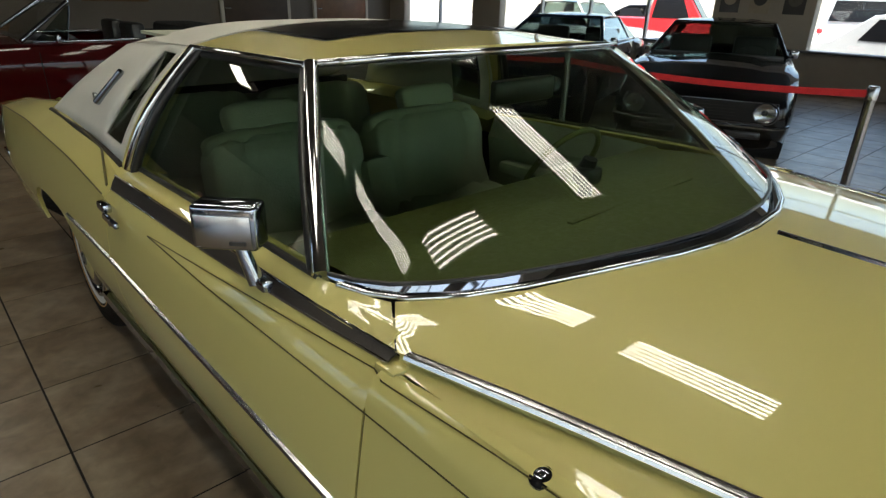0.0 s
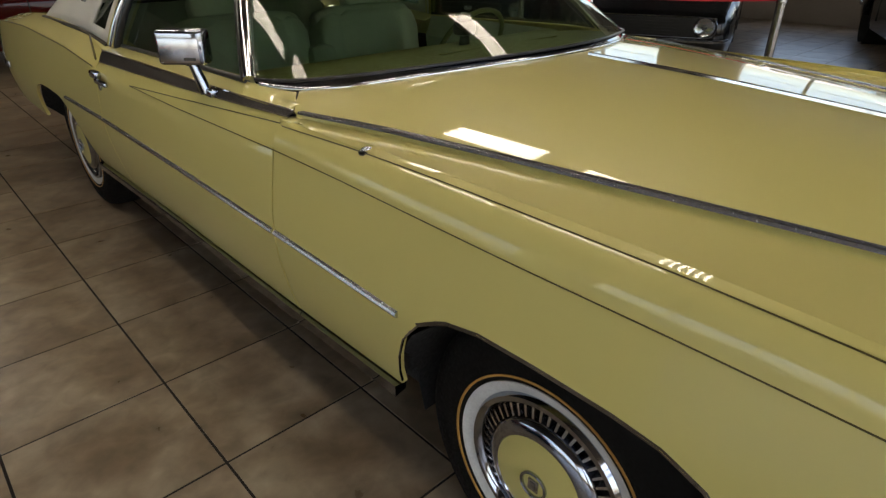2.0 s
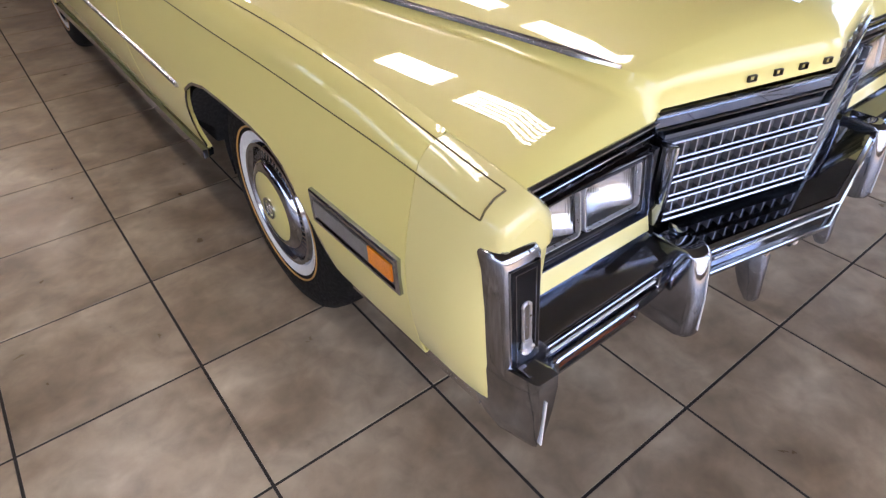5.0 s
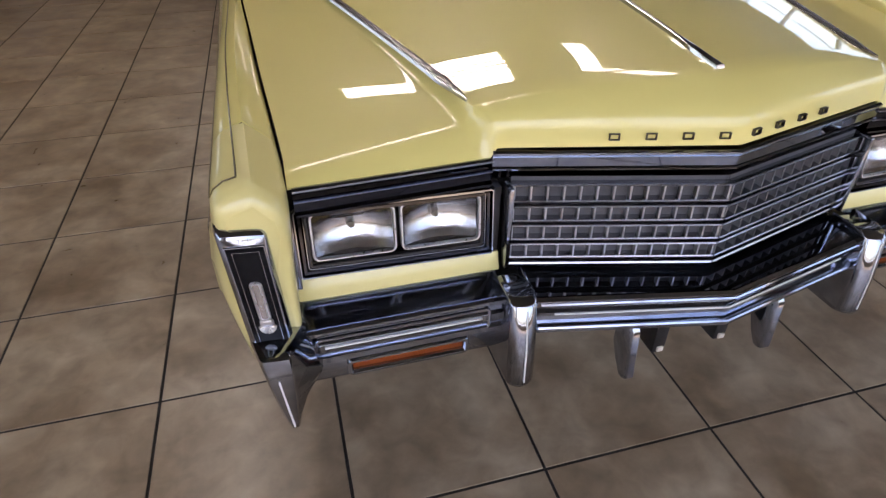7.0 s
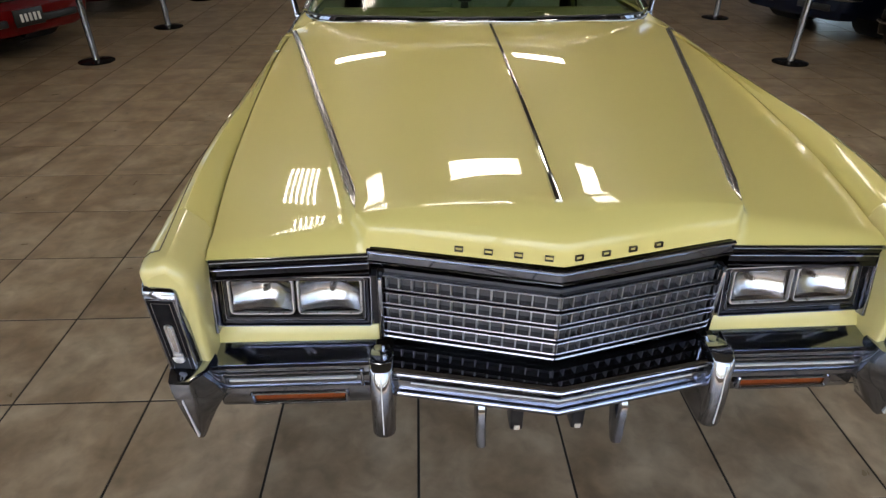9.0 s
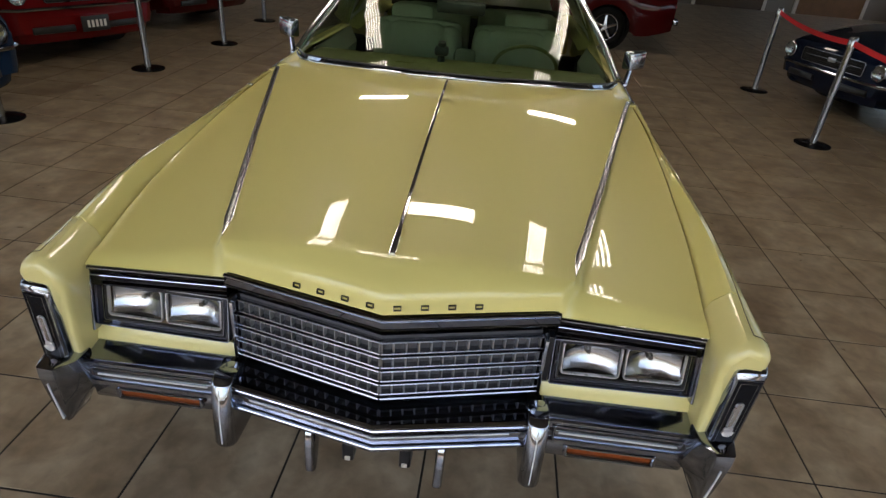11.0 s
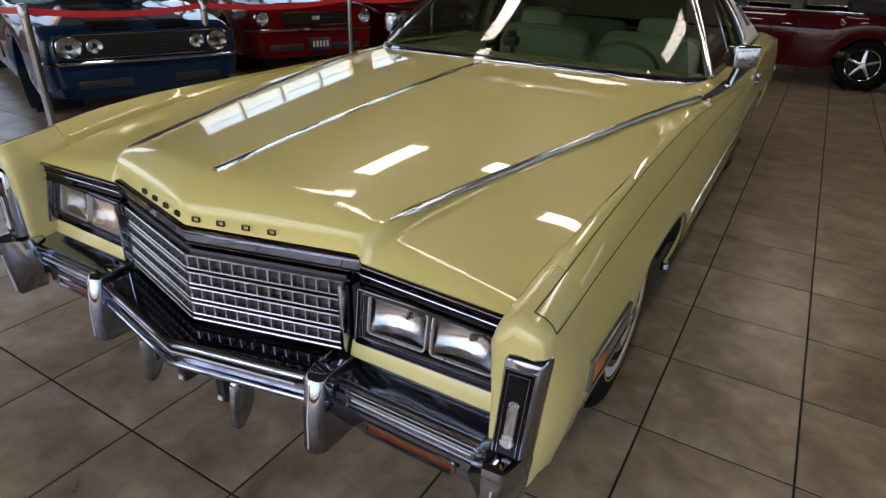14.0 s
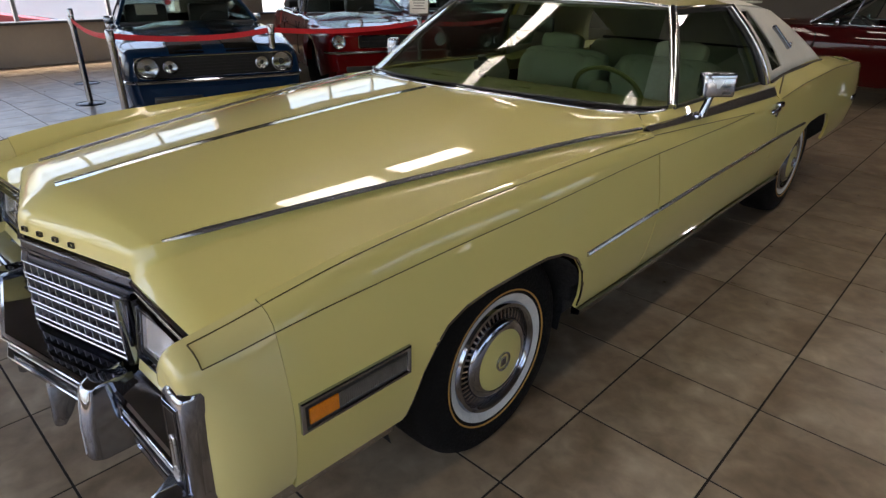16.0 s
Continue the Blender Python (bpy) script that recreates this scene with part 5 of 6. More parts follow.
tube("cowl_edge", [(x, y, z + 0.003) for x, y, z in cowl_out], 0.0075, CHROME_BRIGHT, car, "chrome cowl edge")
tube("screen_base_seal", [(x, y - 0.002, z + 0.002) for x, y, z in mirrored(WS_BASE)], 0.005, BLACK, car, "black seal at the windscreen foot")

# roof skin, front painted part, and vinyl rear
roof_edge = table((1.545, 0.645), (1.8, 0.665), (2.25, 0.668), (2.7, 0.655), (3.05, 0.62))
roof_side_z = table((1.545, 1.348), (1.8, 1.348), (2.25, 1.340), (2.7, 1.325), (3.05, 1.29))
roof_mid_z = table((1.43, 1.369), (1.55, 1.384), (1.7, 1.398), (1.9, 1.410), (2.1, 1.416), (2.5, 1.412), (2.9, 1.388), (3.2, 1.34), (3.45, 1.24))


def roof_rows(y_list, lead):
    rows = []
    for y in y_list:
        row = []
        for k in range(-8, 9):
            c = k / 8
            yy = y + lead * (1 - c * c) * (-0.13 if y < 1.58 else 0)
            e, zs, zm = roof_edge(y), roof_side_z(y), roof_mid_z(y)
            z = zs + (zm - zs) * (1 - abs(c) ** 2.6)
            row.append((c * e, yy, z))
        rows.append(row)
    return rows


sheet("roof", roof_rows([1.572, 1.63, 1.75, 1.9, 2.05, 2.2, 2.26], 1), PAINT, car, "yellow painted front half of the roof", thick=0.01)
# sunroof: dark glass lying flush in the roof, with a slim dark seal
def roof_z(x, y):
    c = min(1, abs(x) / roof_edge(y))
    return roof_side_z(y) + (roof_mid_z(y) - roof_side_z(y)) * (1 - c ** 2.6)


for nm, hx, y0, y1, up, mt, lb in (("sunroof_seal", 0.475, 1.785, 2.245, 0.0015, BLACK, "black sunroof seal"), ("sunroof", 0.46, 1.80, 2.23, 0.003, BLACK_GLOSS, "dark tinted glass sunroof")):
    rows = [[(hx * (k / 5 - 1), y0 + (y1 - y0) * j / 6, roof_z(hx * (k / 5 - 1), y0 + (y1 - y0) * j / 6) + up) for k in range(11)] for j in range(7)]
    sheet(nm, rows, mt, car, lb)

# vinyl roof: crown, sail panels, back
vin = []
for y in (2.30, 2.5, 2.7, 2.9, 3.05, 3.2, 3.35):
    e = roof_edge(min(y, 3.05)) - max(0, y - 3.05) * 0.05
    zs = roof_side_z(min(y, 3.05)) - max(0, y - 3.05) * 0.62
    zm = roof_mid_z(y) - max(0, y - 3.2) * 0.25
    row = []
    for k in range(-8, 9):
        c = k / 8
        row.append((c * e, y, zs + (zm - zs) * (1 - abs(c) ** 2.6)))
    vin.append(row)
vin.append([(x * 1.12, 3.75, 0.965) for x, y, z in vin[-1]])
sheet("vinyl_roof", vin, VINYL_WHITE, car, "white padded vinyl rear roof", thick=0.012)
for s in (1, -1):
    # sail panel with opera window opening
    def sail(u, v):
        """u along from the pillar band to the tail, v upwards."""
        b = Vector((0.885 - 0.02 * u, 2.42 + 1.12 * u, 0.925 + 0.03 * min(1, u * 3)))
        t = Vector((0.663 - 0.05 * u, 2.285 + 0.86 * u, 1.338 - 0.06 * u ** 2))
        p = b * (1 - v) + t * v
        p.x += 0.035 * math.sin(math.pi * v) * (1 - 0.4 * u)
        return p
    U, V = [0.0, 0.075, 0.16, 0.25, 0.32, 0.40, 0.5, 0.65, 0.8, 0.92, 1.0], [0, 0.12, 0.26, 0.4, 0.55, 0.7, 0.84, 0.93, 1.0]
    verts = [tuple(sail(u, v)) for u in U for v in V]
    faces = []
    hole = lambda i, j: 1 <= i < 3 and 1 <= j < 7
    for i in range(len(U) - 1):
        for j in range(len(V) - 1):
            if not hole(i, j):
                a = i * len(V) + j
                q = (a, a + 1, a + len(V) + 1, a + len(V))
                faces.append(q if s > 0 else q[::-1])
    ob = solid("sail_panel", [(s * x, y, z) for x, y, z in verts], [f[::-1] for f in faces], VINYL_WHITE, car, "white vinyl sail panel")
    md = ob.modifiers.new("thickness", "SOLIDIFY")
    md.thickness, md.offset = 0.012, -1
    W = [sail(0.07, 0.115), sail(0.255, 0.115), sail(0.255, 0.935), sail(0.07, 0.935)]
    W = [(s * p.x - s * 0.008, p.y, p.z) for p in W]
    ow = quad_block("opera_window", W if s > 0 else [W[1], W[0], W[3], W[2]], -0.004, 0.0, SIDE_GLASS, car, "narrow opera window")
    # chrome opera lamp and crest on the sail
    a, b = sail(0.47, 0.34), sail(0.47, 0.68)
    tube("opera_lamp", [(s * (p.x + 0.012), p.y, p.z) for p in (a, a.lerp(b, 0.5), b)], 0.014, CHROME, car, "slim chrome opera lamp")
    c = sail(0.55, 0.38)
    part("sail_crest", bm_box(bmesh.new(), (s * (c.x + 0.008), c.y, c.z), (0.012, 0.035, 0.03), 0.004), CHROME_WORN, car, "small metal crest")
    tube("vinyl_edge", [(s * (sail(u, 0).x + 0.004), sail(u, 0).y, sail(u, 0).z - 0.004) for u in (0, 0.1, 0.2, 0.4, 0.6, 0.8, 1.0)], 0.012, VINYL_BLACK, car, "dark bead under the vinyl roof")
    # pillar band: painted strip with chrome leading edge
    n = 8
    rows = []
    for k in range(n + 1):
        t = k / n
        bow = 0.035 * math.sin(math.pi * t)
        p = Vector((0.880, 2.355, 0.926)).lerp(Vector((0.668, 2.215, 1.339)), t)
        q = Vector((0.886, 2.425, 0.925)).lerp(Vector((0.662, 2.29, 1.339)), t)
        rows.append([(p.x + bow - 0.02, p.y - 0.002, p.z), (p.x + bow + 0.004, p.y, p.z), (q.x + bow + 0.006, q.y, q.z), (q.x + bow - 0.02, q.y, q.z)])
    sheet("pillar_band", rows, PAINT, car, "yellow pillar band", side=s, flip=False)
    tube("pillar_trim", [(s * (r[1][0] + 0.004), r[1][1] + 0.004, r[1][2]) for r in rows], 0.016, CHROME_BRIGHT, car, "broad chrome pillar trim", 1.0)
    tube("glass_seal", [(s * (r[1][0] - 0.004), r[1][1] - 0.028, r[1][2] - 0.006) for r in rows], 0.014, BLACK, car, "black glass seal")
    # windscreen pillar
    P0, P1 = A0, A1
    tube("screen_pillar", [(s * (P0.x + (P1.x - P0.x) * t + 0.012 * math.sin(math.pi * t)), P0.y + (P1.y - P0.y) * t - 0.01 * math.sin(math.pi * t), P0.z + (P1.z - P0.z) * t) for t in [k / 8 for k in range(9)]], 0.019, CHROME_BRIGHT, car, "chrome windscreen pillar")
    tube("pillar_seal", [(s * (P0.x + (P1.x - P0.x) * t + 0.010 * math.sin(math.pi * t)), P0.y + 0.03 + (P1.y - P0.y) * t, P0.z + (P1.z - P0.z) * t - 0.004) for t in [k / 8 for k in range(9)]], 0.013, BLACK, car, "black pillar seal")
    # drip rail over the door glass
    tube("drip_rail", [(s * (roof_edge(y) + 0.008), y, roof_side_z(y) - 0.004) for y in (1.578, 1.7, 1.9, 2.1, 2.23)], 0.010, CHROME_BRIGHT, car, "chrome drip rail")
    tube("roof_seal", [(s * (roof_edge(y) + 0.002), y, roof_side_z(y) - 0.022) for y in (1.578, 1.7, 1.9, 2.1, 2.23)], 0.010, BLACK, car, "black roof seal")
    tube("belt_seal", [(s * (belt_x(y) + 0.004), y, belt_z(y) + 0.003) for y in (1.19, 1.5, 1.8, 2.1, 2.36)], 0.009, BLACK, car, "black belt seal")
    # door glass
    rows = []
    for k in range(7):
        t = k / 6
        row = []
        for j in range(9):
            u = j / 8
            f = Vector((0.862, 1.20, 0.955)).lerp(Vector((0.640, 1.588, 1.34)), t)
            r = Vector((0.858, 2.37, 0.925)).lerp(Vector((0.655, 2.20, 1.335)), t)
            p = f.lerp(r, u)
            row.append((p.x + 0.022 * math.sin(math.pi * t), p.y, p.z))
        rows.append(row)
    g = sheet("door_glass", rows, SIDE_GLASS, car, "green-tinted door glass", side=s, angle=60)
    g.visible_shadow = False
    # mirror
    rot = Matrix.Rotation(radians(s * 48), 4, "Z")
    mc = Vector((s * 0.968, 1.362, 1.05))
    bm = bmesh.new()
    bm_box(bm, mc, (0.138, 0.062, 0.105), 0.012, rot, 3)
    mir = part("door_mirror", bm, CHROME, car, "rectangular chrome door mirror")
    face = rot @ Vector((0, -1, 0))
    sx = rot @ Vector((1, 0, 0))
    quad = [mc + face * 0.0315 + sx * a * 0.058 + Vector((0, 0, b)) for a, b in ((-1, -0.044), (1, -0.044), (1, 0.030), (-1, 0.030))]
    quad_block("mirror_face", quad, -0.002, 0.003, MIRROR_SHELL, mir, "satin silver mirror shell face", 0.002)
    q2 = between(quad, 0.60, 0.90, 0.10, 0.22)
    quad_block("mirror_badge", q2, 0.003, 0.0045, METAL_DARK, mir)
    bm = bmesh.new()
    bm_cyl(bm, (s * 0.938, 1.330, 0.905), (s * 0.957, 1.352, 1.005), 0.018, 0.013, 12)
    bm_box(bm, (s * 0.932, 1.32, 0.908), (0.03, 0.07, 0.025), 0.008)
    part("mirror_stalk", bm, CHROME, mir, "chrome mirror stalk")
    # door handle and lock
    bm = bmesh.new()
    hx = s * (X(2.2, 0.83) + 0.012)
    bm_box(bm, (hx, 2.285, 0.835), (0.028, 0.075, 0.030), 0.008)
    bm_box(bm, (hx + s * 0.012, 2.185, 0.818), (0.016, 0.13, 0.020), 0.006)
    part("door_handle", bm, CHROME, car, "chrome door handle")
    part("door_lock", bm_cyl(bmesh.new(), (hx - s * 0.012, 2.262, 0.79), (hx + s * 0.002, 2.262, 0.79), 0.015), CHROME, car, "chrome key lock")

# antenna base on the passenger fender
lathe("antenna_base", [(0.019, 0), (0.018, 0.003), (0.012, 0.006), (0.009, 0.008), (0.005, 0.009), (0.0005, 0.009)], (-0.915, 0.565, 0.898), (-0.45, 0, 1), CHROME, car, "round chrome antenna base", 24)

# rear end: deck lid, tail face, spare hump
deck = []
for y, w, z in ((3.62, 0.74, 0.945), (3.8, 0.74, 0.94), (4.1, 0.73, 0.925), (4.4, 0.70, 0.87), (4.46, 0.68, 0.80), (4.48, 0.68, 0.55)):
    deck.append([(w * c, y, z + 0.02 * (1 - c * c)) for c in (-1, -0.7, -0.35, 0, 0.35, 0.7, 1)])
sheet("deck_lid", deck, PAINT, car, "yellow boot lid")
for s in (1, -1):
    bm = bmesh.new()
    bm_box(bm, (s * 0.83, 4.43, 0.67), (0.20, 0.05, 0.36), 0.02)
    tl = part("tail_fin", bm, PAINT, car, "yellow rear fender end")
    part("tail_lamp", bm_box(bmesh.new(), (s * 0.90, 4.462, 0.68), (0.04, 0.04, 0.24), 0.01), CHROME, car, "chrome framed tail lamp")
    part("rear_marker", bm_box(bmesh.new(), (s * (X(4.2, 0.62) + 0.0), 4.2, 0.64), (0.012, 0.13, 0.035), 0.003), CHROME, car, "small chrome rear side marker")
part("rear_bumper", bm_box(bmesh.new(), (0, 4.47, 0.52), (1.70, 0.10, 0.13), 0.02), CHROME, car, "chrome rear bumper")

# ---------------------------------------------------------------- cabin
part("cabin_floor", bm_box(bmesh.new(), (0, 2.15, 0.36), (1.66, 2.3, 0.04)), CARPET, car, "green carpet")
# dashboard top curving under the screen
rows = []
for x in [k * 0.09 - 0.81 for k in range(19)]:
    yb = float(np.interp(abs(x), [p[0] for p in WS_BASE], [p[1] for p in WS_BASE])) + 0.01
    zb = float(np.interp(abs(x), [p[0] for p in WS_BASE], [p[2] for p in WS_BASE])) - 0.015
    rows.append([(x, yb, zb), (x, (yb + 1.42) / 2, zb - 0.008), (x, 1.38, 0.945 - 0.02 * abs(x)), (x, 1.43, 0.935), (x, 1.445, 0.90), (x, 1.41, 0.72), (x, 1.40, 0.50)])
sheet("dashboard", rows, DASH, car, "olive padded dashboard", flip=True)
part("dash_vent", bm_box(bmesh.new(), (0, 1.00, 0.989), (0.6, 0.018, 0.006), 0.002, Matrix.Rotation(radians(-4), 4, "X")), DASH, car, "dark defroster slot")
bm = bmesh.new()
bm_box(bm, (-0.075, 1.12, 1.045), (0.075, 0.06, 0.055), 0.016)
bm_cyl(bm, (-0.075, 1.12, 0.97), (-0.075, 1.12, 1.03), 0.022, 0.016, 12)
bm_cyl(bm, (-0.075, 1.125, 1.06), (-0.075, 1.115, 1.095), 0.026, 0.020, 16)
gad = part("dash_gauge", bm, BLACK, car, "black dash-top instrument pod")


def padded(name, c, size, parent, label="", rot=None, pleats=0, depth=0.022, square=0.34, across=0):
    """A stuffed leather cushion: a rounded block, sewn into upright pleats on its front (and cross seams)."""
    spow = lambda a, e: math.copysign(abs(a) ** e, a)
    v, nu, nv = [], 72, 25
    for j in range(nv):
        b = math.pi * (j / (nv - 1) - 0.5)
        for i in range(nu):
            a = 2 * math.pi * i / nu
            x, y, z = spow(math.cos(b), square) * spow(math.cos(a), square), spow(math.cos(b), square) * spow(math.sin(a), square), spow(math.sin(b), square)
            sink = 0.0
            if pleats:
                sink = depth * (1 - abs(math.sin(math.pi * pleats * (x + 1) / 2)) ** 0.45) * max(0, 1 - abs(x) ** 6)
            if across:
                sink += depth * 0.8 * (1 - abs(math.sin(math.pi * across * (z + 1) / 2)) ** 0.4) * max(0, 1 - abs(z) ** 6)
            p = Vector((x * size[0] / 2, y * size[1] / 2 + (sink if y < 0 else 0), z * size[2] / 2 - (sink * 0.6 if z > 0.9 else 0)))
            v.append(Vector(c) + (rot @ p if rot else p))
    return solid(name, v, grid_faces(nv, nu, False, True), LEATHER, parent, label, 60)


tilt = Matrix.Rotation(radians(-16), 3, "X")
for s in (1, -1):
    st = padded("front_seat", (s * 0.345, 1.93, 0.54), (0.64, 0.22, 0.64), car, "pale green pleated leather front seat", Matrix.Rotation(radians(-84), 3, "X"), 6)
    padded("seat_back", (s * 0.345, 2.285, 0.75), (0.62, 0.22, 0.50), st, "", tilt, 5, 0.030, across=2)
    padded("seat_roll", (s * 0.345, 2.350, 0.955), (0.60, 0.17, 0.13), st, "", tilt, 3, 0.012, 0.6)
    padded("headrest", (s * 0.40, 2.385, 1.050), (0.30, 0.12, 0.13), st, "", tilt, 1, 0.0, 0.55)
    rs = padded("rear_seat", (s * 0.36, 3.05, 0.52), (0.66, 0.22, 0.5), car, "pale leather rear bench", Matrix.Rotation(radians(-84), 3, "X"), 5)
    padded("rear_seat_back", (s * 0.36, 3.29, 0.78), (0.66, 0.18, 0.46), rs, "", tilt, 5)
    rows = [[(0.80, y, 0.40), (0.815, y, 0.65), (0.79, y, 0.82), (0.84, y, 0.93)] for y in (1.42, 1.8, 2.2, 2.34)]
    sheet("door_card", rows, LEATHER, car, "pale door trim panel", side=s, thick=0.02)
    part("arm_rest", bm_box(bmesh.new(), (s * 0.77, 1.95, 0.70), (0.09, 0.5, 0.06), 0.02), LEATHER, car)
part("centre_armrest", bm_box(bmesh.new(), (0, 2.2, 0.66), (0.15, 0.14, 0.40), 0.04, tilt.to_4x4()), LEATHER, car, "pale centre armrest")
part("parcel_shelf", bm_box(bmesh.new(), (0, 3.42, 0.93), (1.4, 0.26, 0.03)), DASH, car, "dark parcel shelf")
part("cabin_back", bm_box(bmesh.new(), (0, 3.60, 0.80), (1.5, 0.04, 0.40)), DARK, car)
part("head_lining", bm_box(bmesh.new(), (0, 2.35, 1.335), (1.16, 1.4, 0.012)), LEATHER, car, "pale head lining")
# steering wheel
sw = Vector((0.39, 1.56, 0.885))
ax = Vector((0, 0.90, 0.50)).normalized()
q = ax.to_track_quat("Z", "Y").to_matrix()
ring = [sw + q @ Vector((0.188 * math.cos(a), 0.188 * math.sin(a), 0)) for a in [2 * math.pi * k / 36 for k in range(37)]]
v = []
for i, p in enumerate(ring[:-1]):
    r = (p - sw).normalized()
    v += [p + (r * math.cos(b) + ax * math.sin(b)) * 0.0115 for b in [2 * math.pi * k / 8 for k in range(8)]]
f = grid_faces(36, 8, False, True) + [(35 * 8 + j, 35 * 8 + (j + 1) % 8, (j + 1) % 8, j) for j in range(8)]
stw = solid("steering_wheel", v, f, DASH, car, "slim olive steering wheel")
bm = bmesh.new()
bm_box(bm, sw - ax * 0.02, (0.34, 0.03, 0.06), 0.012, q.to_4x4())
bm_cyl(bm, sw - ax * 0.02, sw - Vector((0, 0.28, 0.16)), 0.03)
part("steering_column", bm, LEATHER, stw)
part("rear_view_mirror", bm_box(bmesh.new(), (-0.01, 1.43, 1.243), (0.27, 0.03, 0.080), 0.014), BLACK, car, "black interior mirror")


# ---------------------------------------------------------------- true lengths of the coupe
def settle(root):
    """Draws the body to its true length behind the front axle, and its flanks out and up a little; wheels keep their shape."""
    for ob in root.children_recursive:
        q = ob
        while q.parent != root:
            q = q.parent
        if ob.type != "MESH" or q.name.startswith("wheel") and not q.name.startswith("wheel_well"):
            continue
        for v in ob.data.vertices:
            x, y, z = v.co
            flank = min(1, max(0, (abs(x) - 0.86) / 0.08)) * min(1, max(0, (z - 0.42) / 0.1)) * min(1, max(0, (0.98 - z) / 0.06))
            if z > 0.97:
                z = 0.97 + (z - 0.97) * 0.925
            v.co = (x * (1 + 0.011 * min(1, max(0, (y + 0.2) / 1.2))), (y * 0.967 if y > 0 else y) - 0.011, z + 0.008 * flank)


settle(car)

# ---------------------------------------------------------------- other cars in the showroom and outside
def flake(name, col):
    return paint_mat(name, col, coat=0.9, spec=0.05, ior=1.38)


P_BLUE, P_RED, P_DKRED, P_BLACK, P_WHITE, P_NAVY = (flake(n, c) for n, c in (("blue_paint", (0.0025, 0.016, 0.045)), ("red_paint", (0.13, 0.003, 0.004)), ("dark_red_paint", (0.05, 0.0011, 0.0018)), ("black_paint", (0.0022, 0.0022, 0.0026)), ("white_paint", (0.55, 0.55, 0.57)), ("navy_paint", (0.003, 0.007, 0.02))))
P_PINK = flake("faded_red_paint", (0.42, 0.10, 0.11))
P_BRIGHT_RED = flake("bright_red_paint", (0.45, 0.02, 0.025))
CAR_GLASS = glass_mat("car_glass", (0.66, 0.72, 0.70))
CLOTH_BLACK = mat("black_canvas", (0.012, 0.012, 0.013), 0.85, 0, 0, 10, 0.15, 0.3, 200)


def muscle_car(name, label, m, paint, length=4.7, width=1.84, height=1.30, open_top=False, roof=None, stripes=None, round_lamps=2, plate=False, style="wide", pillar=None, lamp_z=0.65):
    """A two-door car facing -y about its middle, with its parts; m: its pose."""
    e = thing(name, label, "car", "showroom cars")
    hw, L = width / 2, length / 2
    belt, wb = 0.86, length * 0.30
    yf, yr = -wb, wb * 0.98
    arch = 0.36
    top = table((-L, lamp_z + 0.055), (-L + 0.02, lamp_z + 0.095), (-L + 0.07, lamp_z + 0.125), (-L + 0.16, lamp_z + 0.148), (-L + 0.8, 0.862), (-L * 0.5, 0.90), (-L * 0.28, 0.915), (L * 0.35, 0.92), (L - 0.6, 0.91), (L, 0.82))
    wide = table((-L, hw - 0.17), (-L + 0.02, hw - 0.115), (-L + 0.07, hw - 0.075), (-L + 0.16, hw - 0.05), (-L + 0.4, hw - 0.018), (-L + 0.8, hw), (L - 0.8, hw), (L - 0.2, hw - 0.05), (L, hw - 0.14))
    def low(y):
        for c in (yf, yr):
            d = abs(y - c)
            if d < arch:
                return 0.30 + math.sqrt(arch ** 2 - d ** 2) * 1.0
        return 0.24 + 0.10 * max(0, (abs(y) - L + 0.4) / 0.4)
    ys = us(-L, L, 44, tuple(c + arch * k for c in (yf, yr) for k in (-0.999, -0.95, -0.85, 0.85, 0.95, 0.999)) + (-L + 0.02, -L + 0.07, -L + 0.16))
    rows = []
    for y in ys:
        w, t, lo = wide(y), top(y), low(y)
        bulge = 0.03 * min(1, (y + L) / 0.5)
        half = [(w - 0.10, lo), (w - 0.03, lo), (w - 0.008, lo + (t - lo) * 0.2), (w, lo + (t - lo) * 0.45), (w - 0.006, lo + (t - lo) * 0.66), (w - 0.024, lo + (t - lo) * 0.83), (w - 0.055, t - 0.028), (w - 0.10, t - 0.006), (w - 0.17, t), (w - 0.34, t - 0.004 + 0.2 * bulge), (w - 0.44, t + 0.6 * bulge), (0.0001, t + bulge)]
        rows.append([(x, y, z) for x, z in half] + [(-x, y, z) for x, z in half[-2::-1]])
    n = len(rows[0])
    cab0, cab1 = -L * 0.28, L * 0.52
    verts = [p for r in rows for p in r]
    faces = []
    for i in range(len(rows) - 1):
        for j in range(n - 1):
            ymid = (ys[i] + ys[i + 1]) / 2
            if cab0 + 0.05 < ymid < cab1 and 8 <= j < n - 9:
                continue
            a = i * n + j
            faces.append((a, a + n, a + n + 1, a + 1))
    faces.append(tuple(range((len(rows) - 1) * n, len(rows) * n)))
    faces.append(tuple(range(n))[::-1])
    body = solid("body", verts, [f[::-1] for f in faces], paint, e, "", 38)
    # front: grille and lamps
    wide_g = style == "wide"
    gw, z0g, z1g = (hw - 0.155, lamp_z - 0.105, lamp_z + 0.095) if wide_g else (0.43, lamp_z - 0.085, lamp_z + 0.070)
    G = [(-gw, -L - 0.004, z0g), (gw, -L - 0.004, z0g), (gw, -L - 0.004, z1g), (-gw, -L - 0.004, z1g)]
    # Block sits proud of the nose; its black imitates a shaded recess.
    quad_block("grille", between(G, 0.01, 0.99, 0.04, 0.96), -0.03, 0.004, DARK, e, "wide grille block, black in place of a recess's shade", 0.01)
    round_ring("grille_trim", G, 0.014, 0.014, 0.085 if wide_g else 0.03, CHROME, e, "thin chrome grille outline")
    for k in range(6):
        z = z0g + (k + 1) * (z1g - z0g) / 7
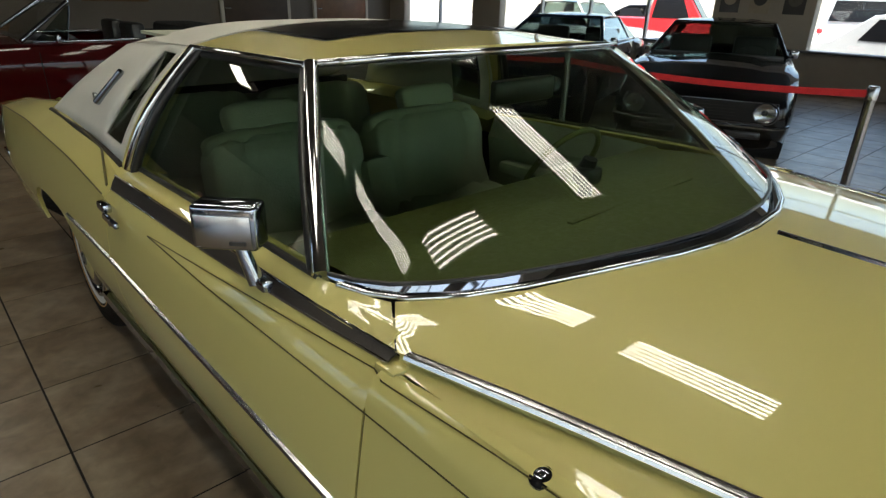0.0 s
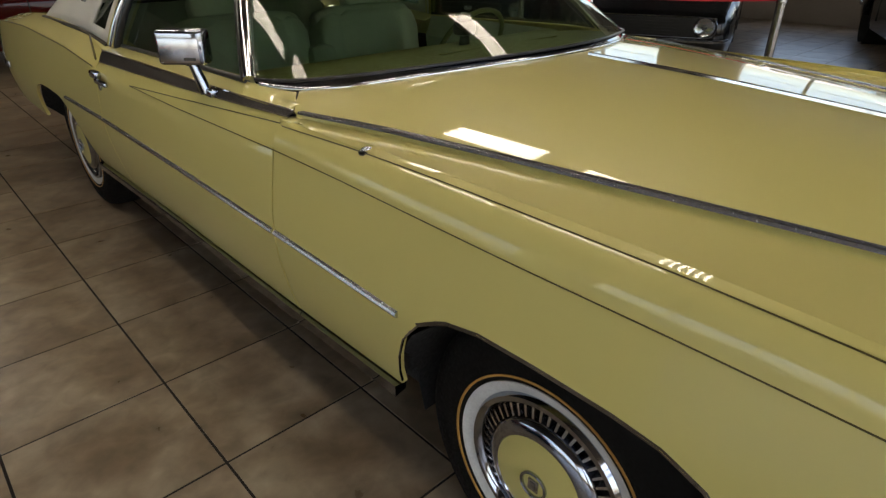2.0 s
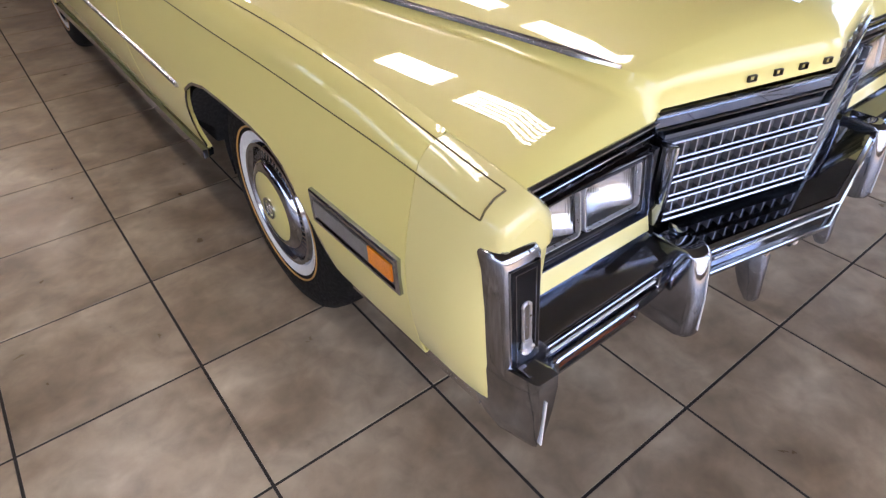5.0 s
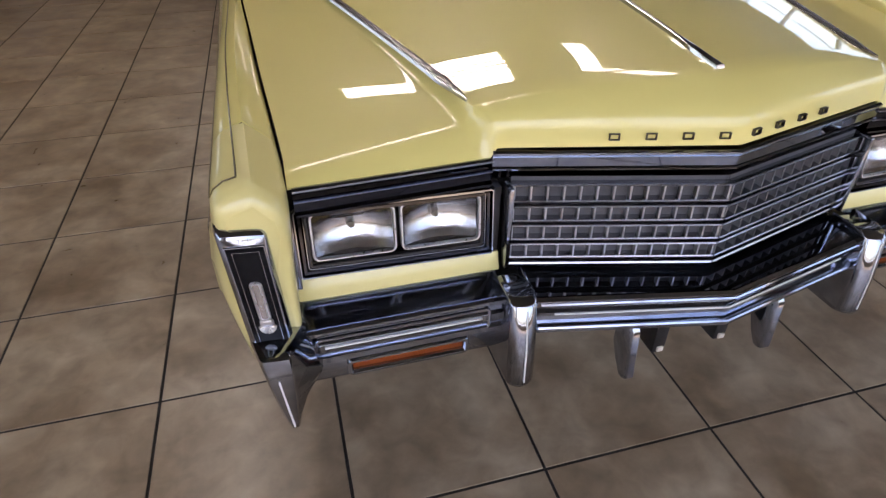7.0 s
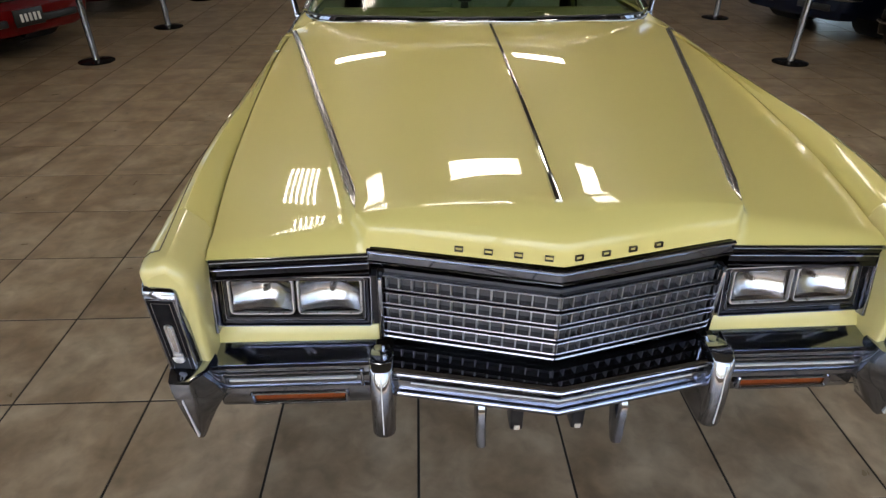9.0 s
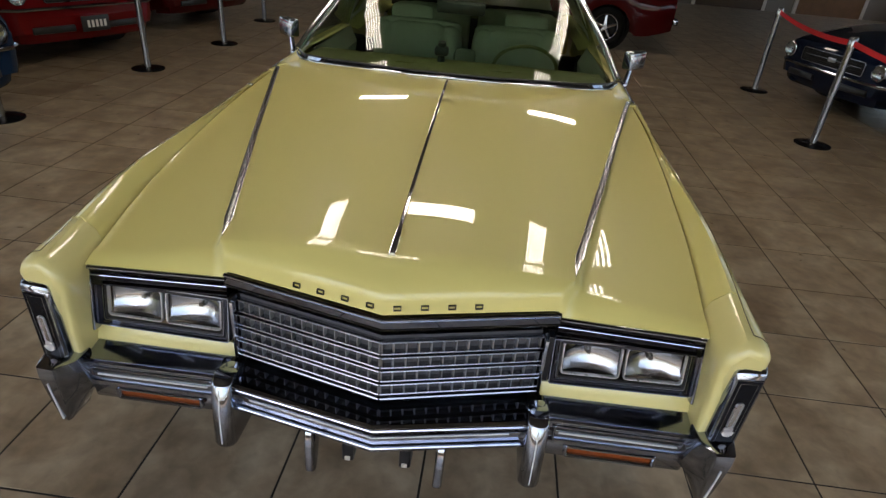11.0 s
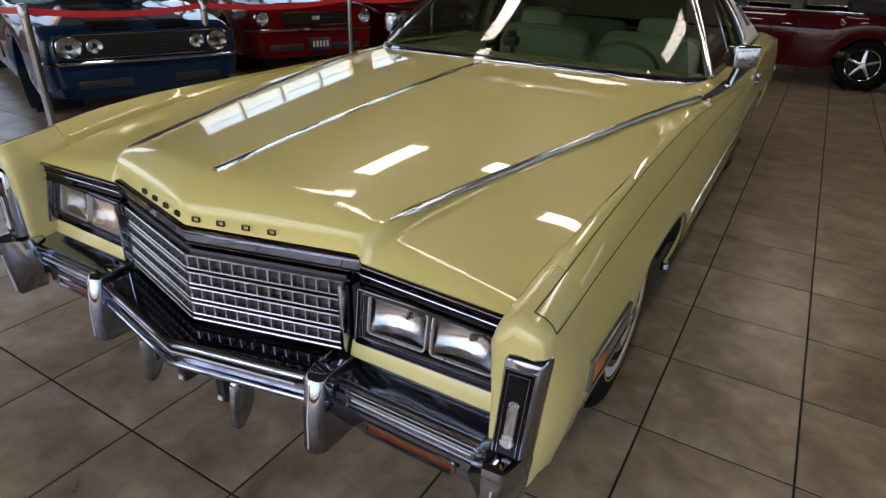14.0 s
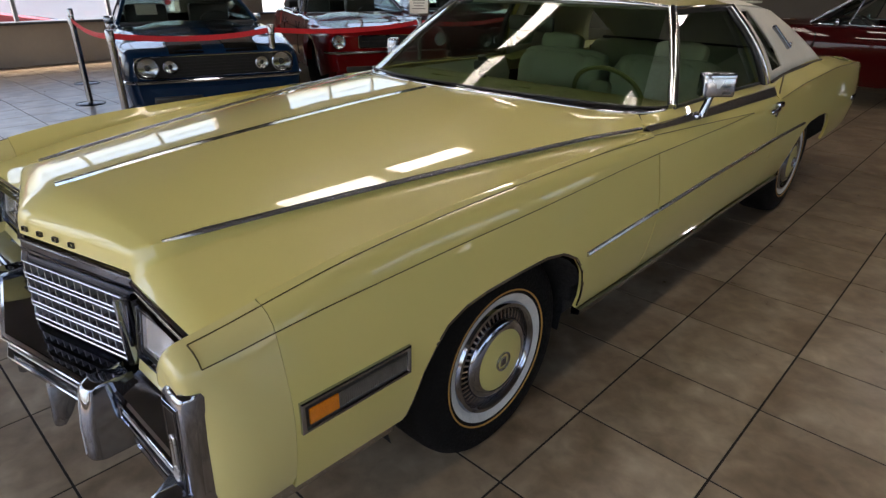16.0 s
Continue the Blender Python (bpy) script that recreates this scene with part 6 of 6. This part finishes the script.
        part("grille_rib", bm_box(bmesh.new(), (0, -L - 0.012, z), (2 * (gw - 0.36) if wide_g else 2 * gw - 0.05, 0.006, 0.005)), DARK, e)
    if not wide_g:
        part("grille_emblem", bm_box(bmesh.new(), (0, -L - 0.018, lamp_z), (0.10, 0.012, 0.045), 0.005), SATIN, e, "plain metal emblem shape")
        bm_ = bm_box(bmesh.new(), (0, -L - 0.012, lamp_z), (2 * gw - 0.1, 0.005, 0.006))
        part("emblem_bar", bm_, CHROME, e)
    lx = hw - 0.27 if wide_g else hw - 0.20
    spots = (lx,) if round_lamps == 1 else (lx, lx - 0.19)
    for s in (1, -1):
        for i, x in enumerate(spots):
            r = (0.088 if i == 0 else 0.056) if wide_g else 0.076
            oy = -L - 0.004
            hl = lathe("headlamp", [(r + 0.010, -0.01), (r + 0.009, 0.022), (r + 0.002, 0.028), (r * 0.97, 0.018)], (s * x, oy, lamp_z), (0, -1, 0), CHROME, e, "round chrome-ringed headlamp", 24)
            lathe("reflector", [(r * 0.97, 0.016), (r * 0.7, 0.006), (0.01, 0.003)], (s * x, oy, lamp_z), (0, -1, 0), LAMP_REFLECTOR, hl, "", 24)
            lathe("lens", [(r * 0.98, 0.018), (r * 0.6, 0.030), (0.001, 0.034)], (s * x, oy, lamp_z), (0, -1, 0), CLEAR, hl, "", 24)
    band_pts = [(-hw + 0.05, -L + 0.16), (-hw + 0.08, -L + 0.05), (-hw + 0.17, -L - 0.02), (0, -L - 0.04), (hw - 0.17, -L - 0.02), (hw - 0.08, -L + 0.05), (hw - 0.05, -L + 0.16)]
    zb = lamp_z - 0.128
    band("front_bumper", band_pts, [(-0.02, zb - 0.017), (0.006, zb - 0.015), (0.012, zb), (0.006, zb + 0.013), (-0.02, zb + 0.016)], CHROME, "slim chrome bumper", e)
    stack("valance", [[(-hw + 0.10, -L + 0.24, z), (-hw + 0.15 + i, -L + 0.05 + i, z), (-hw + 0.24 + i, -L + 0.0 + i, z), (0, -L - 0.03 + i, z), (hw - 0.24 - i, -L + i, z), (hw - 0.15 - i, -L + 0.05 + i, z), (hw - 0.10, -L + 0.24, z)] for z, i in ((0.235, 0.05), (0.27, 0.025), (0.36, 0.008), (0.47, 0.0))], paint, e, "", 1, 30)
    for s in (1, -1):
        part("valance_slot", bm_box(bmesh.new(), (s * width * 0.22, -L - 0.004, 0.36), (width * 0.24, 0.05, 0.065), 0.012, Matrix.Rotation(radians(s * 3.5), 4, "Z")), BLACK, e)
    if plate:
        pl = part("front_plate", bm_box(bmesh.new(), (0, -L - 0.10, 0.40), (0.30, 0.012, 0.15), 0.004), BLACK, e, "black plate with pale bars")
        for k in range(5):
            part("plate_bar", bm_box(bmesh.new(), (-0.08 + k * 0.045, -L - 0.108, 0.40), (0.026, 0.004, 0.07), 0.001), PAPER, pl)
    if stripes:
        for s in (1, -1):
            rws = [[(s * 0.10, y, top(y) + 0.034 * min(1, (y + L) / 0.5) + 0.003), (s * 0.40, y, top(y) + 0.02 * min(1, (y + L) / 0.5) + 0.005)] for y in us(-L + 0.03, cab0, 24)]
            sheet("hood_stripe", rws, stripes, e, "dark hood stripe", flip=s > 0, angle=60)
    # glasshouse
    z0, z1 = 0.945, height
    b_f, b_r, t_f, t_r = cab0, cab1 + 0.25, cab0 + 0.52, cab1 - 0.28
    tw = hw - 0.30
    def pane(name_, P, mt, label_=""):
        ob = quad_block(name_, P, -0.004, 0.0, mt, e, label_)
        ob.visible_shadow = False
        return ob
    pane("windscreen", [(-hw + 0.14, b_f, z0), (hw - 0.14, b_f, z0), (tw, t_f, z1 - 0.03), (-tw, t_f, z1 - 0.03)], CAR_GLASS, "windscreen")
    for s in (1, -1):
        tube("screen_pillar", [(s * (hw - 0.13), b_f, z0 - 0.01), (s * tw, t_f, z1 - 0.02)], 0.022, CHROME if open_top else (pillar or paint), e)
    tube("screen_header", [(-tw, t_f, z1 - 0.02), (tw, t_f, z1 - 0.02)], 0.020, CHROME if open_top else (pillar or paint), e)
    part("cowl_line", bm_box(bmesh.new(), (0, b_f + 0.06, z0 - 0.02), (width - 0.3, 0.12, 0.03), 0.01), BLACK, e)
    part("dashboard", bm_box(bmesh.new(), (0, b_f + 0.34, 0.86), (width - 0.3, 0.3, 0.12), 0.03), BLACK, e)
    part("cabin", bm_box(bmesh.new(), (0, (cab0 + cab1) / 2, 0.42), (width - 0.24, cab1 - cab0, 0.10), 0.02), BLACK, e)
    for s in (1, -1):
        part("seat", bm_box(bm_box(bmesh.new(), (s * 0.38, 0.25, 0.60), (0.5, 0.5, 0.2), 0.05), (s * 0.38, 0.52, 0.86), (0.5, 0.16, 0.46), 0.05), BLACK, e)
        tube("door_sill", [(s * (hw - 0.13), cab0 + 0.1, 0.925), (s * (hw - 0.13), cab1, 0.925)], 0.016, CHROME, e)
        part("door_mirror", bm_box(bmesh.new(), (s * (hw - 0.05), cab0 + 0.32, 0.955), (0.10, 0.05, 0.09), 0.02), CHROME, e)
        # door gap
        for y in (cab0 + 0.12, cab0 + 1.28):
            part("door_gap", bm_box(bmesh.new(), (s * (hw - 0.003), y, 0.6), (0.010, 0.008, 0.46)), DARK, e)
        part("door_handle", bm_box(bmesh.new(), (s * (hw + 0.004), cab0 + 1.15, 0.76), (0.016, 0.12, 0.022), 0.005), CHROME, e)
    part("dash_wheel", bm_cyl(bmesh.new(), (0.36, b_f + 0.56, 0.92), (0.36, b_f + 0.57, 0.935), 0.17, n=20, caps=False), BLACK, e)
    if open_top:
        part("folded_top", bm_box(bmesh.new(), (0, cab1 + 0.12, 0.965), (width - 0.34, 0.55, 0.16), 0.06), CLOTH_BLACK, e, "folded black canvas top")
        for s in (1, -1):
            pane("vent_glass", [(s * (hw - 0.13), b_f + 0.12, 0.93), (s * (hw - 0.13), b_f + 0.42, 0.93), (s * (tw + 0.06), t_f + 0.0, z1 - 0.08), (s * (tw + 0.02), t_f - 0.02, z1 - 0.06)], CAR_GLASS)
            tube("vent_frame", [(s * (hw - 0.13), b_f + 0.42, 0.93), (s * (tw + 0.05), t_f, z1 - 0.06)], 0.010, CHROME, e)
    else:
        rws = []
        for y, z, w in ((t_f - 0.03, z1 - 0.035, tw), (t_f + 0.15, z1 - 0.012, tw + 0.02), ((t_f + t_r) / 2, z1, tw + 0.03), (t_r, z1 - 0.03, tw), (t_r + 0.12, z1 - 0.06, tw)):
            rws.append([(w * c, y, z + 0.03 * (1 - c * c)) for c in (-1, -0.7, -0.35, 0, 0.35, 0.7, 1)])
        sheet("roof", rws, roof or paint, e, "", thick=0.02)
        pane("rear_window", [(hw - 0.16, b_r, z0 - 0.02), (-hw + 0.16, b_r, z0 - 0.02), (-tw, t_r + 0.11, z1 - 0.06), (tw, t_r + 0.11, z1 - 0.06)], CAR_GLASS, "rear window")
        for s in (1, -1):
            pane("side_glass", [(s * (hw - 0.13), b_f + 0.06, z0 - 0.01), (s * (hw - 0.13), cab1 - 0.25, z0 - 0.01), (s * (tw + 0.01), t_r - 0.1, z1 - 0.04), (s * (tw + 0.01), t_f, z1 - 0.04)], CAR_GLASS)
            quad_block("rear_pillar", [(s * (hw - 0.13), cab1 - 0.25, z0 - 0.01), (s * (hw - 0.13), b_r, z0 - 0.03), (s * (tw), t_r + 0.2, z1 - 0.10), (s * (tw + 0.01), t_r - 0.1, z1 - 0.03)], -0.01, 0.01, pillar or roof or paint, e)
    # wheels
    for s in (1, -1):
        for y in (yf, yr):
            o = (s * (hw - 0.23), y, 0.315)
            ax_ = (s, 0, 0)
            t = lathe("wheel", [(0.17, -0.09), (0.29, -0.10), (0.313, -0.07), (0.316, 0.0), (0.313, 0.07), (0.295, 0.10), (0.25, 0.115), (0.20, 0.10), (0.185, 0.07)], o, ax_, RUBBER, e, "black tyre on a bright five-spoke wheel", 32)
            lathe("rim", [(0.20, 0.095), (0.198, 0.105), (0.185, 0.100), (0.175, 0.06), (0.17, 0.02)], o, ax_, CHROME, t, "", 32)
            lathe("rim_back", [(0.175, 0.02), (0.0005, 0.02)], o, ax_, DARK, t, "", 24)
            bm = bmesh.new()
            for k in range(5):
                a = 2 * math.pi * k / 5 + 0.3
                d = Vector((0, math.cos(a), math.sin(a)))
                bm_cyl(bm, Vector(o) + Vector((s * 0.075, 0, 0)) + d * 0.03, Vector(o) + Vector((s * 0.065, 0, 0)) + d * 0.178, 0.032, 0.020, 8)
            bm_cyl(bm, Vector(o) + Vector((s * 0.05, 0, 0)), Vector(o) + Vector((s * 0.10, 0, 0)), 0.042, 0.034, 16)
            part("spokes", bm, CHROME_WORN, t)
            part("well", bm_cyl(bmesh.new(), (s * (hw - 0.42), y, 0.34), (s * (hw - 0.03), y, 0.34), 0.355, n=24, caps=False), DARK, e)
    part("floor_pan", bm_box(bmesh.new(), (0, 0, 0.29), (width - 0.5, length - 0.5, 0.08), 0.02), DARK, e)
    # rear
    part("rear_bumper", bm_box(bmesh.new(), (0, L + 0.02, 0.48), (width - 0.12, 0.08, 0.09), 0.02), CHROME, e)
    for s in (1, -1):
        part("tail_lamp", bm_box(bmesh.new(), (s * (hw - 0.35), L - 0.01, 0.66), (0.36, 0.04, 0.10), 0.01), RIBBON, e)
    e.matrix_basis = m
    return e


blue = muscle_car("muscle_car", "blue two-door muscle car with black hood stripes and black roof", pose(-5.88, 2.24, 0, 0, 0, 71.5), P_BLUE, 4.60, 1.75, 1.30, roof=CLOTH_BLACK, stripes=P_BLACK, lamp_z=0.66)
part("windscreen_notice", bm_box(bmesh.new(), (-0.42, -0.38, 1.06), (0.22, 0.004, 0.16), 0, Matrix.Rotation(radians(-50), 4, "X")), PAPER, blue, "paper notice behind the windscreen")
red = muscle_car("muscle_car", "red open convertible with black interior and a small plate", pose(-6.15, 4.97, 0, 0, 0, 66), P_RED, 4.6, 1.74, 1.30, open_top=True, round_lamps=1, plate=True, style="centre", lamp_z=0.69)
maroon = muscle_car("muscle_car", "dark red two-door hardtop beside the convertible", pose(-6.1, 7.2, 0, 0, 0, 73), P_DKRED, 4.8, 1.88, 1.33, lamp_z=0.58)
black = muscle_car("muscle_car", "black two-door muscle car with a slim chrome bumper", pose(6.25, 3.52, 0, 0, 0, -69), P_BLACK, 4.5, 1.68, 1.27, round_lamps=1, lamp_z=0.57)
navy = muscle_car("muscle_car", "dark blue fastback with a black grille", pose(6.13, 5.72, 0, 0, 0, -70.5), P_NAVY, 4.7, 1.62, 1.26, round_lamps=1, style="centre", lamp_z=0.59)
dark = muscle_car("muscle_car", "black two-door car with polished wheels", pose(8.05, 0.55, 0, 0, 0, -67), P_BLACK, 4.7, 1.86, 1.30)
gto = muscle_car("muscle_car", "dark red convertible with folded black top along the rear wall", pose(0.42, 8.58, 0, 0, 0, -90), P_DKRED, 4.9, 1.90, 1.33, open_top=True)
white = muscle_car("muscle_car", "white two-door car with a black roof by the window", pose(13.0, 10.2, -0.10, 0, 0, 0), P_WHITE, 4.7, 1.8, 1.50, roof=P_BLACK)


# vehicles parked outside, seen through the windows
def parked(kind, label, m, paint, length, width, height):
    """A plain road vehicle from its side outline, facing -y: sedan, van or pickup."""
    e = tagged(thing("parked_" + kind, label, kind), group="parked vehicles")
    L, hw = length / 2, width / 2
    if kind == "van":
        side = [(-L, 0.35), (-L, 0.85), (-L + 0.15, 1.05), (-L + 0.7, 1.15), (-L + 1.35, height - 0.08), (-L + 1.7, height), (L - 0.12, height), (L, height - 0.12), (L, 0.35)]
        win = [(-L + 0.85, -L + 1.9), (-L + 2.0, 0.8), (0.9, L - 0.3)]
        wz = (1.15, height - 0.28)
    elif kind == "pickup":
        side = [(-L, 0.45), (-L, 0.95), (-L + 0.1, 1.03), (-L + 1.5, 1.10), (-L + 2.0, height - 0.05), (-L + 2.2, height), (0.35, height), (0.55, 1.12), (L - 0.02, 1.10), (L, 1.05), (L, 0.45)]
        win = [(-L + 2.0, 0.3)]
        wz = (1.13, height - 0.12)
    else:
        side = [(-L, 0.30), (-L, 0.66), (-L + 0.15, 0.74), (-L + 1.2, 0.92), (-L + 1.9, height - 0.05), (-L + 2.3, height), (L - 1.6, height - 0.02), (L - 0.75, 1.0), (L - 0.08, 0.95), (L, 0.80), (L, 0.32)]
        win = [(-L + 1.9, 0.1), (0.2, L - 1.35)]
        wz = (0.96, height - 0.12)
    bm = bmesh.new()
    cols = []
    for x in (-1, -0.93, 0.93, 1):
        tight = abs(x) == 1
        col = []
        for y, z in side:
            inx = max(0, z - 0.95) * 0.22
            yy, zz = (y * 0.985, z - 0.03 if z > 0.5 else z) if tight else (y, z)
            col.append(bm.verts.new((x * (hw - inx), yy, zz)))
        cols.append(col)
    for a, b in zip(cols, cols[1:]):
        for j in range(len(side)):
            k = (j + 1) % len(side)
            bm.faces.new((a[j], b[j], b[k], a[k]))
    bm.faces.new(cols[0])
    bm.faces.new(cols[-1][::-1])
    part("body", bm, paint, e, "", 30)
    for s in (1, -1):
        for a, b in win:
            P = [(s * (hw - (z - 0.95) * 0.22 + 0.004), y, z) for y, z in ((a - 0.12, wz[0]), (b + 0.08, wz[0]), (b, wz[1]), (a + 0.15, wz[1]))]
            P = P if s > 0 else [P[1], P[0], P[3], P[2]]
            quad_block("window", P, -0.02, 0.002, BLACK_GLOSS, e, "dark side window")
        for y in (-L + 0.9, L - 0.95):
            t = lathe("wheel", [(0.0005, 0.10), (0.19, 0.11), (0.20, 0.12), (0.28, 0.115), (0.325, 0.08), (0.33, -0.08), (0.2, -0.1)], (s * (hw - 0.12), y, 0.33), (s, 0, 0), RUBBER, e, "", 24)
            lathe("rim", [(0.19, 0.115), (0.17, 0.125), (0.05, 0.12), (0.0005, 0.125)], (s * (hw - 0.12), y, 0.33), (s, 0, 0), CHROME_WORN, t, "", 20)
        part("headlamp", bm_box(bmesh.new(), (s * (hw - 0.28), -L - 0.0, 0.66), (0.34, 0.05, 0.14), 0.02), LAMP_REFLECTOR, e)
        part("tail_lamp", bm_box(bmesh.new(), (s * (hw - 0.14), L - 0.05, 0.84), (0.26, 0.16, 0.14), 0.02), RIBBON, e, "red tail lamp")
    zc, zt = (1.15, height - 0.14) if kind == "van" else (1.12, height - 0.07) if kind == "pickup" else (0.93, height - 0.07)
    y0, y1 = (-L + 0.72, -L + 1.32) if kind == "van" else (-L + 1.52, -L + 1.98) if kind == "pickup" else (-L + 1.24, -L + 1.88)
    quad_block("windscreen", [(-hw + 0.16, y0 - 0.02, zc), (hw - 0.16, y0 - 0.02, zc), (hw - 0.26, y1 - 0.02, zt), (-hw + 0.26, y1 - 0.02, zt)], -0.02, 0.012, BLACK_GLOSS, e, "dark windscreen")
    part("grille", bm_box(bmesh.new(), (0, -L - 0.0, 0.66), (width * 0.5, 0.04, 0.14), 0.01), BLACK, e)
    part("bumper", bm_box(bmesh.new(), (0, -L - 0.03, 0.46), (width - 0.06, 0.12, 0.16), 0.03), CHROME_WORN if kind == "pickup" else paint, e)
    e.matrix_basis = m
    return e


parked("pickup", "red pickup truck parked outside the window", pose(17.5, 10.2, -0.15, 0, 0, 20), P_BRIGHT_RED, 5.2, 1.9, 1.85)
parked("sedan", "white sedan with red tail lamps parked outside the window", pose(14.6, 3.2, -0.15, 0, 0, 165), P_WHITE, 4.7, 1.8, 1.50)
parked("van", "white van parked far outside the window", pose(23.0, 4.6, -0.15, 0, 0, 10), P_WHITE, 5.4, 1.95, 2.05)
parked("sedan", "dark sedan parked outside the window", pose(22.0, 13.5, -0.15, 0, 0, 30), P_BLACK, 4.7, 1.8, 1.45)
parked("van", "white van parked outside the window", pose(-17.2, 4.0, -0.15, 0, 0, 8), P_WHITE, 5.4, 1.95, 2.1)
parked("pickup", "red pickup parked outside the window", pose(-20.0, 14.0, -0.15, 0, 0, 60), P_BRIGHT_RED, 5.0, 1.85, 1.80)
parked("sedan", "pinkish red sedan parked close outside the window", pose(-13.4, 0.4, -0.15, 0, 0, 182), P_PINK, 4.6, 1.8, 1.40)
parked("sedan", "silver sedan parked outside the window", pose(-13.6, 14.2, -0.15, 0, 0, 40), P_WHITE, 4.6, 1.8, 1.50)
bw = box("boundary_wall", (44, 5, 1.2), (0.3, 90, 2.8), WALL)
tagged(bw, "tan boundary wall beyond the car lot", "wall", kind="structure")


# ---------------------------------------------------------------- rope barrier posts
def barrier_post(x, y):
    e = thing("barrier_post", "stainless belt barrier post on a round black base", "barrier", "barrier posts")
    lathe("base", [(0.0005, 0.022), (0.05, 0.022), (0.15, 0.014), (0.165, 0.008), (0.165, 0.0), (0.0005, 0.0)], (x, y, 0), (0, 0, 1), BLACK_GLOSS, e, "round black base", 32)
    lathe("pole", [(0.034, 0.018), (0.032, 0.03), (0.0315, 0.90)], (x, y, 0), (0, 0, 1), STEEL, e, "", 20)
    lathe("belt_head", [(0.0315, 0.90), (0.036, 0.905), (0.036, 0.985), (0.030, 0.995), (0.0005, 0.997)], (x, y, 0), (0, 0, 1), STEEL, e, "", 20)
    return e


def belt(a, b, sag=0.03):
    pts = []
    for k in range(13):
        t = k / 12
        pts.append((a[0] + (b[0] - a[0]) * t, a[1] + (b[1] - a[1]) * t, 0.945 - sag * 4 * t * (1 - t)))
    ob = sweep("barrier_belt", pts, [(-0.0012, -0.024), (0.0012, -0.024), (0.0012, 0.024), (-0.0012, 0.024)], RIBBON)
    return tagged(ob, "red webbing belt stretched between barrier posts", "barrier", "barrier belts")


WEST = [(-7.8, 1.56), (-6.2, 1.08), (-3.93, 0.69), (-3.60, 2.06), (-3.42, 3.92), (-3.25, 5.45), (-3.40, 7.3)]
EAST = [(3.40, 1.22), (3.35, 3.65), (3.55, 5.8)]
for line in (WEST, EAST):
    for p in line:
        barrier_post(*p)
    for a, b in zip(line, line[1:]):
        belt(a, b, 0.05)

# framed paper sign standing on a barrier post
sg = box("sign_frame", (-3.42, 3.92, 1.17), (0.24, 0.02, 0.31), STEEL, None, "", 0.004, Matrix.Rotation(radians(40), 4, "Z"))
tagged(sg, "framed paper notice standing on a barrier post", "sign")
rz = Matrix.Rotation(radians(40), 4, "Z")
box("sign_paper", Vector((-3.42, 3.92, 1.175)) + rz @ Vector((0, -0.0125, 0)), (0.21, 0.004, 0.27), PAPER, sg, "", 0.0, rz)
for k in range(7):
    box("text_bar", Vector((-3.42, 3.92, 1.27 - 0.03 * k)) + rz @ Vector((0, -0.0155, 0)), (0.15 - 0.02 * (k % 3), 0.002, 0.008), METAL_DARK, sg, "", 0.0, rz)
box("sign_stem", (-3.42, 3.92, 1.006), (0.03, 0.014, 0.02), STEEL, sg)

# ---------------------------------------------------------------- near floor tiles, one by one
tile_v, tile_f = tile_mesh("tile", [(0, 0)])
tile_me = bpy.data.meshes.new("tile")
c0 = Vector((GX + 0.5 * TILE_PITCH, GY + 0.5 * TILE_PITCH, 0))
c0r = Matrix.Rotation(TILE_TURN, 3, "Z") @ c0
tile_me.from_pydata([tuple(Vector(p) - c0r) for p in tile_v], [], tile_f)
tile_me.materials.append(TILE)
for i in NEAR_I:
    for j in NEAR_J:
        p = Matrix.Rotation(TILE_TURN, 3, "Z") @ Vector((GX + (i + 0.5) * TILE_PITCH, GY + (j + 0.5) * TILE_PITCH, 0))
        ob = new("tile", tile_me)
        ob.parent = floor
        ob.location = p
